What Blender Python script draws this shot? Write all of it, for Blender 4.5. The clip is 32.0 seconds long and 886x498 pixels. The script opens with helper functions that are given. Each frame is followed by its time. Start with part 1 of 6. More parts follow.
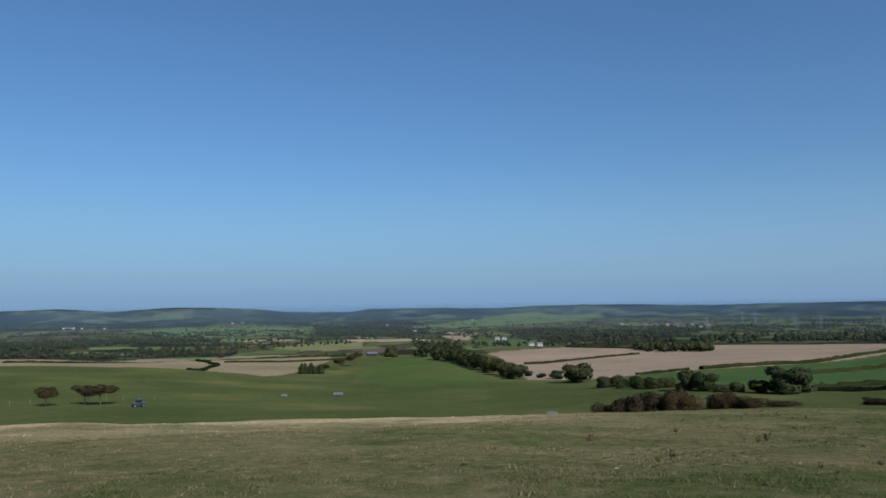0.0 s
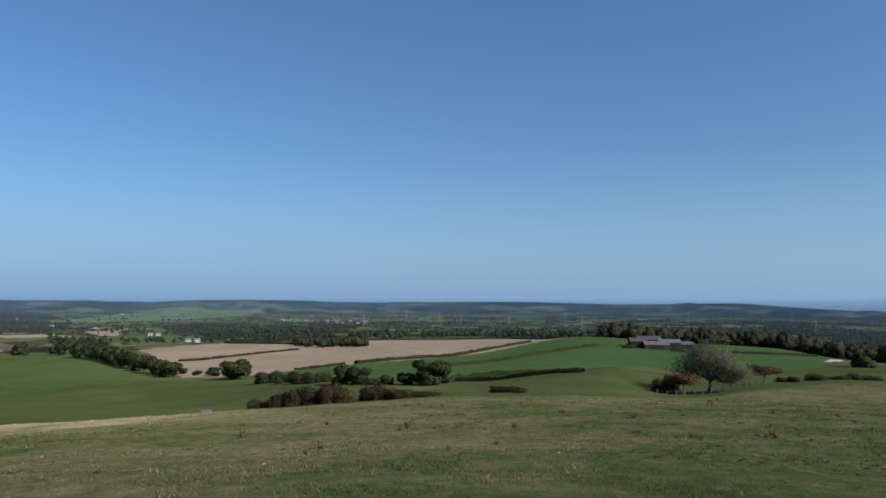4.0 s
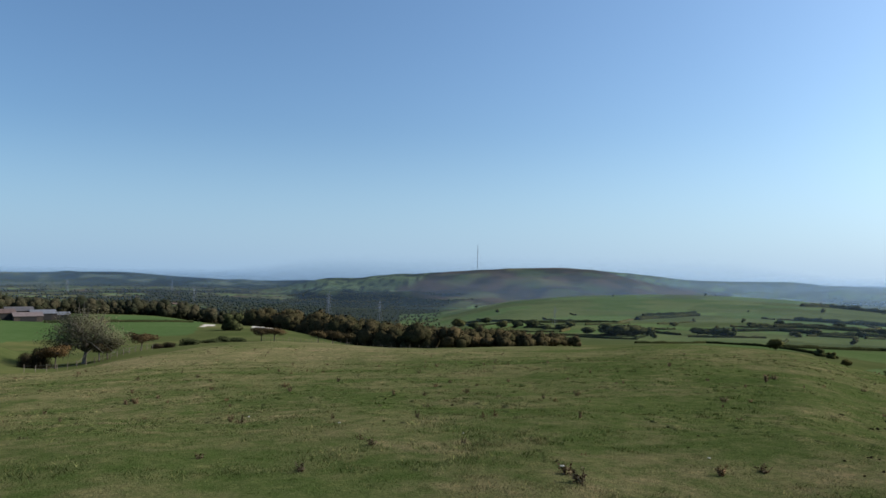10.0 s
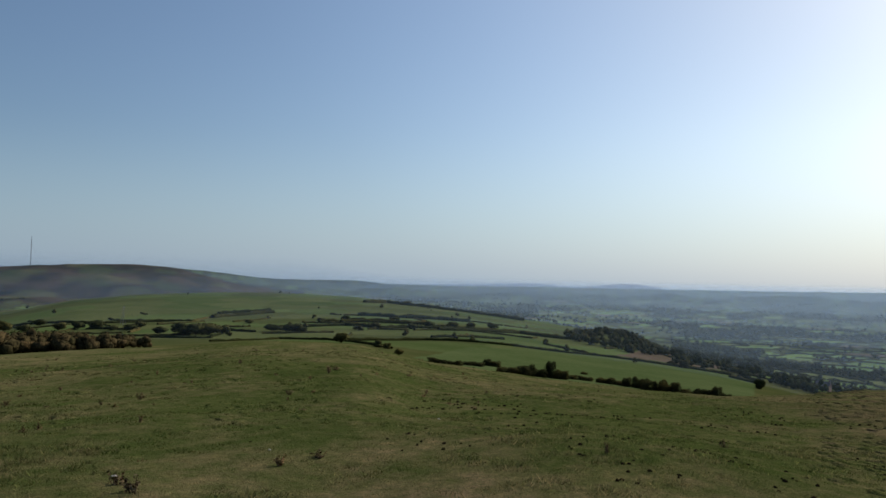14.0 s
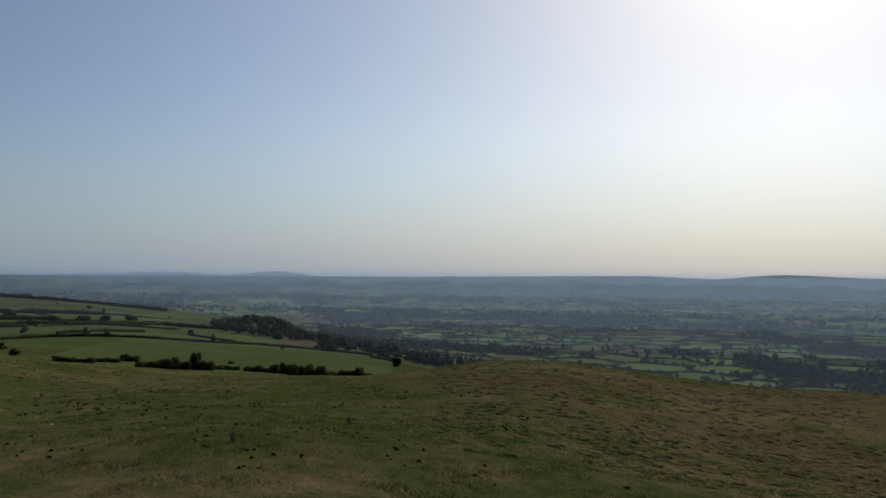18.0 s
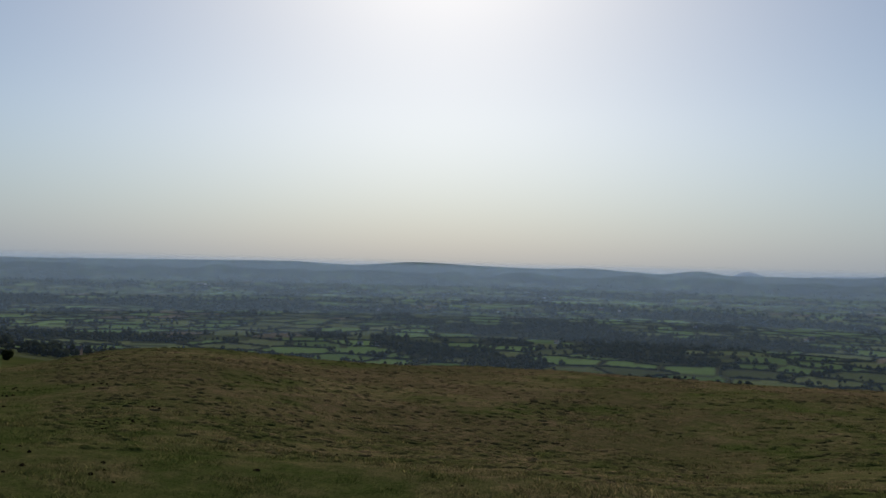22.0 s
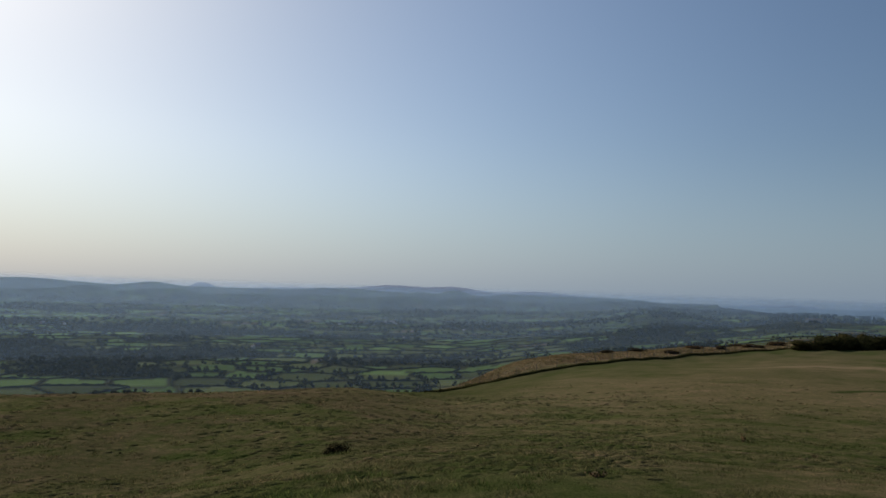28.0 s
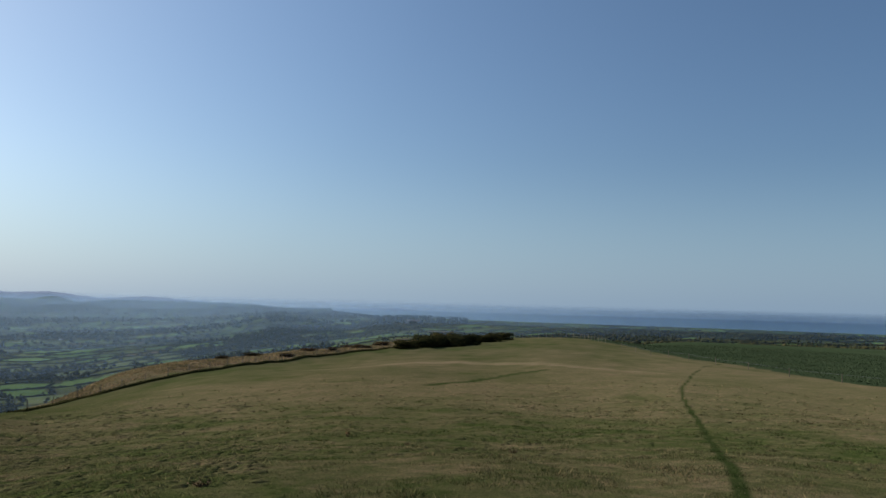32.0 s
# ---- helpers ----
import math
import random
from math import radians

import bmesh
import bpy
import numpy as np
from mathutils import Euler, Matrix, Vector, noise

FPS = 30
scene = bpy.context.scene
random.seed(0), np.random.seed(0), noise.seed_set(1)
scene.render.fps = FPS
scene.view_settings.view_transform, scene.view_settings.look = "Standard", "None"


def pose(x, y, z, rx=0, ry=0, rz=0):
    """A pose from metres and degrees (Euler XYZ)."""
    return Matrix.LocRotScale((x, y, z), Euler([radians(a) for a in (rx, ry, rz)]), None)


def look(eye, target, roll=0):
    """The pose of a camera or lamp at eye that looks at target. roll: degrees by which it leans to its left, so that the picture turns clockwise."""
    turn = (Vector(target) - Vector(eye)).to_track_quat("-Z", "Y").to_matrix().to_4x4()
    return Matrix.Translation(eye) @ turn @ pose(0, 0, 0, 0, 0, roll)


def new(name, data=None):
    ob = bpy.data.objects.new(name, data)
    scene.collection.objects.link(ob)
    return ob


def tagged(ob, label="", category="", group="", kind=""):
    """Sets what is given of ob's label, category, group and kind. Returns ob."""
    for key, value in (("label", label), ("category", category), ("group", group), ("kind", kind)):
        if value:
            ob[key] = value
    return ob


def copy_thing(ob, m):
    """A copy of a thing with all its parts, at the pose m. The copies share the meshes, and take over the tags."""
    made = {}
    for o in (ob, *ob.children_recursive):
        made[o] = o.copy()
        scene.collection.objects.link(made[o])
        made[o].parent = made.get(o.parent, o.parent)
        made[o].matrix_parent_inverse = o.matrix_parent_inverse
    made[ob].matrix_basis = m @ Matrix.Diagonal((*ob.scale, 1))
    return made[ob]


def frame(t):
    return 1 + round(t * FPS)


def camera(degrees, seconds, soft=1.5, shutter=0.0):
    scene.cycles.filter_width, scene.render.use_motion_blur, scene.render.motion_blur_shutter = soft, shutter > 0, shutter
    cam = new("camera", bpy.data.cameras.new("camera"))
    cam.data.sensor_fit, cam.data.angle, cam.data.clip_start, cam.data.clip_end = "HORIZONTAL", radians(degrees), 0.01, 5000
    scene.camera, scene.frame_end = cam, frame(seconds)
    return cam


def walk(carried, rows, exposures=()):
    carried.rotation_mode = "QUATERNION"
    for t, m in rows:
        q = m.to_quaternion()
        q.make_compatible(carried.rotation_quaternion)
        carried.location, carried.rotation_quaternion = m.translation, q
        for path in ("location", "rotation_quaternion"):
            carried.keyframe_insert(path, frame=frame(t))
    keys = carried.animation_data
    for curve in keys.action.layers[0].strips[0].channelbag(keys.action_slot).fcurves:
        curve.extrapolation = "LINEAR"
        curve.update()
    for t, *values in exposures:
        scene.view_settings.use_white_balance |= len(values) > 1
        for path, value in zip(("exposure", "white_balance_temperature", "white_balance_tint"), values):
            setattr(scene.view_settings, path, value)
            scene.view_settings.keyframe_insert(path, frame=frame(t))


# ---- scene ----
cam = camera(60.53, 32.0, soft=1.5)
PATH = [  # seconds, x, y, z, heading clockwise from +y, tilt, lean
    (0, -0.004, 0.422, 1.599, 0.000, 4.318, -0.751),
    (0.5, 0.017, 0.423, 1.601, 2.627, 4.180, -0.797),
    (1, 0.050, 0.413, 1.597, 5.363, 3.998, -0.775),
    (1.5, 0.062, 0.406, 1.602, 7.951, 3.994, -0.727),
    (2, 0.059, 0.403, 1.608, 10.962, 3.982, -0.557),
    (2.5, 0.049, 0.399, 1.606, 14.165, 3.979, -0.433),
    (3, 0.070, 0.387, 1.606, 17.860, 3.869, -0.273),
    (3.5, 0.087, 0.383, 1.601, 21.371, 3.840, 0.003),
    (5.5, 0.132, 0.341, 1.609, 36.578, 3.971, 0.817),
    (6, 0.167, 0.316, 1.603, 40.688, 3.608, 0.607),
    (6.5, 0.204, 0.304, 1.603, 44.500, 3.172, 0.685),
    (7, 0.229, 0.284, 1.603, 48.582, 2.759, 0.868),
    (7.5, 0.249, 0.250, 1.602, 52.225, 2.525, 0.871),
    (8, 0.284, 0.218, 1.600, 55.978, 2.319, 0.861),
    (8.5, 0.318, 0.193, 1.599, 59.262, 2.126, 0.793),
    (9, 0.335, 0.156, 1.604, 62.736, 2.019, 0.809),
    (9.5, 0.361, 0.113, 1.605, 65.875, 2.029, 0.691),
    (10, 0.373, 0.089, 1.606, 69.073, 2.029, 0.832),
    (10.5, 0.381, 0.093, 1.615, 72.143, 2.120, 0.819),
    (11, 0.384, 0.084, 1.617, 75.894, 2.351, 0.694),
    (11.5, 0.421, 0.069, 1.610, 79.935, 2.547, 0.768),
    (12, 0.419, 0.052, 1.613, 84.691, 2.813, 1.224),
    (12.5, 0.429, 0.025, 1.608, 88.924, 2.916, 1.294),
    (13, 0.427, -0.002, 1.603, 93.080, 2.756, 1.286),
    (13.5, 0.437, -0.017, 1.595, 96.572, 2.573, 1.238),
    (14, 0.428, -0.036, 1.591, 100.178, 2.419, 1.185),
    (14.5, 0.437, -0.055, 1.591, 103.438, 2.372, 0.661),
    (16.5, 0.335, -0.167, 1.597, 115.909, 2.513, 0.853),
    (17, 0.312, -0.200, 1.598, 119.280, 2.154, 0.614),
    (17.5, 0.287, -0.231, 1.601, 122.676, 1.909, 0.356),
    (18, 0.285, -0.268, 1.595, 126.241, 1.855, 0.486),
    (18.5, 0.246, -0.296, 1.593, 129.505, 1.781, 0.538),
    (19, 0.248, -0.326, 1.593, 132.787, 1.686, 0.811),
    (19.5, 0.240, -0.341, 1.592, 135.786, 1.625, 1.078),
    (20, 0.250, -0.344, 1.597, 139.010, 1.668, 1.537),
    (20.5, 0.249, -0.336, 1.597, 142.204, 1.657, 1.594),
    (21, 0.216, -0.330, 1.592, 145.809, 1.475, 1.770),
    (21.5, 0.204, -0.336, 1.592, 149.098, 1.260, 1.681),
    (22, 0.181, -0.335, 1.593, 152.434, 1.126, 1.459),
    (22.5, 0.157, -0.343, 1.596, 155.577, 1.077, 1.518),
    (23, 0.152, -0.350, 1.595, 159.343, 1.212, 1.471),
    (23.5, 0.136, -0.353, 1.594, 163.270, 1.481, 1.591),
    (24, 0.125, -0.356, 1.595, 167.630, 1.643, 1.425),
    (24.5, 0.104, -0.353, 1.591, 171.144, 1.780, 1.357),
    (25, 0.082, -0.370, 1.594, 174.257, 2.012, 1.542),
    (25.5, 0.054, -0.378, 1.594, 176.867, 2.138, 1.735),
    (27.5, -0.040, -0.389, 1.604, 188.365, 2.894, 1.962),
    (28, -0.043, -0.390, 1.602, 191.831, 3.089, 1.907),
    (28.5, -0.052, -0.392, 1.603, 195.295, 3.225, 1.734),
    (29, -0.077, -0.373, 1.601, 199.248, 3.316, 1.571),
    (29.5, -0.084, -0.370, 1.597, 203.174, 3.368, 1.420),
    (30, -0.104, -0.350, 1.600, 207.362, 3.565, 1.321),
    (30.5, -0.112, -0.364, 1.604, 211.094, 3.819, 1.441),
    (31, -0.134, -0.355, 1.601, 214.539, 4.131, 1.419),
    (31.5, -0.138, -0.359, 1.598, 217.370, 4.315, 1.387),
    (32, -0.147, -0.357, 1.594, 220.025, 4.287, 1.546),
]
EXPOSURE = [  # seconds, stops, kelvin, tint
    (0.0, 0.58, 5680, 10), (6.0, 0.93, 5850, 10), (9.0, 1.11, 6100, 10), (12.0, 0.9, 6620, 12), (14.0, 0.58, 6950, 14), (17.0, 0.14, 7000, 17),
    (20.0, -0.05, 6780, 15), (24.0, -0.13, 6780, 15), (28.0, 0.08, 6820, 15), (32.0, 0.53, 6500, 12)]


def aim(t, x, y, z, heading, tilt, lean):
    a, b = radians(heading), radians(tilt)
    eye = Vector((x, y, z))
    return t, look(eye, eye + Vector((math.sin(a) * math.cos(b), math.cos(a) * math.cos(b), math.sin(b))), lean)


walk(cam, [aim(*row) for row in PATH], EXPOSURE)

# ---- sky and sun ----
SUN_HEADING, SUN_HEIGHT = 152.0, 34.0
world = bpy.data.worlds.new("sky")
scene.world = world
world.use_nodes = True
wn, wl = world.node_tree.nodes, world.node_tree.links
sky = wn.new("ShaderNodeTexSky")
sky.sky_type, sky.sun_disc = "NISHITA", False
sky.sun_elevation, sky.sun_rotation = radians(SUN_HEIGHT), radians(SUN_HEADING)
sky.air_density, sky.dust_density, sky.ozone_density, sky.altitude = 1.0, 2.0, 4.0, 300
wn["Background"].inputs["Strength"].default_value = 0.14
# the lowest degrees of the sky are thick with blue haze
way = wn.new("ShaderNodeTexCoord")
split = wn.new("ShaderNodeSeparateXYZ")
wl.new(way.outputs["Generated"], split.inputs[0])
low = wn.new("ShaderNodeValToRGB")
low.color_ramp.elements.new(0.5)
for el, (at, tint) in zip(low.color_ramp.elements, ((0.0, (0.90, 0.97, 1.03)), (0.12, (0.85, 0.98, 1.02)), (1.0, (0.94, 1.01, 0.98)))):
    el.position, el.color = at, (*tint, 1)
tinted = wn.new("ShaderNodeMix")
tinted.data_type, tinted.blend_type = "RGBA", "MULTIPLY"
tinted.inputs[0].default_value = 1.0
wl.new(sky.outputs[0], tinted.inputs[6])
wl.new(low.outputs["Color"], tinted.inputs[7])
thick = wn.new("ShaderNodeMapRange")
thick.interpolation_type = "SMOOTHSTEP"
for k, v in ((1, -0.02), (2, 0.20), (3, 0.7), (4, 0.0)):
    thick.inputs[k].default_value = v
wl.new(split.outputs["Z"], thick.inputs[0])
hazy = wn.new("ShaderNodeMix")
hazy.data_type = "RGBA"
hazy.inputs[7].default_value = (3.15, 4.65, 6.4, 1)
wl.new(thick.outputs[0], hazy.inputs[0])
wl.new(tinted.outputs[2], hazy.inputs[6])
# dusty air glows widely round the sun and is deeper blue away from it
SUN_WAY = (math.sin(radians(SUN_HEADING)) * math.cos(radians(SUN_HEIGHT)), math.cos(radians(SUN_HEADING)) * math.cos(radians(SUN_HEIGHT)), math.sin(radians(SUN_HEIGHT)))
toward = wn.new("ShaderNodeVectorMath")
toward.operation = "DOT_PRODUCT"
toward.inputs[1].default_value = SUN_WAY
wl.new(way.outputs["Generated"], toward.inputs[0])
turned = wn.new("ShaderNodeMapRange")
turned.inputs[1].default_value, turned.inputs[2].default_value = -1.0, 1.0
wl.new(toward.outputs["Value"], turned.inputs[0])
glow = wn.new("ShaderNodeValToRGB")
glow.color_ramp.interpolation = "B_SPLINE"
GLOW = ((0.0, 0.42), (0.25, 0.432), (0.413, 0.45), (0.587, 0.485), (0.75, 0.55), (0.84, 0.60), (0.90, 0.61), (0.955, 0.56), (1.0, 0.43))
for _ in range(len(GLOW) - 2):
    glow.color_ramp.elements.new(0.5)
for el, (at, v) in zip(glow.color_ramp.elements, GLOW):
    el.position, el.color = at, (v * (0.935 + 0.125 * at), v, v * (1.05 - 0.10 * at), 1)
wl.new(turned.outputs[0], glow.inputs["Fac"])
aureole = wn.new("ShaderNodeMix")
aureole.data_type, aureole.blend_type = "RGBA", "MULTIPLY"
aureole.inputs[0].default_value = 1.0
wl.new(hazy.outputs[2], aureole.inputs[6])
wl.new(glow.outputs["Color"], aureole.inputs[7])
wl.new(aureole.outputs[2], wn["Background"].inputs["Color"])
sun = new("sun", bpy.data.lights.new("sun", "SUN"))
sun.data.energy, sun.data.angle, sun.data.color = 3.0, radians(0.53), (1.0, 0.93, 0.82)
sa, sb = radians(SUN_HEADING), radians(SUN_HEIGHT)
sun.matrix_world = look((math.sin(sa) * math.cos(sb) * 50, math.cos(sa) * math.cos(sb) * 50, math.sin(sb) * 50), (0, 0, 0))

# ---- materials ----
def material(name, rough=0.9, metal=0.0):
    m = bpy.data.materials.new(name)
    m.use_nodes = True
    n = m.node_tree.nodes
    b = n["Principled BSDF"]
    b.inputs["Roughness"].default_value, b.inputs["Metallic"].default_value = rough, metal
    b.inputs["Specular IOR Level"].default_value = 0.25
    return m, n, m.node_tree.links, b


def ramp(n, stops):
    r = n.new("ShaderNodeValToRGB")
    e = r.color_ramp.elements
    while len(e) < len(stops):
        e.new(0.5)
    for el, (p, c) in zip(e, stops):
        el.position, el.color = p, (*c, 1)
    return r


def noise_node(n, l, scale, detail=4, rough=0.55, coord=None, squash=None):
    t = n.new("ShaderNodeTexNoise")
    t.inputs["Scale"].default_value, t.inputs["Detail"].default_value, t.inputs["Roughness"].default_value = scale, detail, rough
    if coord is not None:
        l.new(coord, t.inputs["Vector"])
    return t


def mix(n, l, kind, fac, a, b):
    m = n.new("ShaderNodeMix")
    m.data_type, m.blend_type = "RGBA", kind
    for sock, v in ((m.inputs[0], fac), (m.inputs[6], a), (m.inputs[7], b)):
        if isinstance(v, (int, float)):
            sock.default_value = v
        elif isinstance(v, tuple):
            sock.default_value = (*v, 1)
        else:
            l.new(v, sock)
    return m.outputs[2]


def plain(name, colour, rough=0.8, metal=0.0, scale=3.0, vary=0.25, bump=0.0, per_object=0.0):
    """Colour with two scales of noise and a little relief."""
    m, n, l, b = material(name, rough, metal)
    tc = n.new("ShaderNodeTexCoord").outputs["Object"]
    n1, n2 = noise_node(n, l, scale, 5, 0.6, tc), noise_node(n, l, scale * 9, 3, 0.6, tc)
    lo, hi = tuple(c * (1 - vary) for c in colour), tuple(min(1, c * (1 + vary)) for c in colour)
    r1 = ramp(n, [(0.3, lo), (0.7, hi)])
    l.new(n1.outputs["Fac"], r1.inputs["Fac"])
    r2 = ramp(n, [(0.3, (1 - vary * 0.6,) * 3), (0.7, (1.0,) * 3)])
    l.new(n2.outputs["Fac"], r2.inputs["Fac"])
    col = mix(n, l, "MULTIPLY", 1.0, r1.outputs["Color"], r2.outputs["Color"])
    if per_object:
        info = n.new("ShaderNodeObjectInfo")
        r3 = ramp(n, [(0.0, (1 - per_object,) * 3), (1.0, (1 + per_object * 0.4, 1 + per_object * 0.2, 1.0))])
        l.new(info.outputs["Random"], r3.inputs["Fac"])
        col = mix(n, l, "MULTIPLY", 1.0, col, r3.outputs["Color"])
    l.new(col, b.inputs["Base Color"])
    if bump:
        bp = n.new("ShaderNodeBump")
        bp.inputs["Strength"].default_value, bp.inputs["Distance"].default_value = bump, 0.05
        l.new(n2.outputs["Fac"], bp.inputs["Height"])
        l.new(bp.outputs["Normal"], b.inputs["Normal"])
    return m


def ground_material():
    """Grass, crops and soil: the crop's own colour by place, grain and patches on top."""
    m, n, l, b = material("ground_cover", 0.95)
    b.inputs["Specular IOR Level"].default_value = 0.0
    b.inputs["Diffuse Roughness"].default_value = 0.35
    pos = n.new("ShaderNodeNewGeometry").outputs["Position"]
    crop = n.new("ShaderNodeAttribute")
    crop.attribute_name = "crop"
    near = n.new("ShaderNodeAttribute")
    near.attribute_name = "turf"
    # large patches, tussocks and blades
    big = noise_node(n, l, 0.02, 5, 0.6, pos)
    mid = noise_node(n, l, 0.35, 6, 0.65, pos)
    fine = noise_node(n, l, 17.0, 8, 0.85, pos)
    rb = ramp(n, [(0.3, (0.8, 0.86, 0.8)), (0.7, (1.18, 1.1, 1.15))])
    l.new(big.outputs["Fac"], rb.inputs["Fac"])
    rm = ramp(n, [(0.32, (0.84, 0.9, 0.8)), (0.68, (1.15, 1.08, 1.12))])
    l.new(mid.outputs["Fac"], rm.inputs["Fac"])
    rf = ramp(n, [(0.36, (0.62, 0.66, 0.58)), (0.5, (1.0, 1.0, 1.0)), (0.64, (1.45, 1.35, 1.3))])
    l.new(fine.outputs["Fac"], rf.inputs["Fac"])
    c = mix(n, l, "MULTIPLY", 1.0, crop.outputs["Color"], rb.outputs["Color"])
    c = mix(n, l, "MULTIPLY", 1.0, c, rm.outputs["Color"])
    c2 = mix(n, l, "MULTIPLY", 1.0, c, rf.outputs["Color"])
    # tussocks: greener hollows, straw-coloured tops, dark specks painted in for their shadows
    tus = noise_node(n, l, 3.2, 6, 0.65, pos)
    rt = ramp(n, [(0.32, (0.62, 0.70, 0.58)), (0.42, (0.84, 0.94, 0.78)), (0.55, (1.04, 1.02, 1.0)), (0.68, (1.4, 1.28, 1.25))])
    l.new(tus.outputs["Fac"], rt.inputs["Fac"])
    c2 = mix(n, l, "MULTIPLY", 1.0, c2, rt.outputs["Color"])
    c = mix(n, l, "MIX", near.outputs["Fac"], c, c2)
    l.new(c, b.inputs["Base Color"])
    bp = n.new("ShaderNodeBump")
    bp.inputs["Strength"].default_value, bp.inputs["Distance"].default_value = 0.6, 0.12
    l.new(fine.outputs["Fac"], bp.inputs["Height"])
    bp2 = n.new("ShaderNodeBump")
    bp2.inputs["Strength"].default_value, bp2.inputs["Distance"].default_value = 0.5, 0.35
    l.new(mid.outputs["Fac"], bp2.inputs["Height"])
    l.new(bp2.outputs["Normal"], bp.inputs["Normal"])
    l.new(bp.outputs["Normal"], b.inputs["Normal"])
    return m


GROUND = ground_material()

# ---- the lie of the land ----
# Sections outward from the summit, by heading: distance in metres and the angle below the eye, in degrees.
EYE = 1.6
EAST = [(2000, -1.5), (3500, -0.8)]
SOUTH = [(1700, -3.4), (3000, -1.6), (3500, -1.15)]
SECTIONS = {}


def section(heading, *near, far=()):
    SECTIONS[heading] = list(near) + list(far)


section(-40, (10, -12), (22, -9.3), (50, -7.3), (80, -7.6), (150, -6.7), (190, -6.0), (380, -3.1), (450, -3.4), (650, -3.1), (1000, -2.5), far=EAST)
section(-30, (10, -12.3), (22, -9.3), (50, -7.3), (80, -7.7), (150, -6.9), (190, -6.2), (380, -3.35), (430, -3.7), (650, -3.3), (1000, -2.5), far=EAST)
section(-20, (10, -12.8), (22, -9.5), (52, -7.85), (90, -8.3), (150, -7.2), (200, -6.3), (370, -4.1), (430, -4.3), (620, -3.65), (700, -3.8), (1000, -2.6), far=EAST)
section(-8, (10, -13), (22, -9.6), (52, -8.15), (90, -8.8), (150, -7.8), (200, -6.9), (320, -5.4), (360, -5.5), (450, -4.6), (620, -3.6), (700, -3.7), (1000, -2.6), far=EAST)
section(0, (10, -13), (22, -9.5), (50, -8.1), (90, -9), (150, -8.0), (220, -6.7), (300, -5.5), (520, -3.6), (600, -3.75), (1000, -2.5), far=EAST)
section(8, (10, -13), (22, -9.4), (48, -8.0), (90, -9), (150, -8.1), (200, -7.0), (300, -5.5), (500, -4.1), (700, -3.15), (780, -3.2), (1000, -2.6), far=EAST)
section(17, (10, -13), (22, -9.2), (48, -7.6), (80, -8.2), (110, -7.6), (160, -7), (210, -5.9), (350, -4.75), (560, -3.6), (750, -3.0), (850, -3.0), (1100, -2.3), far=EAST)
section(27, (10, -13), (22, -9), (48, -6.95), (80, -7.6), (110, -7.0), (160, -6.4), (215, -5.6), (380, -4.2), (600, -3.2), (800, -2.85), (900, -2.8), (1200, -2.2), far=EAST)
section(36, (10, -12.9), (22, -8.9), (46, -6.75), (70, -7.1), (130, -6.6), (190, -4.9), (215, -5.3), (250, -5.1), (500, -2.6), (600, -2.7), (900, -2.6), (1200, -2.2), far=EAST)
section(42, (10, -12.9), (22, -8.9), (46, -6.8), (70, -7.3), (130, -7.0), (170, -6.2), (200, -5.6), (300, -4.6), (480, -2.9), (560, -3.0), (900, -2.7), (1200, -2.3), far=EAST)
section(48, (10, -12.9), (22, -8.8), (46, -6.4), (70, -5.85), (100, -6.3), (140, -5.9), (200, -5.2), (300, -4.6), (480, -3.1), (560, -3.2), (900, -2.8), (1200, -2.5), far=EAST)
section(55, (10, -12.9), (22, -8.6), (46, -6.1), (80, -5.0), (110, -5.3), (170, -5.1), (260, -4.7), (395, -3.85), (440, -3.95), (600, -4.4), (900, -3.4), (1500, -2.2), (2500, -1.3), (3500, -0.9))
section(66, (10, -13), (20, -8.4), (44, -6.2), (88, -5.4), (130, -5.7), (200, -5.5), (300, -5.5), (450, -5.2), (600, -4.6), (900, -3.8), (1500, -2.6), (2200, -1.6), (3000, 0.06), (3500, -0.4))
section(75, (10, -13), (20, -8.2), (42, -6.1), (80, -5.25), (110, -5.6), (200, -5.4), (300, -5.2), (450, -4.5), (700, -3.3), (1100, -1.75), (1250, -1.9), (1800, -2.2), (2200, -1.4), (3000, 0.6), (3500, 0.2))
section(80, (10, -13.2), (20, -8.0), (42, -5.9), (80, -5.1), (110, -5.5), (200, -5.3), (330, -4.9), (450, -4.5), (700, -3.2), (1150, -1.3), (1350, -1.6), (1900, -2.2), (2400, -1.0), (3000, 0.5), (3500, 0.1))
section(86, (10, -13.5), (20, -7.9), (40, -5.6), (70, -4.7), (100, -5.1), (200, -5.0), (330, -4.75), (450, -4.4), (700, -3.1), (1200, -1.12), (1400, -1.5), (1900, -2.2), (2600, -1.2), (3000, -0.6), (3500, -0.8))
section(93, (10, -13.5), (20, -7.8), (40, -5.6), (65, -4.85), (100, -5.5), (200, -5.3), (330, -4.8), (480, -4.1), (700, -2.9), (1200, -1.3), (1400, -1.7), (2000, -2.4), (3000, -1.3), (3500, -1.1))
section(100, (10, -13), (20, -9), (40, -6.6), (55, -6.2), (100, -7.0), (200, -6.6), (300, -5.6), (480, -4.1), (700, -3.1), (1000, -2.1), (1200, -2.3), (1800, -2.6), (3000, -1.5), (3500, -1.15))
section(110, (10, -12.3), (20, -9.2), (40, -7.4), (50, -7.2), (100, -8.2), (200, -7.6), (270, -6.8), (480, -5.0), (700, -4.0), (1000, -3.2), (1150, -3.8), (1700, -3.0), (3000, -1.5), (3500, -1.15))
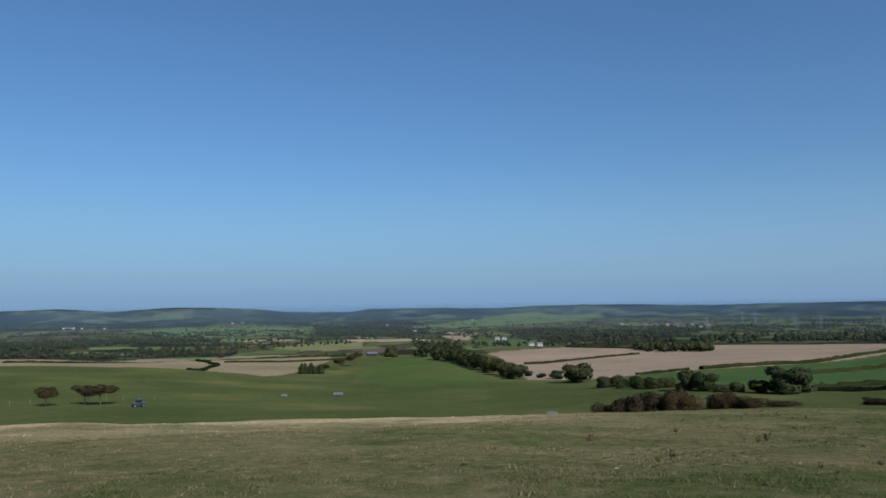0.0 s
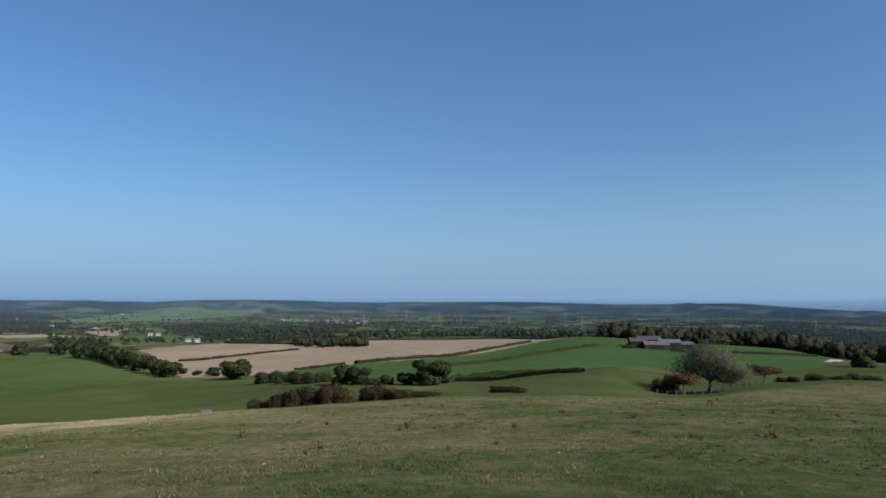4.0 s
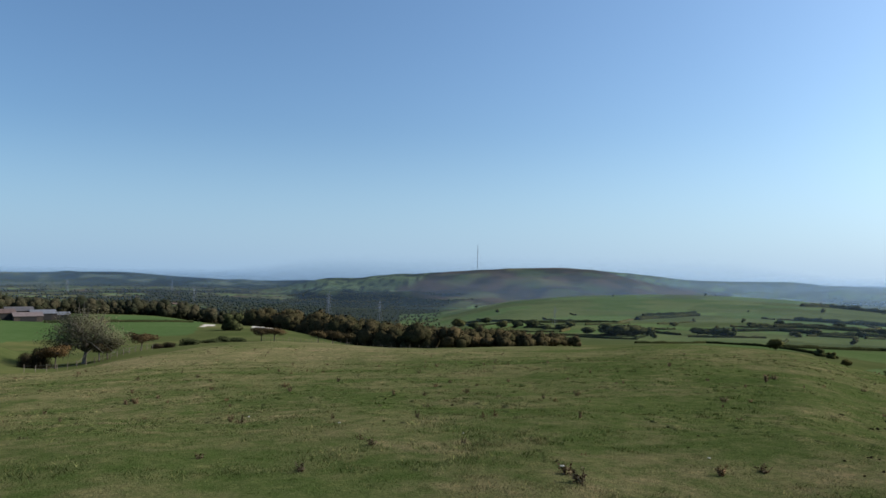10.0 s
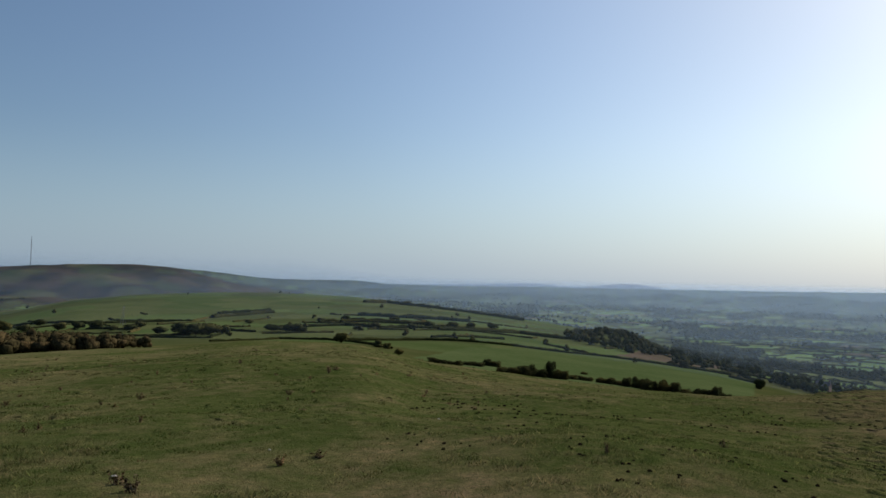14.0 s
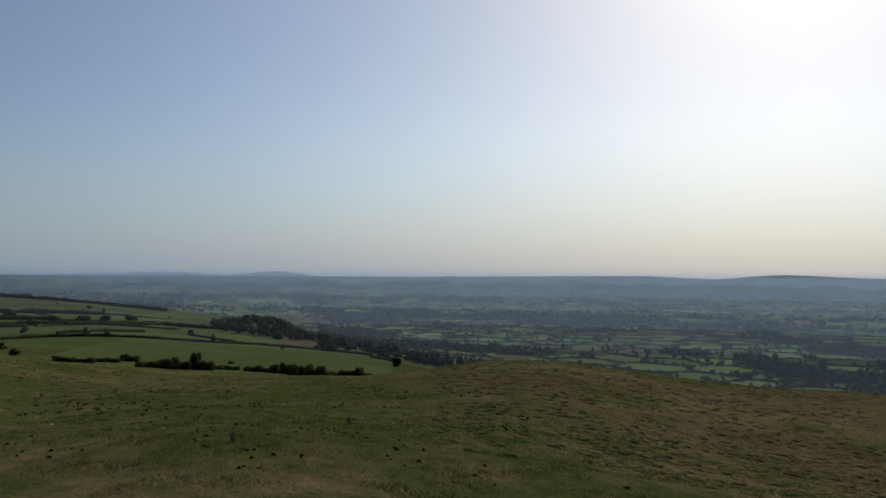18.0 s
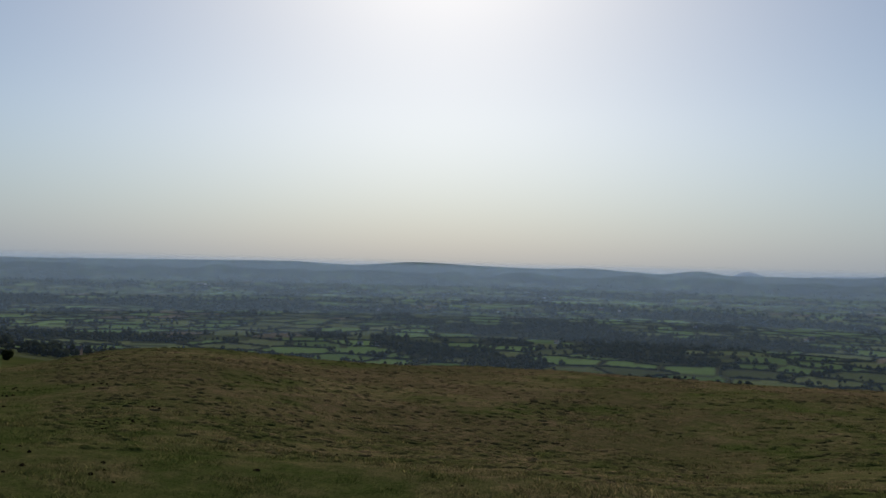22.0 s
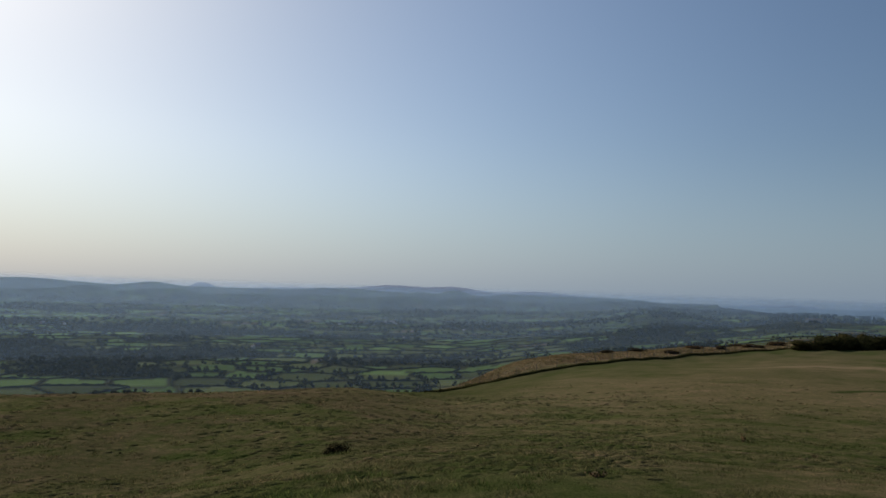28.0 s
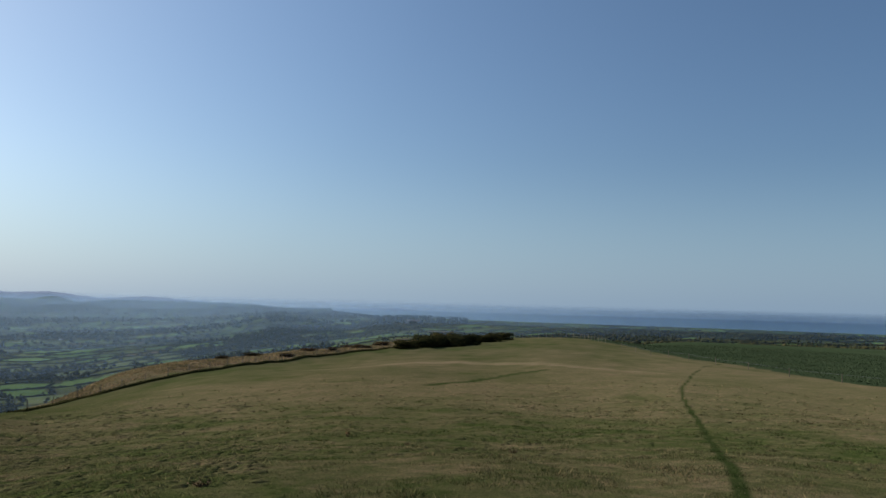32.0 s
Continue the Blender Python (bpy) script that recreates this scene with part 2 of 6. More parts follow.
section(120, (10, -12.8), (20, -9.6), (40, -7.65), (50, -7.6), (100, -9), (200, -8.6), (270, -7.5), (350, -6.9), (500, -6), (850, -5.2), (1100, -4.9), far=SOUTH)
section(132, (10, -14), (20, -9.5), (45, -6.6), (55, -6.7), (100, -9), (250, -9), (500, -8), (900, -6.2), (1100, -5.2), far=SOUTH)
section(148, (10, -15), (20, -12), (45, -7.6), (60, -8), (120, -11), (300, -11), (600, -9.2), (950, -6.1), far=SOUTH)
section(170, (10, -16), (20, -13.3), (45, -7.8), (60, -8.2), (120, -11.5), (300, -11.5), (600, -9.2), (950, -6.1), far=SOUTH)
section(185, (10, -15), (20, -11.9), (45, -7.8), (60, -7.6), (90, -8), (150, -10.5), (300, -11), (600, -9.2), (950, -6.1), far=SOUTH)
section(193, (10, -14.5), (22, -11), (45, -8.5), (75, -7.6), (100, -7.35), (112, -7.1), (140, -8.5), (300, -10.5), (600, -9), (950, -6), (1700, -3.3), (3000, -1.4), (3500, -1.1))
section(198, (10, -14), (22, -10.8), (45, -8.2), (80, -6.8), (108, -6.1), (116, -5.2), (128, -5.1), (170, -7), (300, -9), (600, -8), (1000, -5), (1700, -3.0), (3000, -1.35), (3500, -1.0))
section(204, (10, -13.8), (22, -10.5), (45, -7.9), (80, -6), (115, -5.05), (124, -4.4), (138, -4.2), (180, -6), (350, -7.5), (700, -6), (1000, -4.3), (1700, -2.3), (3000, -1.05), (3500, -0.8))
section(208, (10, -13.6), (22, -10.2), (45, -7.7), (82, -5.6), (128, -4.45), (136, -3.95), (151, -3.8), (200, -5.5), (375, -6.4), (700, -5), (1050, -3.7), (1700, -1.6), (1900, -1.2), (3000, -0.76), (3500, -0.66))
section(212, (10, -13.5), (22, -10), (45, -7.5), (85, -5.2), (140, -3.9), (150, -3.5), (165, -3.4), (220, -5), (400, -5.5), (700, -4.5), (1100, -3.0), (1700, -1.75), (2400, -1.2), (3000, -0.85), (3500, -0.7))
section(218, (10, -13.2), (22, -9.8), (45, -7.3), (90, -4.7), (160, -3.1), (175, -2.75), (190, -2.7), (240, -4), (450, -4.2), (800, -2.9), (1200, -2.0), (1500, -1.36))
section(224, (10, -13), (22, -9.6), (45, -7.1), (90, -4.6), (190, -2.45), (205, -2.35), (260, -3.5), (450, -3.6), (800, -2.6), (1200, -2.0), (1500, -1.36))
section(229, (10, -13), (22, -9.4), (45, -7), (90, -4.4), (190, -2.15), (210, -2.12), (280, -3.2), (500, -2.8), (870, -2.2), (1500, -1.36))
section(239, (10, -12.5), (24, -8.7), (45, -6.6), (80, -4.7), (135, -3.4), (150, -3.38), (220, -2.6), (300, -2.1), (400, -2.3), (870, -2.1), (1500, -1.36))
section(250, (10, -12.5), (22, -9), (45, -6.6), (100, -4.45), (112, -4.4), (200, -3.0), (330, -2.1), (420, -2.2), (870, -2.05), (1500, -1.36))
section(285, (10, -12), (22, -9), (60, -6), (200, -4), (420, -3), (870, -2.3), (1500, -1.5))
section(305, (10, -12), (22, -9), (60, -6.6), (200, -5), (420, -3.5), (870, -2.6), (2000, -1.5), (3500, -0.8))

# the far skyline: heading and height above the eye's level, degrees
SKYLINE_A = [(-45, 0.0), (-30, 0.03), (-27, 0.13), (-23.5, -0.07), (-19.4, 0.15), (-14.4, 0.0), (-11, -0.27), (-7, -0.31), (-5.3, -0.12),
             (-0.2, -0.11), (3.2, -0.23), (7.4, -0.04), (13, -0.02), (19, -0.15), (24.5, -0.08), (30, -0.03), (38.9, -0.16), (45.7, -0.04),
             (49.8, -0.29), (55, -0.52), (60, -0.5), (66, -0.4), (75, 0.2), (79.6, 0.56), (83.7, 0.28), (88.5, -0.12), (93.4, -0.08), (96, -0.29)]
SKYLINE_B = [(102, -0.35), (107, -0.3), (112, -0.3), (117, -0.27), (123.4, -0.25), (133, -0.15), (141, -0.07), (145.5, -0.23), (150.5, 0.08),
             (155.4, -0.08), (160, -0.17), (163, -0.07), (168.5, -0.34), (171, -0.08), (173.4, -0.33), (180, -0.3), (185, -0.1), (188, -0.3),
             (191.2, -0.31), (192.85, -0.04), (194.7, -0.37), (196.9, -0.17), (198.7, -0.2), (203, -0.2), (206.2, -0.25), (207.8, -0.41), (211, -0.4), (212.6, -0.58), (213.6, -0.85), (219, -1.0)]


def pchip(x, y, q):
    """Smooth interpolation without overshoot."""
    x, y, q = np.asarray(x, float), np.asarray(y, float), np.asarray(q, float)
    h, d = np.diff(x), np.diff(y) / np.diff(x)
    m = np.zeros(len(x))
    m[0], m[-1] = d[0], d[-1]
    same = d[:-1] * d[1:] > 0
    w1, w2 = 2 * h[1:] + h[:-1], h[1:] + 2 * h[:-1]
    safe = np.where(same, 1, 0)
    with np.errstate(divide="ignore", invalid="ignore"):
        m[1:-1] = np.where(safe, (w1 + w2) / (w1 / d[:-1] + w2 / d[1:]), 0)
    i = np.clip(np.searchsorted(x, q) - 1, 0, len(x) - 2)
    t = np.clip((q - x[i]) / h[i], 0, 1)
    return ((1 + 2 * t) * (1 - t) ** 2 * y[i] + t * (1 - t) ** 2 * h[i] * m[i] + t * t * (3 - 2 * t) * y[i + 1] + t * t * (t - 1) * h[i] * m[i + 1])


RADII = np.concatenate([[0.002], np.linspace(0.3, 6, 8)[:-1], 6 * (48 / 6) ** np.linspace(0, 1, 175)[:-1], 48 * (4950 / 48) ** np.linspace(0, 1, 195)])
HEADINGS = np.concatenate([np.arange(-34, 254, 0.2), np.arange(254, 326, 1.5)])
SEA_LEVEL = -36.0


def polar(heading, r):
    a = np.radians(heading)
    return np.sin(a) * r, np.cos(a) * r


def build_heights():
    heads = sorted(SECTIONS)
    sky_a = np.array(SKYLINE_A + SKYLINE_B)
    lr = np.log(RADII)
    prof = []
    for hd in heads:
        pts = SECTIONS[hd]
        r = [0.3] + [p[0] for p in pts]
        z = [0.0] + [EYE + p[0] * math.tan(radians(p[1])) for p in pts]
        coast = hd >= 218 and hd <= 290
        if coast:
            shore = float(np.interp(hd, [214, 218, 222, 228, 236, 250], [3000, 2400, 2050, 1950, 1900, 1850]))
            r += [shore, shore + 150, 5000]
            z += [SEA_LEVEL + 2, SEA_LEVEL - 3, SEA_LEVEL - 8]
        else:
            el = float(np.interp(hd, sky_a[:, 0], sky_a[:, 1]))
            r += [4500, 5000]
            z += [EYE + 4500 * math.tan(radians(min(el, 0.3))), -60]
        prof.append(pchip(np.log(r), z, lr))
    prof = np.array(prof + prof[:2])
    hs = np.array(heads + [heads[0] + 360, heads[1] + 360], float)
    H = np.empty((len(HEADINGS), len(RADII)))
    for j in range(len(RADII)):
        H[:, j] = pchip(hs, prof[:, j], HEADINGS)
    # the far skyline follows its own line
    el = np.where(HEADINGS < 219, pchip(sky_a[:, 0], sky_a[:, 1], np.clip(HEADINGS, -45, 219)), -5)
    for j, r in enumerate(RADII):
        if r > 3600:
            w = min(1, (r - 3600) / 800)
            w = w * w * (3 - 2 * w)
            crest = EYE + 4500 * np.tan(np.radians(el))
            w = w * np.clip((214.5 - HEADINGS) / 4, 0, 1)
            H[:, j] = H[:, j] * (1 - w) + w * np.where(r < 4550, crest, crest - (r - 4550) * 0.25)
    # gullies and shoulders of the mountain, woods' hollows on the far hills
    X, Y = polar(HEADINGS[:, None], RADII[None, :])
    g = np.sin(X / 95 + 1.4 * np.sin(Y / 140)) * np.sin(Y / 120 + 1.1 * np.sin(X / 170 + 2)) + 0.5 * np.sin(X / 47 + Y / 61) * np.sin(Y / 39 - X / 83)
    R = RADII[None, :]
    belt = np.clip((R - 1500) / 500, 0, 1) * np.clip((2900 - R) / 300, 0, 1) * np.clip((HEADINGS[:, None] - 54) / 6, 0, 1) * np.clip((92 - HEADINGS[:, None]) / 6, 0, 1)
    knoll_dome = 10 * np.exp(-((HEADINGS[:, None] - 113.2) / 2.5) ** 2 - ((R - 690) / 75) ** 2)
    hills = np.clip((R - 2900) / 400, 0, 1) * np.clip((4250 - R) / 300, 0, 1) * (HEADINGS[:, None] < 212)
    mound = 1.5 * np.exp(-((HEADINGS[:, None] - 38.3) / 1.9) ** 2 - ((R - 186) / 15) ** 2)
    shoulder = 19 * np.exp(-((HEADINGS[:, None] - 60.4) / 2.0) ** 2 - ((R - 2950) / 350) ** 2)
    summit = 7 * np.exp(-((HEADINGS[:, None] - 77.5) / 3.0) ** 2 - ((R - 3000) / 350) ** 2)
    H += g * (15 * belt + 13 * hills) + knoll_dome + mound + shoulder + summit
    return H


HEIGHT = build_heights()


def ripple(x, y):
    """Small unevenness of the turf."""
    return 0.05 * np.sin(x * 0.9 + 1.3 * np.sin(y * 0.5)) * np.sin(y * 0.8 + np.sin(x * 0.37)) + 0.16 * np.sin(x * 0.21 + 0.7 * np.sin(y * 0.13)) * np.sin(y * 0.17 + 1.1)


def ground_z(x, y):
    """Height of the ground at a place."""
    x, y = np.asarray(x, float), np.asarray(y, float)
    r = np.clip(np.hypot(x, y), RADII[0], RADII[-1] - 1)
    h = np.degrees(np.arctan2(x, y))
    h = np.where(h < HEADINGS[0], h + 360, h)
    hs = np.append(HEADINGS, 326.0)
    i = np.clip(np.searchsorted(hs, h, side="right") - 1, 0, len(HEADINGS) - 1)
    i2 = (i + 1) % len(HEADINGS)
    u = (h - hs[i]) / (hs[i + 1] - hs[i])
    j = np.clip(np.searchsorted(RADII, r, side="right") - 1, 0, len(RADII) - 2)
    v = (r - RADII[j]) / (RADII[j + 1] - RADII[j])
    z = (HEIGHT[i, j] * (1 - u) + HEIGHT[i2, j] * u) * (1 - v) + (HEIGHT[i, j + 1] * (1 - u) + HEIGHT[i2, j + 1] * u) * v
    return z


def lattice(x, y, size, seed):
    """Smooth random values from 0 to 1 with bumps of about the given size."""
    u, v = x / size, y / size
    i, j = np.floor(u), np.floor(v)
    a, b = u - i, v - j
    a, b = a * a * (3 - 2 * a), b * b * (3 - 2 * b)

    def chance(p, q):
        w = np.sin(p * 127.1 + q * 311.7 + seed * 74.7) * 43758.5453
        return w - np.floor(w)

    return (chance(i, j) * (1 - a) + chance(i + 1, j) * a) * (1 - b) + (chance(i, j + 1) * (1 - a) + chance(i + 1, j + 1) * a) * b


def smooth(a, b, v):
    t = np.clip((v - a) / (b - a), 0, 1)
    return t * t * (3 - 2 * t)


gx, gy = polar(HEADINGS[:, None], RADII[None, :])
# the rough bank behind the ridge fence
HEIGHT += 0.55 * (lattice(gx, gy, 3.2, 6) - 0.5) * smooth(118, 126, RADII[None, :]) * smooth(260, 200, RADII[None, :]) * smooth(195, 199, HEADINGS[:, None]) * smooth(226, 220, HEADINGS[:, None])
HEIGHT += ripple(gx, gy) * np.clip((RADII[None, :] - 2) / 10, 0, 1) * np.clip((400 - RADII[None, :]) / 300, 0, 1)

# ---- crops: what grows where, by heading and distance ----
TURF, DRY, LUSH, MEADOW = (0.070, 0.090, 0.031), (0.172, 0.144, 0.082), (0.066, 0.088, 0.030), (0.066, 0.080, 0.029)
PLOUGH, STUBBLE, WOODLAND = (0.235, 0.178, 0.13), (0.19, 0.155, 0.098), (0.040, 0.045, 0.022)


def wave(x, y, s, k):
    return 0.5 + 0.25 * (np.sin(x / s + k + 1.7 * np.sin(y / s * 0.7 + k)) + np.sin(y / s * 1.3 + 2 * k + 1.3 * np.sin(x / s * 0.6)))


rng = np.random.default_rng(7)
FIELD_SIZE = 66
FIELD_SEEDS = []
for gi in range(-75, 76):
    for gj in range(-75, 76):
        s = FIELD_SIZE
        p = ((gi + 0.5 * (gj % 2) + rng.uniform(-0.33, 0.33)) * s, (gj + rng.uniform(-0.33, 0.33)) * s)
        FIELD_SEEDS.append((*p, rng.uniform(), rng.uniform()))
FIELD_SEEDS = np.array(FIELD_SEEDS)
FIELD_GRID = FIELD_SEEDS.reshape(151, 151, 4)


def field_of(x, y):
    """Which of the small valley fields a place lies in, and how far from its hedge."""
    s = FIELD_SIZE
    gj = np.round(y / s).astype(int)
    gi = np.round(x / s - 0.5 * (gj % 2)).astype(int)
    best, second, who = np.full(x.shape, 1e9), np.full(x.shape, 1e9), np.zeros(x.shape, int)
    for dj in (-2, -1, 0, 1, 2):
        for di in (-2, -1, 0, 1, 2):
            a, b = np.clip(gi + di + 75, 0, 150), np.clip(gj + dj + 75, 0, 150)
            q = FIELD_GRID[a, b]
            d = np.hypot(x - q[..., 0], y - q[..., 1])
            closer = d < best
            second = np.where(closer, best, np.minimum(second, d))
            who = np.where(closer, a * 151 + b, who)
            best = np.where(closer, d, best)
    return who, (second - best) / 2


def inside(h, r, poly):
    """Whether a place lies in a field whose corners are given by heading and distance."""
    px, py = h, np.log(r)
    c = np.zeros(np.broadcast(h, r).shape, bool)
    q = [(a, math.log(b)) for a, b in poly]
    for (x1, y1), (x2, y2) in zip(q, q[1:] + q[:1]):
        if y1 != y2:
            c ^= ((y1 > py) != (y2 > py)) & (px < (x2 - x1) * (py - y1) / (y2 - y1) + x1)
    return c


WOODS_EAST = [  # outlines of the woods on the eastern plain
    [(-24.8, 738), (-19.8, 784), (-16.1, 766), (-14.4, 861), (-15.2, 1024), (-17.0, 1209), (-21.6, 1296), (-24.8, 1335), (-34, 1335), (-34, 738)],
    [(-34, 3595), (-17.0, 3253), (-17.2, 2418), (-21.6, 2341), (-34, 2368)],
    [(-9.4, 1269), (-9.8, 2418), (-7.4, 3097), (-2.5, 2838), (-0.8, 1863), (-2.5, 1140), (-5.8, 1268)],
    [(52, 650), (57, 640), (65.5, 640), (65.5, 1000), (69, 1400), (66, 1750), (52, 1500)],
    [(-15.2, 2639), (-14.5, 3944), (-9.8, 4075), (-9.8, 2275)], [(-2.5, 993), (-0.8, 931), (1.3, 825), (1.3, 747), (-2.1, 777)],
    [(3.2, 1358), (7.2, 1877), (11.5, 1413), (18.5, 1537), (18.4, 1038), (11.4, 939), (8.1, 924), (7.2, 1038)]]


def wood_at(x, y):
    """Whether a wood covers a place of the plain or the valley."""
    h, r = np.degrees(np.arctan2(x, y)), np.hypot(x, y)
    h = np.where(h < HEADINGS[0], h + 360, h)
    w = 0.55 * wave(x * 0.8 + y * 0.3, y, 140, 3) + 0.45 * wave(x, y, 52, 5) > np.where(h < 25, 0.78, np.where(r > 1400, 0.55, 0.60))
    clearing = 0.6 * lattice(x, y, 170, 41) + 0.4 * lattice(x, y, 60, 42) < 0.42
    for poly in WOODS_EAST:
        w |= inside(h, r, poly) & ~clearing
    return w

FIELDS_NORTH = [  # crop, corners
    ((0.44, 0.42, 0.37), [(55.0, 352), (57.1, 354), (57.0, 402), (55.2, 400)]),
    ((0.40, 0.38, 0.34), [(51.5, 372), (52.5, 378), (52.4, 400), (51.7, 396)]),
    (STUBBLE, [(-40, 740), (-23.2, 730), (-21.5, 778), (-19.3, 771), (-18.6, 741), (-16.6, 755), (-14.4, 785), (-8.6, 742), (-8.5, 542), (-9.8, 491), (-10.8, 441), (-13.3, 382), (-15.5, 415), (-18.4, 470), (-23.2, 361), (-40, 361)]),
    ((0.085, 0.120, 0.045), [(-22.9, 1997), (-19.9, 2266), (-16.7, 2326), (-13.3, 2403), (-9.8, 1923), (-9.8, 1277), (-14.4, 1243), (-17.4, 1388), (-19.9, 1550)]),
    ((0.062, 0.092, 0.036), [(1.7, 972), (5.1, 1087), (7.2, 996), (7.0, 838), (2.6, 800)]),
]
FIELDS_EAST = [  # crop, corners
    ((0.095, 0.125, 0.050), [(-2.5, 1899), (1.3, 2704), (6.0, 3660), (11.5, 3726), (11.9, 3042), (8.1, 2282), (1.7, 1811)]),
    ((0.095, 0.125, 0.050), [(-21.6, 3782), (-19.2, 3826), (-17.0, 3707), (-19.9, 3622)]),
    ((0.21, 0.18, 0.105), [(-15.0, 1225), (-12.7, 1270), (-9.8, 1130), (-10.6, 1036), (-14.4, 1031)]),
    ((0.25, 0.205, 0.135), [(-7.8, 1102), (-6.2, 1209), (-1.6, 1070), (-0.8, 968), (-4.1, 986), (-7.4, 1036)]),
    ((0.135, 0.135, 0.062), [(-12.7, 912), (-9.8, 1010), (-6.0, 1000), (-6.0, 843), (-8.6, 819), (-11.4, 854)]),
    ((0.135, 0.135, 0.062), [(-19.9, 1550), (-16.7, 1534), (-16.6, 1230), (-19.5, 1239)]),
]
FIELDS_PLAIN = [  # crop, corners
    (PLOUGH, [(0.2, 1484), (2.6, 1451), (1.9, 991), (0.9, 974), (-0.2, 1165)]),
    (LUSH, [(-7, 330), (-4, 270), (3, 280), (2.8, 330), (0.5, 520), (-3.5, 545), (-6.5, 420)]),
    (PLOUGH, [(6.2, 300), (12, 300), (18.5, 350), (25.4, 400), (31.5, 480), (36.5, 540), (36.5, 600), (30, 800), (19, 760), (14, 660), (9, 700), (3.2, 640), (5, 400)]),
    ((0.052, 0.086, 0.030), [(12, 285), (18.5, 330), (25.4, 385), (31.5, 470), (36.8, 520), (39, 480), (52, 480), (51, 310), (42, 300), (36, 260), (25, 215), (17, 215), (13, 240)]),
]
FIELDS_SOUTH = [  # crop, corners
    ((0.048, 0.070, 0.036), [(228.8, 205), (235.6, 169), (240.9, 133), (244.8, 120), (250, 106), (262, 100), (262, 420), (229, 420)]),
    ((0.105, 0.085, 0.060), [(112.9, 497), (116.7, 741), (122.3, 894), (122.9, 636), (118.6, 524)]),
    ((0.076, 0.108, 0.042), [(98, 262), (102, 380), (106.9, 440), (113.1, 502), (118.6, 524), (122.7, 568), (122.5, 290), (116.7, 240), (111.9, 230), (100.4, 240)]),
]
FIELDS = FIELDS_NORTH + FIELDS_EAST + FIELDS_PLAIN + FIELDS_SOUTH


def moor_cover(x, y, z):
    """Shares of heather and of hanging wood on the mountain; the rest is pasture."""
    h, r = np.degrees(np.arctan2(x, y)), np.hypot(x, y)
    rough = 0.6 * lattice(x, y, 150, 51) + 0.4 * lattice(x, y, 55, 52) - 0.5
    high = np.degrees(np.arctan2(z - EYE, r)) + 0.9 * rough
    h = h + 2.6 * rough
    heath = smooth(-0.35, 0.35, h - np.interp(high, [-2.5, -1.0, 0.1], [67.0, 66.1, 68.2]))
    wood = smooth(0.1, -0.1, high - np.interp(h, [57, 58, 62, 65.5, 67], [-2.0, -1.37, -1.18, -1.45, -1.6])) * smooth(56.8, 57.6, h) * (1 - heath)
    wood = np.maximum(wood, heath * smooth(-1.0, -1.5, high) * smooth(74, 70, h) * smooth(0.48, 0.56, lattice(x, y, 110, 53)))
    return heath, wood


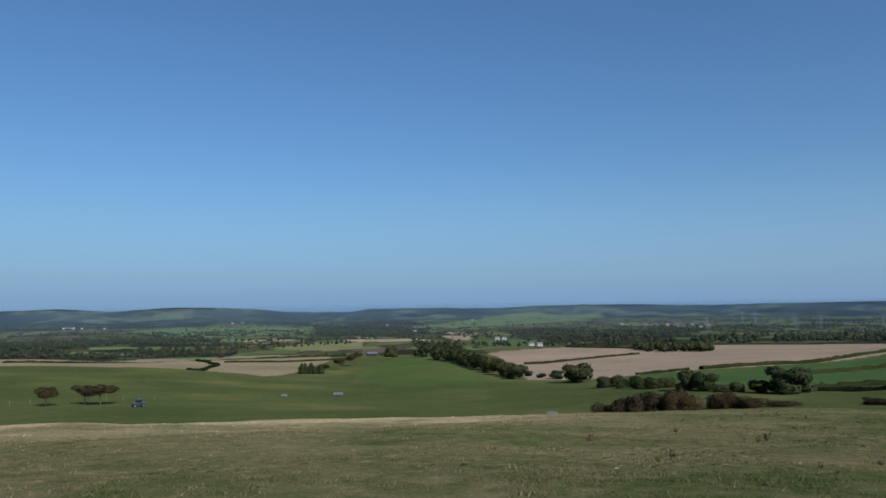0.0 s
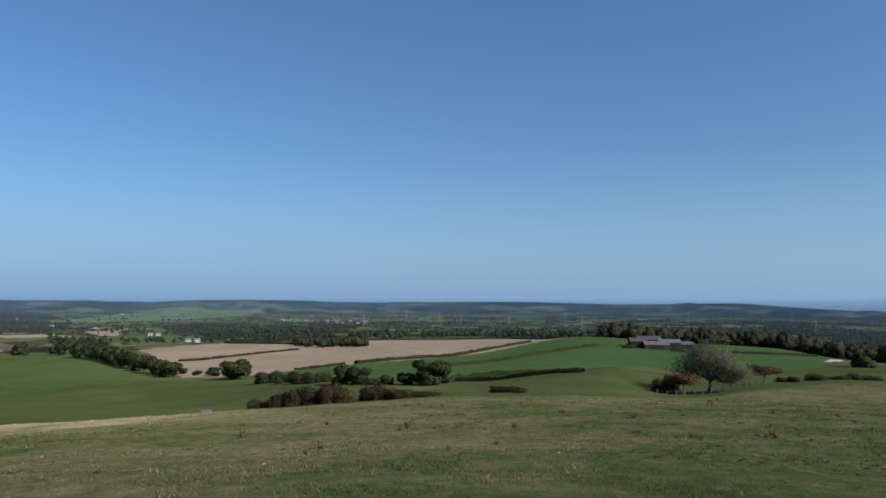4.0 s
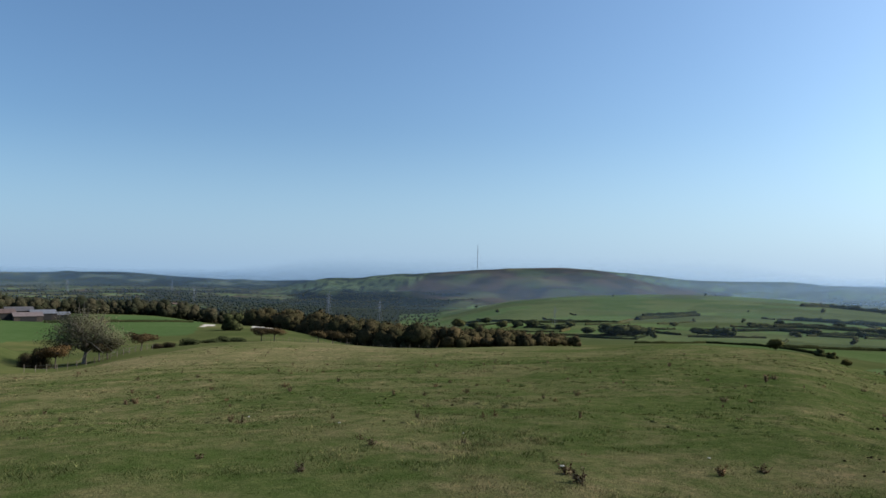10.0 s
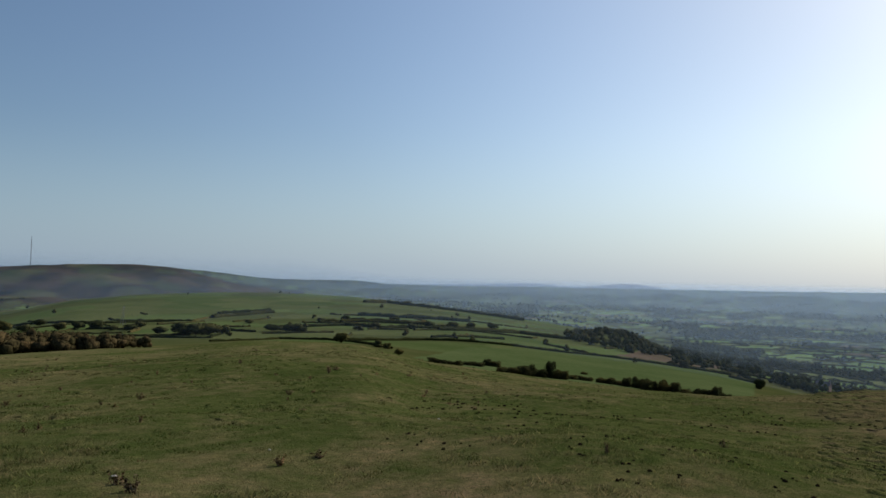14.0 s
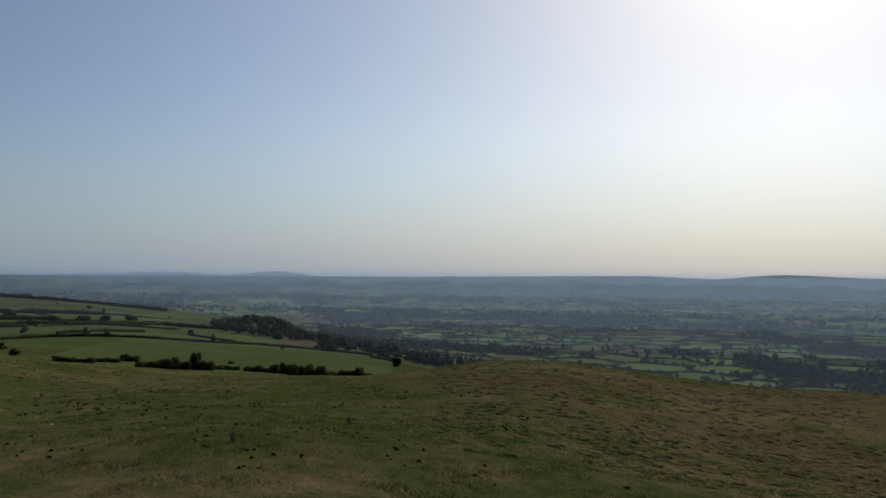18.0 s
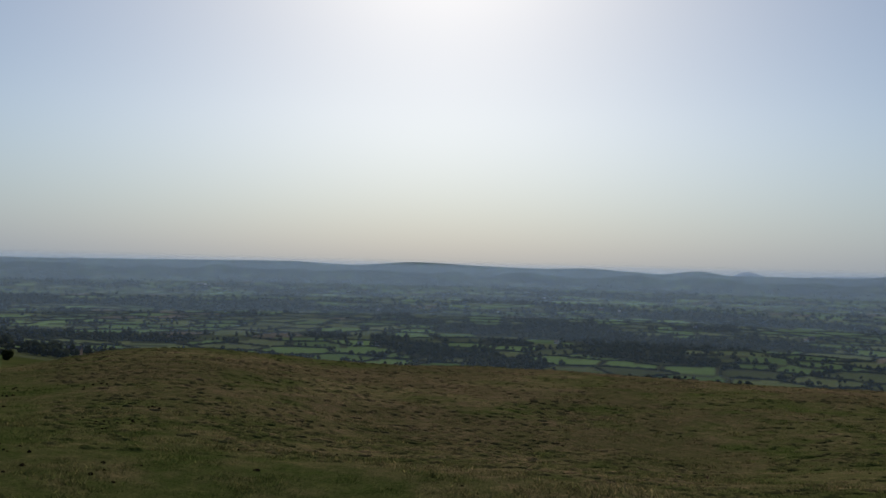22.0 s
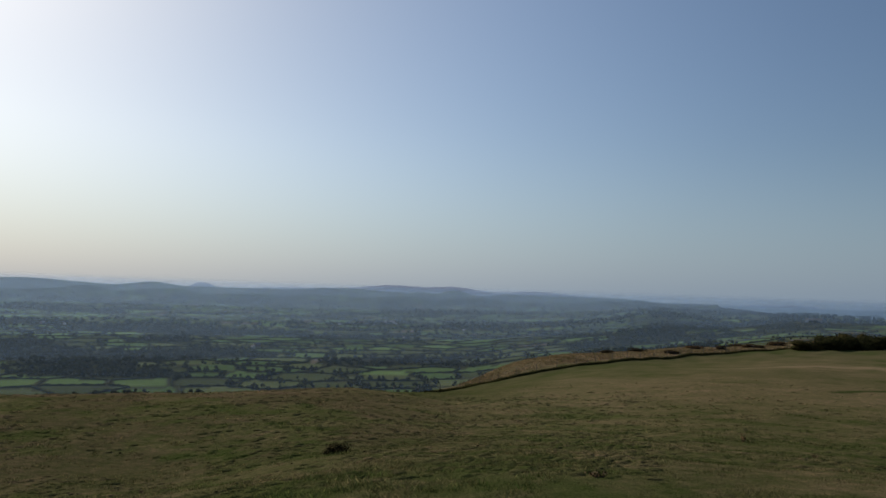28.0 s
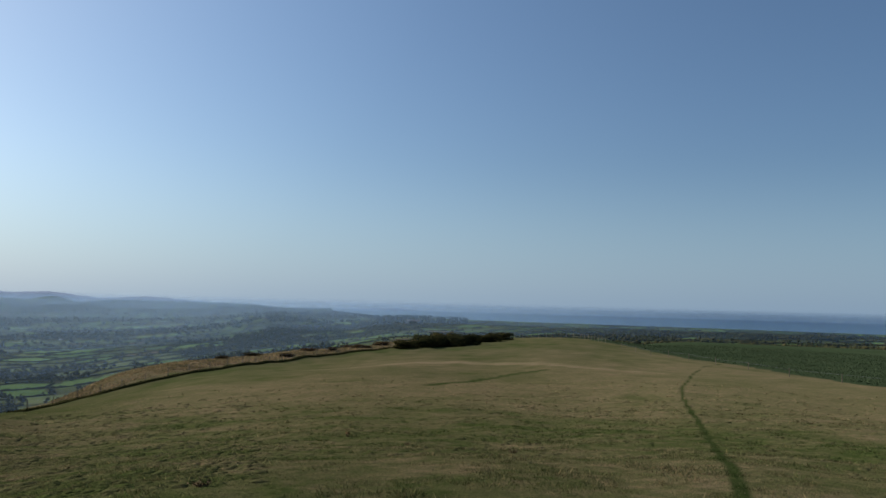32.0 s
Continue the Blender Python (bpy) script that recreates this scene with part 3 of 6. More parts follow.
def crop_colours():
    h = np.broadcast_to(HEADINGS[:, None], gx.shape)
    r = np.broadcast_to(RADII[None, :], gx.shape)
    col = np.empty((*gx.shape, 3))
    # hill pasture: green hollows and straw-coloured tops, at several sizes
    patchy = 0.30 * lattice(gx, gy, 7.5, 11) + 0.26 * lattice(gx, gy, 1.9, 12) + 0.24 * np.where(r < 70, lattice(gx, gy, 0.7, 13), 0.5) + 0.20 * np.where(r < 30, lattice(gx, gy, 0.24, 21), 0.5)
    west = smooth(185, 205, h) * smooth(262, 250, h)
    south = smooth(112, 135, h) * smooth(205, 185, h)
    lean = np.interp(h, [-34, 0, 25, 60, 80, 110, 130, 170, 200, 253, 326], [0.2, 0.1, 0.03, -0.05, -0.13, -0.12, -0.06, -0.08, -0.13, 0.06, 0.2])
    lean = lean + smooth(24, 48, r) * np.interp(h, [-34, 4, 14, 60, 80, 110, 150, 195, 253], [0.26, 0.24, 0.06, 0.06, 0.0, 0.03, 0.05, 0.26, 0.24]) * smooth(170, 60, r)
    dry = smooth(0.22, 0.82, patchy + lean)
    col[:] = np.array(TURF) * (1 - dry[..., None]) + np.array(DRY) * dry[..., None]
    rusty = (south * 0.55 * smooth(10, 26, r) * smooth(0.36, 0.66, 0.5 * lattice(gx, gy, 4.2, 14) + 0.3 * lattice(gx, gy, 1.3, 15) + 0.2 * lattice(gx, gy, 0.5, 16)))[..., None]
    col = col * (1 - rusty) + np.array((0.135, 0.100, 0.068)) * rusty
    # western slope darkened in colour to tone down the light it catches
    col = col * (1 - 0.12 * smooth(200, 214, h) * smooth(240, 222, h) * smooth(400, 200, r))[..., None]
    # pale straw along the brow
    straw = smooth(27, 44, r) * smooth(58, 51, r) * smooth(15, 2, h) * smooth(0.15, 0.75, 0.6 * lattice(gx, gy, 4.5, 17) + 0.4 * lattice(gx, gy, 1.1, 18))
    straw = np.maximum(straw, 0.9 * smooth(44, 50, r) * smooth(58, 53, r) * smooth(12, 4, h))
    col = col * (1 - straw[..., None]) + np.array((0.37, 0.295, 0.185)) * straw[..., None]
    # a pale trodden line across the western slope
    line = np.interp(h, [208, 213.7, 215.9, 221.5, 226.5, 229.6, 232.9, 240], [104, 100, 102, 105, 100, 95, 92, 84])
    pale = smooth(2.6, 0.8, np.abs(r - line)) * smooth(207, 212, h) * smooth(240, 234, h) * 0.7
    col = col * (1 - pale[..., None]) + np.array((0.25, 0.195, 0.125)) * pale[..., None]
    # trodden paths
    for way, broad in ((((239.9, 4), (240.4, 10), (239.2, 23), (237.9, 39), (237.3, 60), (238.3, 97), (240, 125)), 0.10), (((219.0, 62), (223, 75), (227.9, 88)), 0.5)):
        on = smooth(broad * 1.7, broad * 0.6, np.abs(h - np.interp(np.log(r), np.log([p[1] for p in way]), [p[0] for p in way])) * r * math.pi / 180) * (r > way[0][1]) * (r < way[-1][1])
        col = col * (1 - on[..., None]) + np.array((0.045, 0.062, 0.022)) * on[..., None]
    # lower pastures beyond the brow
    brow = np.interp(h, [-34, -10, 40, 47, 52, 96, 104, 205], [56, 56, 50, 60, 95, 95, 55, 55])
    lower = smooth(brow, brow * 1.35, r) * (1 - west)
    sward = (0.6 * lattice(gx, gy, 30, 22) + 0.4 * lattice(gx, gy, 11, 23))[..., None]
    sward = np.array(MEADOW) * (0.84 + 0.2 * sward) + np.array((0.028, 0.018, 0.008)) * smooth(0.45, 0.9, sward)
    col = col * (1 - lower[..., None]) + sward * lower[..., None]
    # bank of dead grass behind the ridge fence
    bank = (h > 192) & (h < 225) & (r > np.interp(h, [192, 198, 204, 212, 218, 224], [104, 110, 118, 143, 165, 196])) & (r < 400)
    dead = (0.5 * lattice(gx, gy, 2.4, 19) + 0.5 * lattice(gx, gy, 9, 20))[..., None]
    col = np.where(bank[..., None], np.array((0.15, 0.115, 0.07)) * (1 - dead) + np.array((0.235, 0.185, 0.11)) * dead, col)
    # the patchwork of the valley
    who, gap = field_of(gx, gy)
    tone, kind = FIELD_SEEDS[who, 2], FIELD_SEEDS[who, 3]
    patch = np.array((0.086, 0.106, 0.040))[None, None] * (0.7 + 0.8 * tone[..., None])
    patch = np.where((kind > 0.55)[..., None], np.array((0.102, 0.162, 0.050)) * (0.8 + 0.7 * tone[..., None]), patch)
    patch = np.where((kind > 0.95)[..., None], np.array(STUBBLE) * (0.5 + 0.4 * tone[..., None]), patch)
    patch = np.where(((kind < 0.05) | wood_at(gx, gy))[..., None], np.array(WOODLAND) * 0.8, patch)
    patch = np.where((gap < 4)[..., None], np.array(WOODLAND) * 1.3, patch)
    # beyond 2300 m the fields fade to a flatter, darker green
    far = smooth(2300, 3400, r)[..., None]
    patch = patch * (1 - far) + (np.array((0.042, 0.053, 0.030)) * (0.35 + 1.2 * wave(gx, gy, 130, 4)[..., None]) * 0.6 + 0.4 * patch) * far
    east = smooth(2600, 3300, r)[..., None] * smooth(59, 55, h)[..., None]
    # eastern fields darker and less green
    patch = patch * (1 - np.array((0.28, 0.40, 0.32)) * smooth(61, 55, h)[..., None])
    dell = (smooth(50, 54, h) * smooth(72, 68, h) * smooth(800, 1000, r) * smooth(2000, 1700, r) * smooth(0.22, 0.38, 0.6 * lattice(gx, gy, 170, 54) + 0.4 * lattice(gx, gy, 60, 55)))[..., None]
    patch = patch * (1 - dell) + np.array((0.026, 0.031, 0.020)) * dell
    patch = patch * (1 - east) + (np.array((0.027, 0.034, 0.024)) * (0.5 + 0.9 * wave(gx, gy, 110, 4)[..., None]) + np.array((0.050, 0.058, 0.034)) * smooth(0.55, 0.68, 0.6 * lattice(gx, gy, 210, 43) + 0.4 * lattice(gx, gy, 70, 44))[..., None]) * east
    # fields darkened in colour for backlight to the south and haze on the coast
    patch = patch * (1 - 0.1 * smooth(90, 100, h)[..., None] - 0.15 * smooth(205, 222, h)[..., None])
    weald = (smooth(118, 128, h) * smooth(222, 214, h) * smooth(900, 1400, r) * np.interp(h, [185, 205], [0.22, 0.55]) * smooth(0.42, 0.56, 0.6 * lattice(gx, gy, 300, 56) + 0.4 * lattice(gx, gy, 90, 57)))[..., None]
    patch = patch * (1 - weald) + np.array((0.028, 0.036, 0.024)) * weald
    vale = (r > 620) | ((h > 126) & (h < 200) & (r > 300))
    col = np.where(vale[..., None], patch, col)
    # moorland mountain and green hill
    heath, hanger = (v[..., None] for v in moor_cover(gx, gy, HEIGHT))
    mm = (0.45 * lattice(gx, gy, 190, 45) + 0.35 * lattice(gx, gy, 70, 46) + 0.2 * lattice(gx, gy, 28, 47))[..., None]
    heather = np.array((0.030, 0.029, 0.023)) * (1 - smooth(0.35, 0.65, mm)) + np.array((0.064, 0.049, 0.035)) * smooth(0.35, 0.65, mm)
    heather = heather + np.array((0.012, 0.026, 0.004)) * smooth(0.62, 0.74, lattice(gx, gy, 95, 48))[..., None]
    meadow = np.array((0.064, 0.084, 0.037)) * (0.75 + 0.65 * tone[..., None]) * (0.7 + 0.6 * mm)
    meadow = np.where((gap < 7)[..., None], np.array((0.026, 0.032, 0.020)), meadow)
    moss = heather * heath + meadow * (1 - heath)
    moss = moss * (1 - hanger) + np.array((0.013, 0.017, 0.014)) * (0.7 + 0.6 * mm) * hanger
    moor = (smooth(56, 58.5, h) * (h < 90) * smooth(1650, 1850, r) * (r < 3400))[..., None]
    col = col * (1 - moor) + moss * moor
    hill = (h > 66) & (h < 122) & (r > 330) & (r < 1300)
    col = np.where(hill[..., None], np.where((kind > 0.5)[..., None], np.array((0.070, 0.102, 0.036)), np.array((0.074, 0.092, 0.036))) * (0.8 + 0.45 * tone[..., None]), col)
    for c, poly in FIELDS:
        col = np.where(inside(h, r, poly)[..., None], np.array(c), col)
    turf = smooth(160, 40, r)
    return col, turf


def grid_mesh(name, X, Y, Z, wrap):
    """A sheet through a grid of places."""
    na, nr = X.shape
    me = bpy.data.meshes.new(name)
    me.vertices.add(na * nr)
    me.vertices.foreach_set("co", np.stack([X, Y, Z], -1).astype(np.float32).ravel())
    rows = na if wrap else na - 1
    i, j = np.meshgrid(np.arange(rows), np.arange(nr - 1), indexing="ij")
    i2 = (i + 1) % na
    quads = np.stack([i * nr + j, i * nr + j + 1, i2 * nr + j + 1, i2 * nr + j], -1).reshape(-1, 4)
    me.loops.add(quads.size)
    me.polygons.add(len(quads))
    me.loops.foreach_set("vertex_index", quads.astype(np.int32).ravel())
    me.polygons.foreach_set("loop_start", np.arange(0, quads.size, 4, dtype=np.int32))
    me.polygons.foreach_set("use_smooth", np.ones(len(quads), bool))
    me.update(calc_edges=True)
    return me


me = grid_mesh("ground", gx, gy, HEIGHT, True)
colours, turf = crop_colours()
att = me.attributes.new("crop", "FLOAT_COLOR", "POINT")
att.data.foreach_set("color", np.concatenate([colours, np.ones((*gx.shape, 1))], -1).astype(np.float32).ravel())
att = me.attributes.new("turf", "FLOAT", "POINT")
att.data.foreach_set("value", turf.astype(np.float32).ravel())
me.materials.append(GROUND)
tagged(new("ground", me), "grassy hilltop falling to a wide patchwork of fields", "ground", kind="structure")

# ---- helpers for things ----
BARK = plain("bark", (0.10, 0.08, 0.06), 0.9, scale=4, vary=0.35, bump=0.5)
WOOD = plain("weathered_wood", (0.20, 0.17, 0.13), 0.85, scale=8, vary=0.3, bump=0.3, per_object=0.3)
STEEL = plain("galvanised_steel", (0.125, 0.135, 0.145), 0.7, 0.0, scale=6, vary=0.2)
STONE = plain("limestone", (0.42, 0.40, 0.36), 0.9, scale=6, vary=0.3, bump=0.5)
SOIL = plain("dark_soil", (0.022, 0.017, 0.012), 1.0, scale=9, vary=0.4, bump=0.8)
SOIL.node_tree.nodes["Principled BSDF"].inputs["Specular IOR Level"].default_value = 0.0
WHITEWASH = plain("whitewash", (0.55, 0.53, 0.49), 0.85, scale=0.8, vary=0.12, per_object=0.15)
SLATE = plain("slate_roof", (0.16, 0.15, 0.16), 0.7, scale=2, vary=0.3, per_object=0.4)
BRICKWORK = plain("red_brick", (0.22, 0.14, 0.11), 0.9, scale=3, vary=0.25, per_object=0.3)
TIN = plain("weathered_tin_roof", (0.078, 0.076, 0.08), 0.6, 0.0, scale=0.7, vary=0.3, per_object=0.35)
RUSTTIN = plain("rusty_tin_roof", (0.10, 0.068, 0.055), 0.7, 0.0, scale=0.7, vary=0.35)
PINKTIN = plain("faded_pink_tin_roof", (0.14, 0.11, 0.102), 0.7, 0.0, scale=0.7, vary=0.25)
GREYTIN = plain("pale_grey_sheet_roof", (0.12, 0.125, 0.14), 0.7, 0.0, scale=0.7, vary=0.25)
CLADDING = plain("timber_cladding", (0.05, 0.042, 0.036), 0.9, scale=1.5, vary=0.3, per_object=0.3)
PAINT = plain("dark_blue_paint", (0.035, 0.05, 0.075), 0.35, 0.2, scale=2, vary=0.2)
RUBBER_AND_SHADE = plain("rubber_and_doorway_shade", (0.02, 0.02, 0.02), 0.9, scale=20, vary=0.3)
WINDOW = plain("dark_window_glass", (0.02, 0.025, 0.03), 0.08, scale=1, vary=0.1)


def leaf_material(name, dark, mid, light, glow=0.10, grain=0.0):
    """Leaves and blades: each with its own tone, a little light passing through."""
    m, n, l, b = material(name, 0.75)
    b.inputs["Specular IOR Level"].default_value = 0.0
    r = ramp(n, [(0.0, dark), (0.55, mid), (1.0, light)])
    geo = n.new("ShaderNodeNewGeometry")
    l.new(geo.outputs["Random Per Island"], r.inputs["Fac"])
    info = n.new("ShaderNodeObjectInfo")
    r2 = ramp(n, [(0.0, (0.72, 0.78, 0.8)), (0.5, (1, 1, 1)), (1.0, (1.3, 1.12, 0.95))])
    l.new(info.outputs["Random"], r2.inputs["Fac"])
    big = noise_node(n, l, 0.06, 3, 0.5, geo.outputs["Position"])
    r3 = ramp(n, [(0.35, (0.72, 0.78, 0.74)), (0.65, (1.25, 1.18, 1.08))])
    l.new(big.outputs["Fac"], r3.inputs["Fac"])
    c = mix(n, l, "MULTIPLY", 1.0, mix(n, l, "MULTIPLY", 1.0, r.outputs["Color"], r2.outputs["Color"]), r3.outputs["Color"])
    if grain:
        speck = noise_node(n, l, grain, 4, 0.7, geo.outputs["Position"])
        r4 = ramp(n, [(0.35, (0.5, 0.52, 0.5)), (0.65, (1.35, 1.3, 1.2))])
        l.new(speck.outputs["Fac"], r4.inputs["Fac"])
        c = mix(n, l, "MULTIPLY", 1.0, c, r4.outputs["Color"])
        bp = n.new("ShaderNodeBump")
        bp.inputs["Strength"].default_value, bp.inputs["Distance"].default_value = 0.8, 0.6
        l.new(speck.outputs["Fac"], bp.inputs["Height"])
        l.new(bp.outputs["Normal"], b.inputs["Normal"])
    l.new(c, b.inputs["Base Color"])
    tr = n.new("ShaderNodeBsdfTranslucent")
    l.new(c, tr.inputs["Color"])
    ms = n.new("ShaderNodeMixShader")
    ms.inputs[0].default_value = glow
    l.new(b.outputs[0], ms.inputs[1])
    l.new(tr.outputs[0], ms.inputs[2])
    l.new(ms.outputs[0], n["Material Output"].inputs["Surface"])
    return m


OAK = leaf_material("oak_leaves", (0.040, 0.049, 0.024), (0.058, 0.068, 0.032), (0.088, 0.094, 0.045))
ASH = leaf_material("ash_leaves", (0.085, 0.084, 0.052), (0.125, 0.12, 0.075), (0.175, 0.165, 0.105), 0.35)
ASHBARK = plain("pale_ash_bark", (0.15, 0.13, 0.105), 0.9, scale=4, vary=0.3, bump=0.4)
THORN = leaf_material("hawthorn_leaves", (0.040, 0.032, 0.018), (0.065, 0.050, 0.028), (0.095, 0.070, 0.040))
GORSE = leaf_material("gorse_scrub", (0.036, 0.029, 0.018), (0.048, 0.038, 0.024), (0.064, 0.049, 0.031))
DARKGORSE = leaf_material("dark_gorse", (0.020, 0.024, 0.012), (0.042, 0.045, 0.021), (0.08, 0.075, 0.035))
HEDGELEAF = leaf_material("hedge_leaves", (0.021, 0.028, 0.013), (0.030, 0.037, 0.017), (0.042, 0.047, 0.022), 0.05, 2.2)
WOODS = leaf_material("woodland_leaves", (0.029, 0.038, 0.020), (0.038, 0.046, 0.025), (0.052, 0.055, 0.029), 0.03, 1.1)
BROWNWOODS = leaf_material("autumn_woodland_leaves", (0.028, 0.031, 0.020), (0.040, 0.040, 0.027), (0.056, 0.050, 0.034), 0.03, 1.3)
WEED = leaf_material("withered_thistle", (0.05, 0.036, 0.024), (0.11, 0.078, 0.05), (0.20, 0.15, 0.10))


def mesh_from(name, verts, faces, mat, smooth_faces=False):
    me = bpy.data.meshes.new(name)
    verts, faces = np.asarray(verts, np.float32), np.asarray(faces, np.int32)
    me.vertices.add(len(verts))
    me.vertices.foreach_set("co", verts.ravel())
    k = faces.shape[1]
    me.loops.add(faces.size)
    me.polygons.add(len(faces))
    me.loops.foreach_set("vertex_index", faces.ravel())
    me.polygons.foreach_set("loop_start", np.arange(0, faces.size, k, dtype=np.int32))
    if smooth_faces:
        me.polygons.foreach_set("use_smooth", np.ones(len(faces), bool))
    me.update(calc_edges=True)
    me.materials.append(mat)
    return me


def leaf_verts(centres, size, rg, out, lie=0.0):
    """Irregular four-cornered leaf clumps, turned at random but facing outward, round the given places."""
    n = len(centres)
    a = rg.normal(size=(n, 3))
    a -= lie * (a * out).sum(1)[:, None] * out
    a /= np.linalg.norm(a, axis=1)[:, None]
    b = np.cross(a, (1 - lie) * rg.normal(size=(n, 3)) + lie * out)
    b /= np.linalg.norm(b, axis=1)[:, None] + 1e-9
    b *= np.where((np.cross(a, b) * out).sum(1) < 0, -1, 1)[:, None]
    s = (np.asarray(size) * rg.uniform(0.6, 1.3, n))[:, None]
    a, b = a * s * 0.5, b * s * 0.5 * rg.uniform(0.5, 1, n)[:, None]
    j = rg.uniform(0.6, 1.2, (n, 4, 1))
    return (centres[:, None] + np.stack([-a - 0.4 * b, 0.5 * a - b, a + 0.5 * b, -0.4 * a + b], 1) * j).reshape(-1, 3)


def outward(centres, middle, up=0.35, jitter=0.35, rg=None):
    d = centres - middle
    d = d / (np.linalg.norm(d, axis=1)[:, None] + 1e-9)
    d = d + np.array([0, 0, up]) + (rg.normal(0, jitter, d.shape) if rg is not None else 0)
    return d / (np.linalg.norm(d, axis=1)[:, None] + 1e-9)


def leaf_mesh(name, centres, size, mat, rg, out):
    """Leaf clumps that are lit as the rounded mass they make up."""
    v = leaf_verts(np.asarray(centres, float), size, rg, out)
    me = mesh_from(name, v, np.arange(len(v)).reshape(-1, 4), mat, True)
    me.normals_split_custom_set_from_vertices(np.repeat(out, 4, axis=0).tolist())
    return me


def part(name, me, parent, label=""):
    ob = new(name, me)
    ob.parent = parent
    return tagged(ob, label)


def bar(bm, p, q, w1, w2=None, sides=5):
    """A tapered round bar between two places."""
    p, q = Vector(p), Vector(q)
    w2 = w1 if w2 is None else w2
    d = (q - p).normalized()
    u = d.orthogonal().normalized()
    v = d.cross(u)
    rings = []
    for c, w in ((p, w1), (q, w2)):
        rings.append([bm.verts.new(c + (u * math.cos(2 * math.pi * k / sides) + v * math.sin(2 * math.pi * k / sides)) * w) for k in range(sides)])
    for k in range(sides):
        bm.faces.new((rings[0][k], rings[0][(k + 1) % sides], rings[1][(k + 1) % sides], rings[1][k]))
    bm.faces.new(rings[0][::-1])
    bm.faces.new(rings[1])


def box(bm, x0, y0, z0, x1, y1, z1, bevel=0.0):
    m = Matrix.Translation(((x0 + x1) / 2, (y0 + y1) / 2, (z0 + z1) / 2)) @ Matrix.Diagonal((x1 - x0, y1 - y0, z1 - z0, 1))
    g = bmesh.ops.create_cube(bm, size=1, matrix=m)
    if bevel:
        ed = list({e for v in g["verts"] for e in v.link_edges})
        bmesh.ops.bevel(bm, geom=ed, offset=bevel, segments=2, affect="EDGES", profile=0.5)


def done(bm, name, mat):
    me = bpy.data.meshes.new(name)
    bm.to_mesh(me)
    bm.free()
    me.materials.append(mat)
    return me


def spot(heading, r, sink=0.0):
    x, y = polar(heading, r)
    return float(x), float(y), float(ground_z(x, y)) - sink


def stand(ob, heading, r, size=1.0, wide=None, turn=0.0, sink=0.05):
    x, y, z = spot(heading, r, sink)
    w = size if wide is None else wide
    return Matrix.Translation((x, y, z)) @ Matrix.Rotation(radians(turn), 4, "Z") @ Matrix.Diagonal((w, w, size, 1))


# ---- trees ----
def crown_points(rg, lobes, per, flat=0.75, fill=0.55):
    """Places of leaf clumps over the outer shells of rounded boughs."""
    out, face = [], []
    mid = np.array(lobes)[:, :3].mean(0)
    for cx, cy, cz, rad in lobes:
        d = rg.normal(size=(per, 3))
        d /= np.linalg.norm(d, axis=1)[:, None]
        k = rad * rg.uniform(fill, 1.05, per)[:, None] * (1 + 0.22 * np.sin(d[:, :1] * 5 + cx * 3) * np.sin(d[:, 1:2] * 6 + cy * 2))
        p = np.array([cx, cy, cz]) + d * k * np.array([1, 1, flat])
        out.append(p)
        face.append(0.6 * d + 0.4 * outward(p, mid, 0.3, 0.3, rg))
    face = np.concatenate(face)
    return np.concatenate(out), face / np.linalg.norm(face, axis=1)[:, None]


def tree_master(kind, seed, leaves, trunk_h, lobes_n, spread, top, per, leaf, label, category="tree", open_crown=False, thin=1.0, flat=0.78, low=0.2):
    """A tree one metre high and about one metre wide, scaled when set out."""
    rg = np.random.default_rng(seed)
    root = tagged(new(kind), label, category)
    bm = bmesh.new()
    lean = rg.uniform(-0.05, 0.05, 2)
    fork = Vector((lean[0], lean[1], trunk_h))
    bar(bm, (0, 0, -0.06), fork * 0.5, 0.034 * thin, 0.026 * thin, 7)
    bar(bm, fork * 0.5, fork, 0.026 * thin, 0.021 * thin, 7)
    lobes = []
    for k in range(lobes_n):
        a = 2 * math.pi * (k + rg.uniform(-0.3, 0.3)) / lobes_n
        rr = spread * rg.uniform(0.45, 1.0) * (0.35 if k % 4 == 3 else 1)
        cz = trunk_h + (top - trunk_h) * rg.uniform(low, 0.8) * (1.15 if k % 4 == 3 else 1)
        rad = spread * rg.uniform(0.5, 0.72)
        c = (rr * math.cos(a), rr * math.sin(a), min(cz, 1 - rad * 0.72))
        lobes.append((*c, rad))
        mid = fork.lerp(Vector(c), 0.55) + Vector((0, 0, 0.03))
        bar(bm, fork * 0.92, mid, 0.015 * thin, 0.009 * thin, 5)
        bar(bm, mid, c, 0.009 * thin, 0.004, 5)
        for _ in range(12 if open_crown else 2):
            e = Vector(c) + Vector(rg.normal(size=3)) * rad * 0.55
            bar(bm, mid, e, 0.006, 0.002, 4)
    part("trunk", done(bm, "trunk", ASHBARK if open_crown else BARK), root)
    pts, face = crown_points(rg, lobes, per, flat, 0.35 if open_crown else 0.6)
    part("crown", leaf_mesh("crown", pts, leaf, leaves, rg, face), root)
    return root


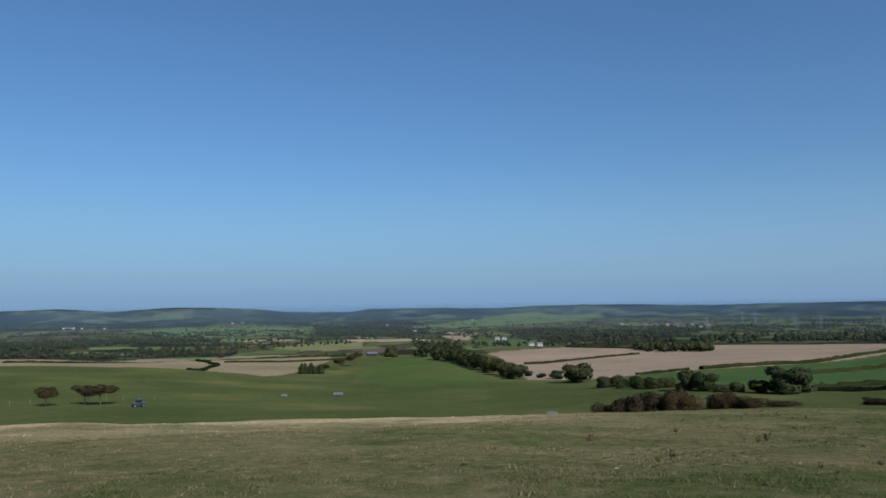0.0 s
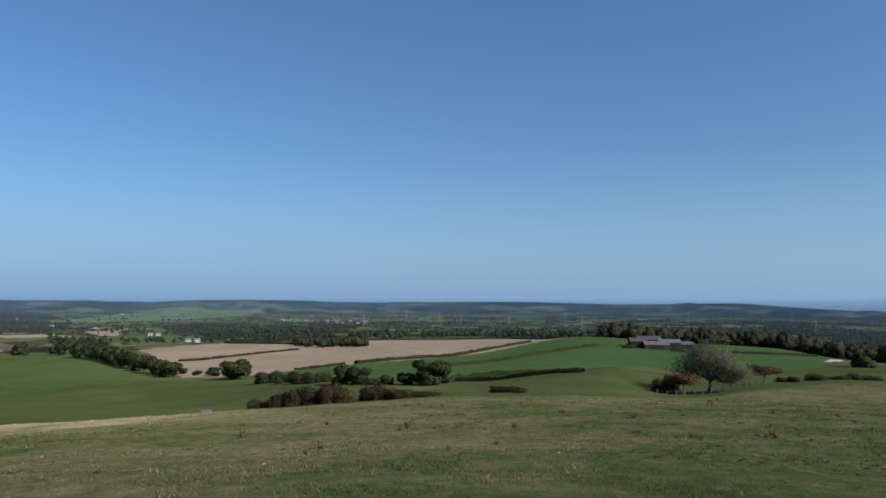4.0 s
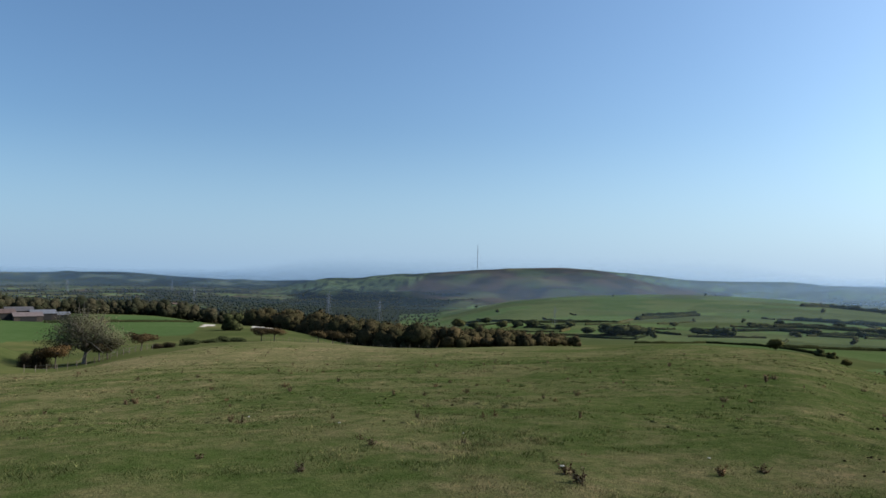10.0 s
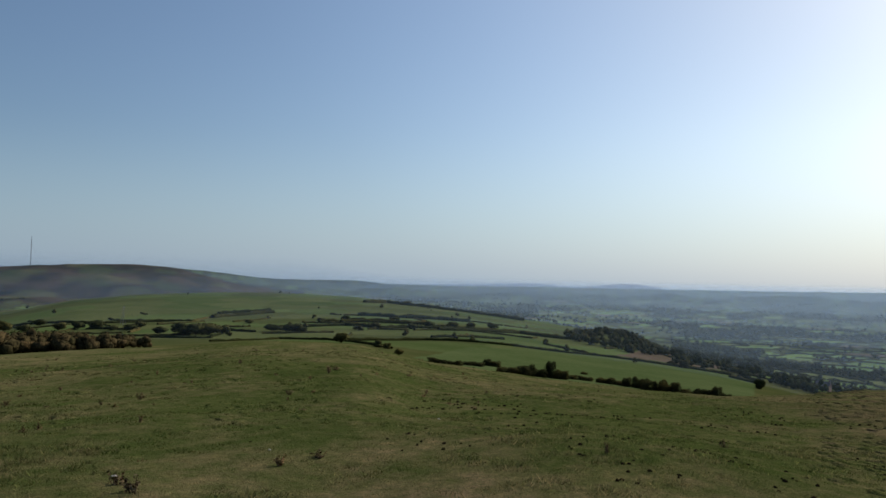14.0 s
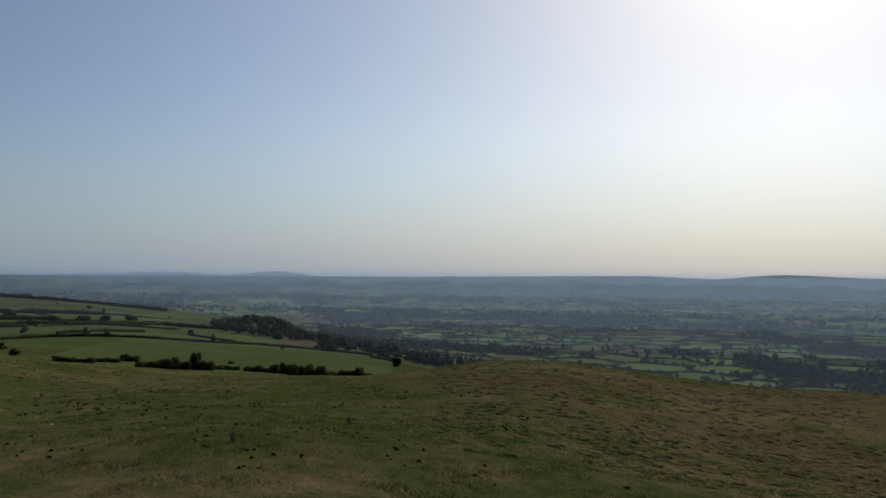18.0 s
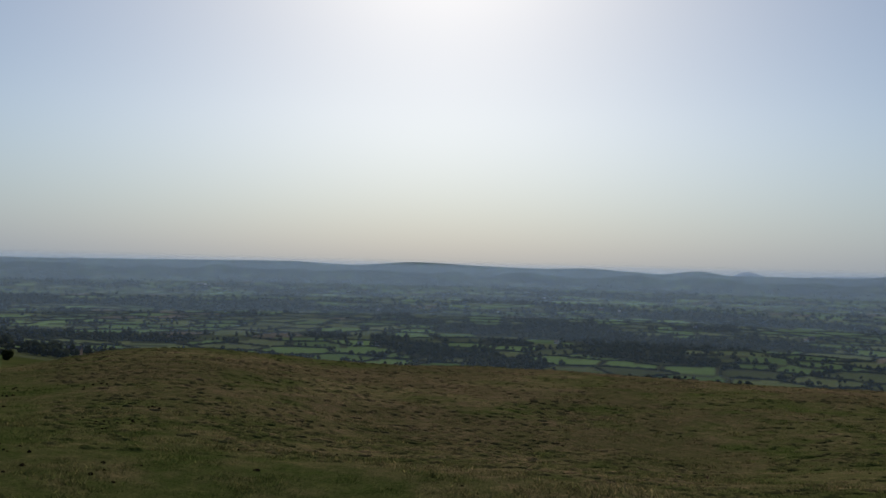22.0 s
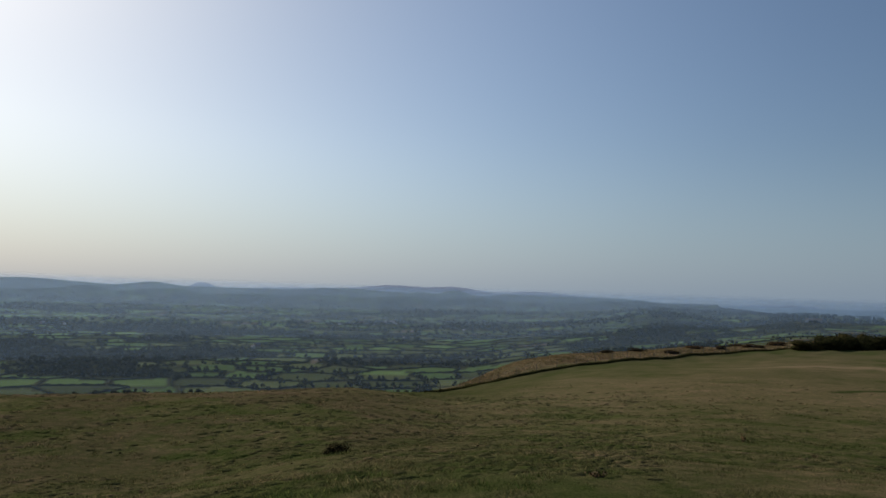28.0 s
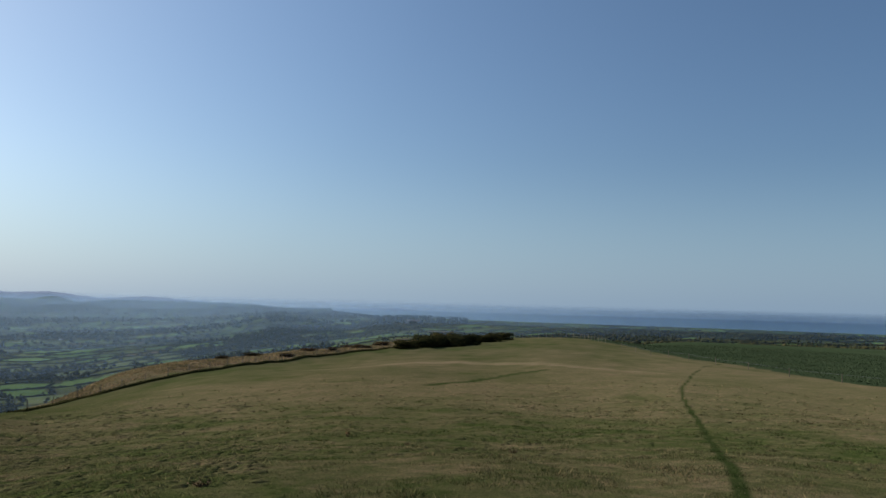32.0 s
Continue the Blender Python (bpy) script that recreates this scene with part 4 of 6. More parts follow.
def bush_master(kind, seed, leaves, per, leaf, label, lobes_n=7, category="bush"):
    """A low dense bush one metre wide and one metre high before scaling, with stems inside."""
    rg = np.random.default_rng(seed)
    root = tagged(new(kind), label, category)
    bm = bmesh.new()
    lobes = []
    for k in range(lobes_n):
        a = 2 * math.pi * k / lobes_n + rg.uniform(-0.4, 0.4)
        rr = 0.0 if k == 0 else rg.uniform(0.15, 0.34)
        rad = rg.uniform(0.2, 0.3)
        c = (rr * math.cos(a), rr * math.sin(a), rg.uniform(0.25, 0.6))
        lobes.append((*c, rad))
        bar(bm, (c[0] * 0.2, c[1] * 0.2, -0.08), c, 0.02, 0.006, 5)
        lobes.append((c[0] * 1.1, c[1] * 1.1, 0.14, rad * 0.9))
    part("stem", done(bm, "stem", BARK), root)
    pts, face = crown_points(rg, lobes, per, 1.0, 0.6)
    part("foliage", leaf_mesh("foliage", pts, leaf, leaves, rg, face), root)
    return root


def set_out(masters, rows, group, wide_factor=1.0, seed=3, sink=0.05):
    """Copies of the masters at heading, distance, height and width. The first rows move the masters themselves."""
    rg = random.Random(seed)
    for k, (hd, r, h, w) in enumerate(rows):
        src = masters[k % len(masters)]
        m = stand(src, hd, r, h * 1.04, w * wide_factor, rg.uniform(0, 360), sink)
        if k < len(masters):
            src.matrix_basis = m
            ob = src
        else:
            loc, rot, sc = m.decompose()
            ob = copy_thing(src, Matrix.LocRotScale(loc, rot, None))
            ob.scale = sc
        ob["group"] = group


oaks = [tree_master("oak_tree", 11 + k, OAK, 0.12, 15 + k, 0.36, 0.84, 800, 0.05, "round dark green hedgerow tree in full leaf", thin=1.2, low=0.02) for k in range(3)]
set_out(oaks, [(9.8, 276, 7.8, 11.1), (24.0, 183, 6.6, 9.8), (17.6, 194, 5.8, 5.8), (18.8, 192, 4.9, 6.2), (53.6, 330, 8.2, 9.4), (8.3, 305, 4.1, 5.5),
               (22.1, 186, 3.3, 5.0), (-4.1, 600, 9.8, 11.6), (-2.0, 525, 5.5, 5.5), (122.9, 397, 5.4, 5.6), (121.9, 470, 7.0, 8.4), (121.1, 510, 6.1, 8.4),
               (117.8, 477, 5.7, 7.1), (96.1, 304, 2.7, 3.2), (95.4, 310, 3.4, 4.2), (97.0, 250, 2.6, 3.4)], "hedgerow trees")
belt = [tree_master("belt_tree", 21 + k, OAK, 0.1, 13, 0.40, 0.80, 620, 0.058, "dark green tree in a belt along a field edge", thin=1.2, low=0.0) for k in range(2)]
set_out(belt, [(-1.4, 499, 9.7, 9.5), (-0.4, 451, 10.1, 9.5), (0.9, 420, 9.6, 9.6), (1.9, 389, 9.3, 9.0), (2.9, 361, 8.6, 8.6), (4.2, 330, 8.0, 8.6), (5.4, 305, 6.8, 7.9),
               (0.2, 437, 9.0, 8.5), (1.4, 404, 9.4, 8.0), (2.4, 375, 8.4, 8.2), (3.5, 345, 8.2, 8.0), (4.8, 317, 7.2, 7.4), (6.2, 326, 2.9, 4.4), (7.2, 314, 2.3, 3.7)], "tree belt")
hill_trees = [tree_master("hill_tree", 31 + k, OAK, 0.1, 11, 0.38, 0.80, 540, 0.062, "dark round tree on the green hillside", thin=1.2, low=0.02) for k in range(2)]
LOWER_TREES = [(70.3, 690, 10.3, 11.3), (73.6, 604, 7.2, 8.1), (74.7, 595, 7.1, 8.0), (75.8, 595, 8.0, 8.8), (79.9, 507, 6.0, 8.3), (81.5, 493, 9.5, 12.5), (82.3, 490, 8.8, 10.9), (83.2, 493, 8.8, 12.5), (87.7, 519, 5.8, 10.8), (89.3, 499, 7.4, 12.6), (78.0, 568, 5.1, 8.4), (76.8, 571, 4.3, 8.5), (92.7, 330, 5.6, 5.4), (84.2, 500, 7, 9), (88.4, 520, 4, 6)]
UPPER_TREES = [(94.0, 520, 4.5, 6), (95.2, 560, 5, 7), (98.0, 560, 5, 7), (99.2, 600, 6, 8), (101.0, 620, 6, 8), (102.4, 640, 6, 7), (91.2, 640, 4, 6), (93.0, 660, 5, 7), (96.6, 680, 5, 8), (104, 660, 6, 9), (86.0, 640, 4, 6), (97.5, 1020, 7, 12), (71.5, 640, 7, 8), (72.4, 700, 7, 9), (78.6, 600, 6, 7)]
set_out(hill_trees, LOWER_TREES + UPPER_TREES, "hillside trees", 1.15)
thorns = [tree_master("hawthorn_tree", 41 + k, THORN, 0.40, 10, 0.42, 0.80, 560, 0.036, "wind-shaped brown-green hawthorn on a bare trunk", thin=0.9, flat=0.5) for k in range(3)]
set_out(thorns, [(-27.4, 191, 5.1, 4.2), (-24.1, 190, 5.7, 6.2), (-25.1, 192, 5.4, 4.6), (42.3, 152, 5.0, 5.2), (45.5, 160, 4.8, 5.0), (47.6, 172, 4.4, 6.0),
                 (55.8, 215, 4.6, 5.6), (56.7, 215, 4.6, 5.6), (59.9, 240, 4.8, 5.4), (61.0, 244, 5.2, 5.4), (62.0, 248, 5.2, 5.4), (-7.8, 452, 8.1, 6.7),
                 (-7.0, 483, 8.6, 7.2), (-6.5, 508, 9.1, 6.0), (-8.9, 430, 5.8, 6.4), (45.0, 158, 4.4, 4.4)], "wind-shaped thorn trees")
ash = tree_master("ash_tree", 51, ASH, 0.2, 19, 0.42, 0.82, 640, 0.02, "tall pale ash with a thin open crown beside a fence", open_crown=True, thin=0.9)
ash.matrix_basis = stand(ash, 44.0, 160, 12.0, 14.0, 30)

# ---- bushes and scrub ----
def ragged(rows, seed):
    """Each broad thicket as a few bushes of uneven height, side by side."""
    rg = random.Random(seed)
    out = []
    for hd, r, h, w in rows:
        k = max(1, round(w / 2.9))
        for i in range(k):
            along = (i - (k - 1) / 2) * w / k
            out.append((hd + math.degrees(along / r), r + rg.uniform(-0.9, 0.9), h * rg.uniform(0.7, 1.18), w / k * rg.uniform(1.15, 1.6)))
    return out


gorse = [bush_master("gorse_bush", 61 + k, GORSE, 760, 0.042, "brown-leaved scrub bush on the hill's brow") for k in range(3)]
set_out(gorse, ragged([(12.3, 112, 3.3, 5.4), (14.1, 112, 4.2, 6.0), (15.9, 112, 4.3, 6.0), (17.0, 110, 3.5, 4.6), (20.8, 112, 2.4, 6.6), (23.8, 112, 1.0, 4.0),
                (29.4, 127, 1.6, 4.4), (29.8, 127, 1.5, 5.4), (19.8, 113, 2.0, 3.6), (13.2, 110, 3.8, 5.2), (41.0, 152, 4.0, 4.8), (49.1, 178, 1.8, 4.6)], 10), "scrub on the brow")
hedge_bushes = [bush_master("hedge_bush", 71 + k, OAK, 700, 0.043, "dark green bush in an overgrown hedge") for k in range(3)]
set_out(hedge_bushes, ragged([(12.2, 239, 3.9, 7.2), (13.4, 227, 3.7, 6.9), (14.6, 215, 3.8, 6.6), (15.7, 209, 3.1, 6.5), (20.3, 188, 2.8, 6.2), (50.9, 190, 1.6, 3.8),
                       (52.2, 196, 1.6, 3.8), (53.2, 200, 1.7, 3.6), (54.0, 204, 1.9, 3.6), (-9.9, 423, 6.3, 13.2), (38.6, 396, 2.4, 5.0)], 17), "overgrown hedges")
slope_bushes = [bush_master("slope_bush", 81 + k, DARKGORSE, 640, 0.045, "dark bush on the slope below the hill") for k in range(3)]
set_out(slope_bushes, ragged([(99.9, 245, 2.0, 5.2), (101.1, 250, 2.0, 6.0), (102.6, 262, 2.1, 6.2), (104.0, 275, 2.7, 5.4), (106.0, 235, 3.6, 7.2), (107.2, 240, 4.2, 6.8),
                       (108.7, 243, 5.6, 6.6), (110.6, 252, 1.6, 7.6), (112.7, 250, 2.6, 8.2), (114.5, 247, 4.3, 7.6), (115.8, 240, 4.6, 7.5), (117.2, 238, 3.9, 9.0),
                       (118.8, 236, 3.6, 9.0), (120.0, 236, 5.0, 7.4), (110.8, 293, 1.3, 2.2), (105.0, 236, 2.8, 5.0)], 17), "bushes below the slope")
ridge_gorse = [bush_master("ridge_gorse", 91 + k, DARKGORSE, 520, 0.052, "dense dark gorse at the top of the ridge") for k in range(3)]
set_out(ridge_gorse, [(217.3, 151, 2.0, 5.2), (218.6, 154, 2.5, 6.0), (220.3, 158, 2.8, 6.8), (222.0, 165, 2.8, 6.8), (223.4, 178, 2.6, 6.4), (224.6, 186, 2.3, 5.6),
                      (219.4, 156, 2.6, 6.2), (221.2, 161, 2.9, 6.4), (218.6, 212, 4.3, 7.0), (220.0, 215, 4.5, 7.2), (221.0, 215, 4.2, 5.4)], "ridge gorse")
rust = [bush_master("dead_bracken", 101 + k, GORSE, 90, 0.12, "rust-brown clump of bracken on the dry bank") for k in range(2)]
set_out(rust, [(204.1, 128, 0.8, 2.2), (208.7, 136, 0.7, 2.6), (212.0, 150, 1.0, 2.2), (214.1, 160, 1.0, 3.8), (206.3, 140, 0.8, 3.4), (210.2, 152, 0.8, 3.6), (215.6, 168, 1.1, 3.8), (213.0, 164, 0.9, 3.2)], "bracken on the bank")


# ---- hedges ----
def hedge(name, label, line, h, w, leaves, per_metre, leaf, seed, kind=""):
    """A clipped hedge: a rounded uneven body with loose leaf clumps on its skin."""
    rg = np.random.default_rng(seed)
    P = np.array([polar(a, r) for a, r in line])
    s = np.concatenate([[0], np.cumsum(np.hypot(*np.diff(P, axis=0).T))])
    q = np.arange(0, s[-1], max(0.5, leaf * 1.2))
    n = len(q)
    c = np.stack([np.interp(q, s, P[:, 0]), np.interp(q, s, P[:, 1])], 1)
    way = np.gradient(c, axis=0)
    way /= np.hypot(way[:, 0], way[:, 1])[:, None]
    side = np.stack([-way[:, 1], way[:, 0]], 1)
    c = c + side * (0.35 * w * np.sin(q * 0.11 + seed))[:, None]
    tall = h * (0.8 + 0.14 * np.sin(q * 0.35 + seed) * np.sin(q * 0.13) + 0.3 * (lattice(q, q * 0 + seed, 5.0, 31) - 0.4) + 0.2 * lattice(q, q * 0 + seed, 1.4, 32))
    across = np.array([-0.5, -0.52, -0.36, 0.0, 0.36, 0.52, 0.5]) * w
    up = np.array([-0.1, 0.45, 0.86, 1.0, 0.86, 0.45, -0.1])
    k = 1 + rg.normal(0, 0.09, (n, 7))
    body = np.empty((n, 7, 3))
    body[..., :2] = c[:, None] + side[:, None] * (across * k)[..., None]
    foot = ground_z(c[:, 0], c[:, 1])
    body[..., 2] = foot[:, None] + tall[:, None] * up * (1 + rg.normal(0, 0.06, (n, 7)))
    i, j = np.meshgrid(np.arange(n - 1), np.arange(6), indexing="ij")
    f = i * 7 + j
    faces = np.stack([f, f + 7, f + 8, f + 1], -1).reshape(-1, 4)
    m = int(s[-1] * per_metre)
    at, ring = rg.integers(0, n, m), rg.integers(1, 6, m)
    spots = body[at, ring] + rg.normal(0, 0.12 * h, (m, 3)) * np.array([1, 1, 0.5])
    out = np.empty((m, 3))
    out[:, :2] = side[at] * (across[ring] / w * 2)[:, None]
    out[:, 2] = up[ring]
    out = outward(out + rg.normal(0, 0.25, out.shape), np.zeros(3), 0.2)
    v = leaf_verts(spots, leaf, rg, out, 0.6)
    faces = np.concatenate([faces, n * 7 + np.arange(m * 4).reshape(-1, 4)])
    ob = new(name, mesh_from(name, np.concatenate([body.reshape(-1, 3), v]), faces, leaves, True))
    return tagged(ob, label, "hedge", "field hedges", kind)


HEDGES_FARM = [  # line, height, width
    ([(24.8, 186), (27.5, 205), (29.9, 223), (33, 232)], 1.3, 1.6),
    ([(25.3, 192), (30.2, 183), (35.4, 176)], 1.0, 1.4),
    ([(25.5, 296), (29.5, 330), (33.8, 367), (36.5, 400)], 1.3, 1.6),
    ([(18.6, 352), (21.2, 380), (25.4, 400), (28.4, 470), (31.5, 500)], 1.6, 2.0),
    ([(6.0, 444), (10, 505), (14.2, 565)], 1.3, 1.6),
    ([(14.0, 318), (14.9, 321), (17.7, 349)], 1.0, 1.4),
    ([(-18.6, 400), (-16.5, 520), (-18, 620)], 1.5, 2.0),
    ([(-16, 560), (-12, 545), (-7.5, 560)], 1.2, 1.6),
    ([(-30, 655), (-19, 660), (-12, 640), (-7.5, 622)], 1.6, 2.0),
]
HEDGES_PLAIN = [  # line, height, width
    ([(9, 700), (14, 660), (19, 760), (25, 780)], 1.8, 2.2),
    ([(30, 800), (36.5, 600)], 1.8, 2.2),
    ([(70.9, 767), (76.0, 674), (80.9, 687)], 1.8, 2.4),
    ([(77.2, 485), (80.5, 490), (83.8, 516)], 1.3, 2.0),
    ([(83.4, 730), (86.1, 773), (87.8, 790)], 3.0, 5.0),
    ([(84.5, 541), (86.5, 514)], 1.6, 2.2),
    ([(83.4, 391), (85.8, 405), (88.2, 425), (92, 400), (96.3, 310)], 1.1, 1.8),
    ([(79, 470), (83.4, 455), (84, 500)], 1.2, 1.8),
    ([(93.2, 395), (99, 425), (104.8, 438), (112.7, 471), (118, 480), (123.1, 505)], 1.4, 2.0),
    ([(99.4, 457), (104.8, 506)], 1.4, 2.0),
]
HEDGES_HILL = [  # line, height, width
    ([(83.8, 782), (87.5, 819)], 2.4, 4.0),
    ([(93.9, 744), (98, 740), (102.3, 748)], 3.2, 6.0),
    ([(94.5, 1000), (96.0, 1045), (100, 1000), (106.4, 930)], 3.8, 6.0),
    ([(88, 560), (93, 580), (96, 560), (101, 600)], 2.2, 3.6),
    ([(100, 560), (106, 640), (110, 640)], 2.6, 4.0),
    ([(91, 620), (95, 640), (99, 640)], 2.6, 4.6),
    ([(41.5, 395), (47, 405), (51, 420)], 1.2, 1.6),
]
HEDGES = HEDGES_FARM + HEDGES_PLAIN + HEDGES_HILL
for k, (line, h, w) in enumerate(HEDGES):
    far = min(r for _, r in line)
    hedge("hedge", "clipped dark green hedge between two fields", line, h * 1.05, w * 1.1, HEDGELEAF, 16 if far < 420 else 8, 0.3 if far < 420 else 0.5, 200 + k)

# ---- woods and the trees of the valley ----
def ball(sub):
    """Corners and faces of a round body of 20, 80 or 320 triangles."""
    bm = bmesh.new()
    bmesh.ops.create_icosphere(bm, subdivisions=sub + 1, radius=1)
    v = np.array([p.co for p in bm.verts])
    bm.verts.index_update()
    f = np.array([[p.index for p in q.verts] for q in bm.faces])
    bm.free()
    return v, f


def scatter_trees(name, label, places, heights, detail, fringe, leaf, leaves, seed, category="trees", broad=(0.36, 0.62)):
    """Many far trees in one mesh: each a tapered trunk, a lumpy crown and loose leaf clumps round it."""
    rg = np.random.default_rng(seed)
    places, heights = np.asarray(places), np.asarray(heights)
    n = len(places)
    z = ground_z(places[:, 0], places[:, 1])
    v0, f0 = ball(detail)
    m = len(v0)
    a, b, c = rg.uniform(0, 6.283, (3, n, 1))
    vx, vy, vz = v0[None, :, 0], v0[None, :, 1], v0[None, :, 2]
    lump = 1 + 0.2 * np.sin(3.3 * vx + a) * np.sin(2.9 * vy + b) + 0.13 * np.sin(5.3 * vz + c + 4 * vx) + rg.normal(0, 0.05 * (1 + detail), (n, m))
    size = np.concatenate([rg.uniform(*broad, (n, 1)), np.zeros((n, 1)), np.full((n, 1), 0.46)], 1)
    size[:, 1] = size[:, 0] * rg.uniform(0.85, 1.15, n)
    size *= heights[:, None]
    mid = np.concatenate([places, (z + heights * 0.52)[:, None]], 1)
    v = mid[:, None] + v0[None] * lump[..., None] * size[:, None]
    faces = [(f0[None] + np.arange(n)[:, None, None] * m).reshape(-1, 3)]
    verts = [v.reshape(-1, 3)]
    if fringe:
        d = rg.normal(size=(n, fringe, 3))
        d /= np.linalg.norm(d, axis=2)[..., None]
        at = mid[:, None] + d * size[:, None] * rg.uniform(0.92, 1.12, (n, fringe, 1))
        q = leaf_verts(at.reshape(-1, 3), np.repeat(heights, fringe) * leaf, rg, d.reshape(-1, 3), 0.7)
        k = n * m + np.arange(n * fringe)[:, None] * 4
        faces += [k + np.array([0, 1, 2]), k + np.array([0, 2, 3])]
        verts.append(q)
    # trunks, three-sided
    t = heights * 0.035
    tv = np.empty((n, 6, 3))
    for k in range(3):
        g = 2 * math.pi * k / 3
        tv[:, k] = np.stack([places[:, 0] + t * math.cos(g), places[:, 1] + t * math.sin(g), z - 0.3], 1)
        tv[:, k + 3] = np.stack([places[:, 0] + 0.5 * t * math.cos(g), places[:, 1] + 0.5 * t * math.sin(g), z + heights * 0.4], 1)
    base = sum(len(w) for w in verts) + np.arange(n)[:, None] * 6
    for k in range(3):
        faces += [base + np.array([k, (k + 1) % 3, k + 3]), base + np.array([(k + 1) % 3, (k + 1) % 3 + 3, k + 3])]
    verts.append(tv.reshape(-1, 3))
    me = mesh_from(name, np.concatenate(verts), np.concatenate(faces), leaves, True)
    return tagged(new(name, me), label, category, kind="stuff")


def leafy_wood(name, label, places, heights, leaves, seed, lobes=5, per=34, leaf=0.1, broad=(0.3, 0.5), category="trees"):
    """A wood in one mesh: every tree a tapered trunk and several rounded boughs, each a dark core under loose leaf clumps."""
    rg = np.random.default_rng(seed)
    places, heights = np.asarray(places), np.asarray(heights)
    n = len(places)
    z = ground_z(places[:, 0], places[:, 1])
    wide = heights * rg.uniform(*broad, n)
    turn = (np.arange(lobes)[None] + rg.uniform(-0.35, 0.35, (n, lobes))) * 2 * math.pi / max(1, lobes - 1)
    reach = wide[:, None] * rg.uniform(0.35, 0.72, (n, lobes))
    level = heights[:, None] * rg.uniform(0.2, 0.62, (n, lobes))
    reach[:, 0] *= 0.25
    level[:, 0] = heights * rg.uniform(0.66, 0.8, n)
    mid = np.stack([places[:, :1] + reach * np.cos(turn), places[:, 1:] + reach * np.sin(turn), z[:, None] + level], -1).reshape(-1, 3)
    size = (wide[:, None] * rg.uniform(0.46, 0.68, (n, lobes))).reshape(-1)
    size = np.minimum(size, np.repeat(heights, lobes) * 0.3)
    m = n * lobes
    v0, f0 = ball(0)
    shape = 1 + rg.normal(0, 0.13, (m, len(v0), 1))
    core = mid[:, None] + v0[None] * size[:, None, None] * 0.9 * shape
    verts, faces = [core.reshape(-1, 3)], [(f0[None] + np.arange(m)[:, None, None] * len(v0)).reshape(-1, 3)]
    heart = np.repeat(np.concatenate([places, (z + heights * 0.45)[:, None]], 1), lobes, axis=0)
    swell = mid - heart
    swell /= np.linalg.norm(swell, axis=1)[:, None] + 1e-6
    normals = [(v0[None] + 0.5 * swell[:, None]).repeat(1, axis=0).reshape(-1, 3)]
    d = rg.normal(size=(m, per, 3))
    d[..., 2] = np.abs(d[..., 2]) * np.where(rg.uniform(size=(m, per)) < 0.3, -1, 1)
    d /= np.linalg.norm(d, axis=2)[..., None]
    at = mid[:, None] + d * size[:, None, None] * rg.uniform(0.85, 1.22, (m, per, 1))
    q = leaf_verts(at.reshape(-1, 3), np.repeat(np.repeat(heights, lobes), per) * leaf, rg, d.reshape(-1, 3), 0.45)
    base = len(verts[0]) + np.arange(m * per)[:, None] * 4
    faces += [base + np.array([0, 1, 2]), base + np.array([0, 2, 3])]
    verts.append(q)
    face = (d + 0.5 * swell[:, None] + rg.normal(0, 0.25, d.shape)).reshape(-1, 3)
    normals.append(np.repeat(face, 4, axis=0))
    t = heights * 0.03
    tv = np.empty((n, 6, 3))
    for k in range(3):
        g = 2 * math.pi * k / 3
        tv[:, k] = np.stack([places[:, 0] + t * math.cos(g), places[:, 1] + t * math.sin(g), z - 0.3], 1)
        tv[:, k + 3] = np.stack([places[:, 0] + 0.5 * t * math.cos(g), places[:, 1] + 0.5 * t * math.sin(g), z + heights * 0.5], 1)
    base = sum(len(w) for w in verts) + np.arange(n)[:, None] * 6
    for k in range(3):
        faces += [base + np.array([k, (k + 1) % 3, k + 3]), base + np.array([(k + 1) % 3, (k + 1) % 3 + 3, k + 3])]
    verts.append(tv.reshape(-1, 3))
    around = tv - np.concatenate([places, z[:, None]], 1)[:, None]
    around[..., 2] = 0
    normals.append(around.reshape(-1, 3))
    nor = np.concatenate(normals)
    nor /= np.linalg.norm(nor, axis=1)[:, None] + 1e-9
    me = mesh_from(name, np.concatenate(verts), np.concatenate(faces), leaves, True)
    me.normals_split_custom_set_from_vertices(nor.tolist())
    return tagged(new(name, me), label, category, kind="stuff")


def in_area(n, h0, h1, r0, r1, rg, keep=None):
    hd = rg.uniform(h0, h1, n)
    r = np.sqrt(rg.uniform(r0 ** 2, r1 ** 2, n))
    if keep is not None:
        k = keep(hd, r)
        hd, r = hd[k], r[k]
    return np.stack(polar(hd, r), 1)


rg = np.random.default_rng(5)
# wood in the dip below the hill, with a ragged upper edge
dip = in_area(1050, 55, 79, 245, 480, rg, lambda h, r: (r > np.interp(h, [55, 58, 62, 66, 72, 77, 79], [440, 405, 310, 268, 264, 268, 275])) & (r < np.interp(h, [55, 60, 66, 74, 79], [480, 470, 400, 340, 300])))
leafy_wood("woodland", "dense brown-green wood in the dip below the hill", dip, rg.uniform(4.4, 7.6, len(dip)) * np.interp(np.degrees(np.arctan2(dip[:, 0], dip[:, 1])), [55, 58, 62, 66, 74, 79], [1.55, 1.75, 1.6, 1.35, 0.95, 0.66]), BROWNWOODS, 1, 7, 34, 0.085, (0.55, 0.85))
shelter = in_area(420, 36.5, 58, 480, 700, rg, lambda h, r: r > np.interp(h, [36, 43, 48, 53, 58], [520, 520, 505, 500, 430]))
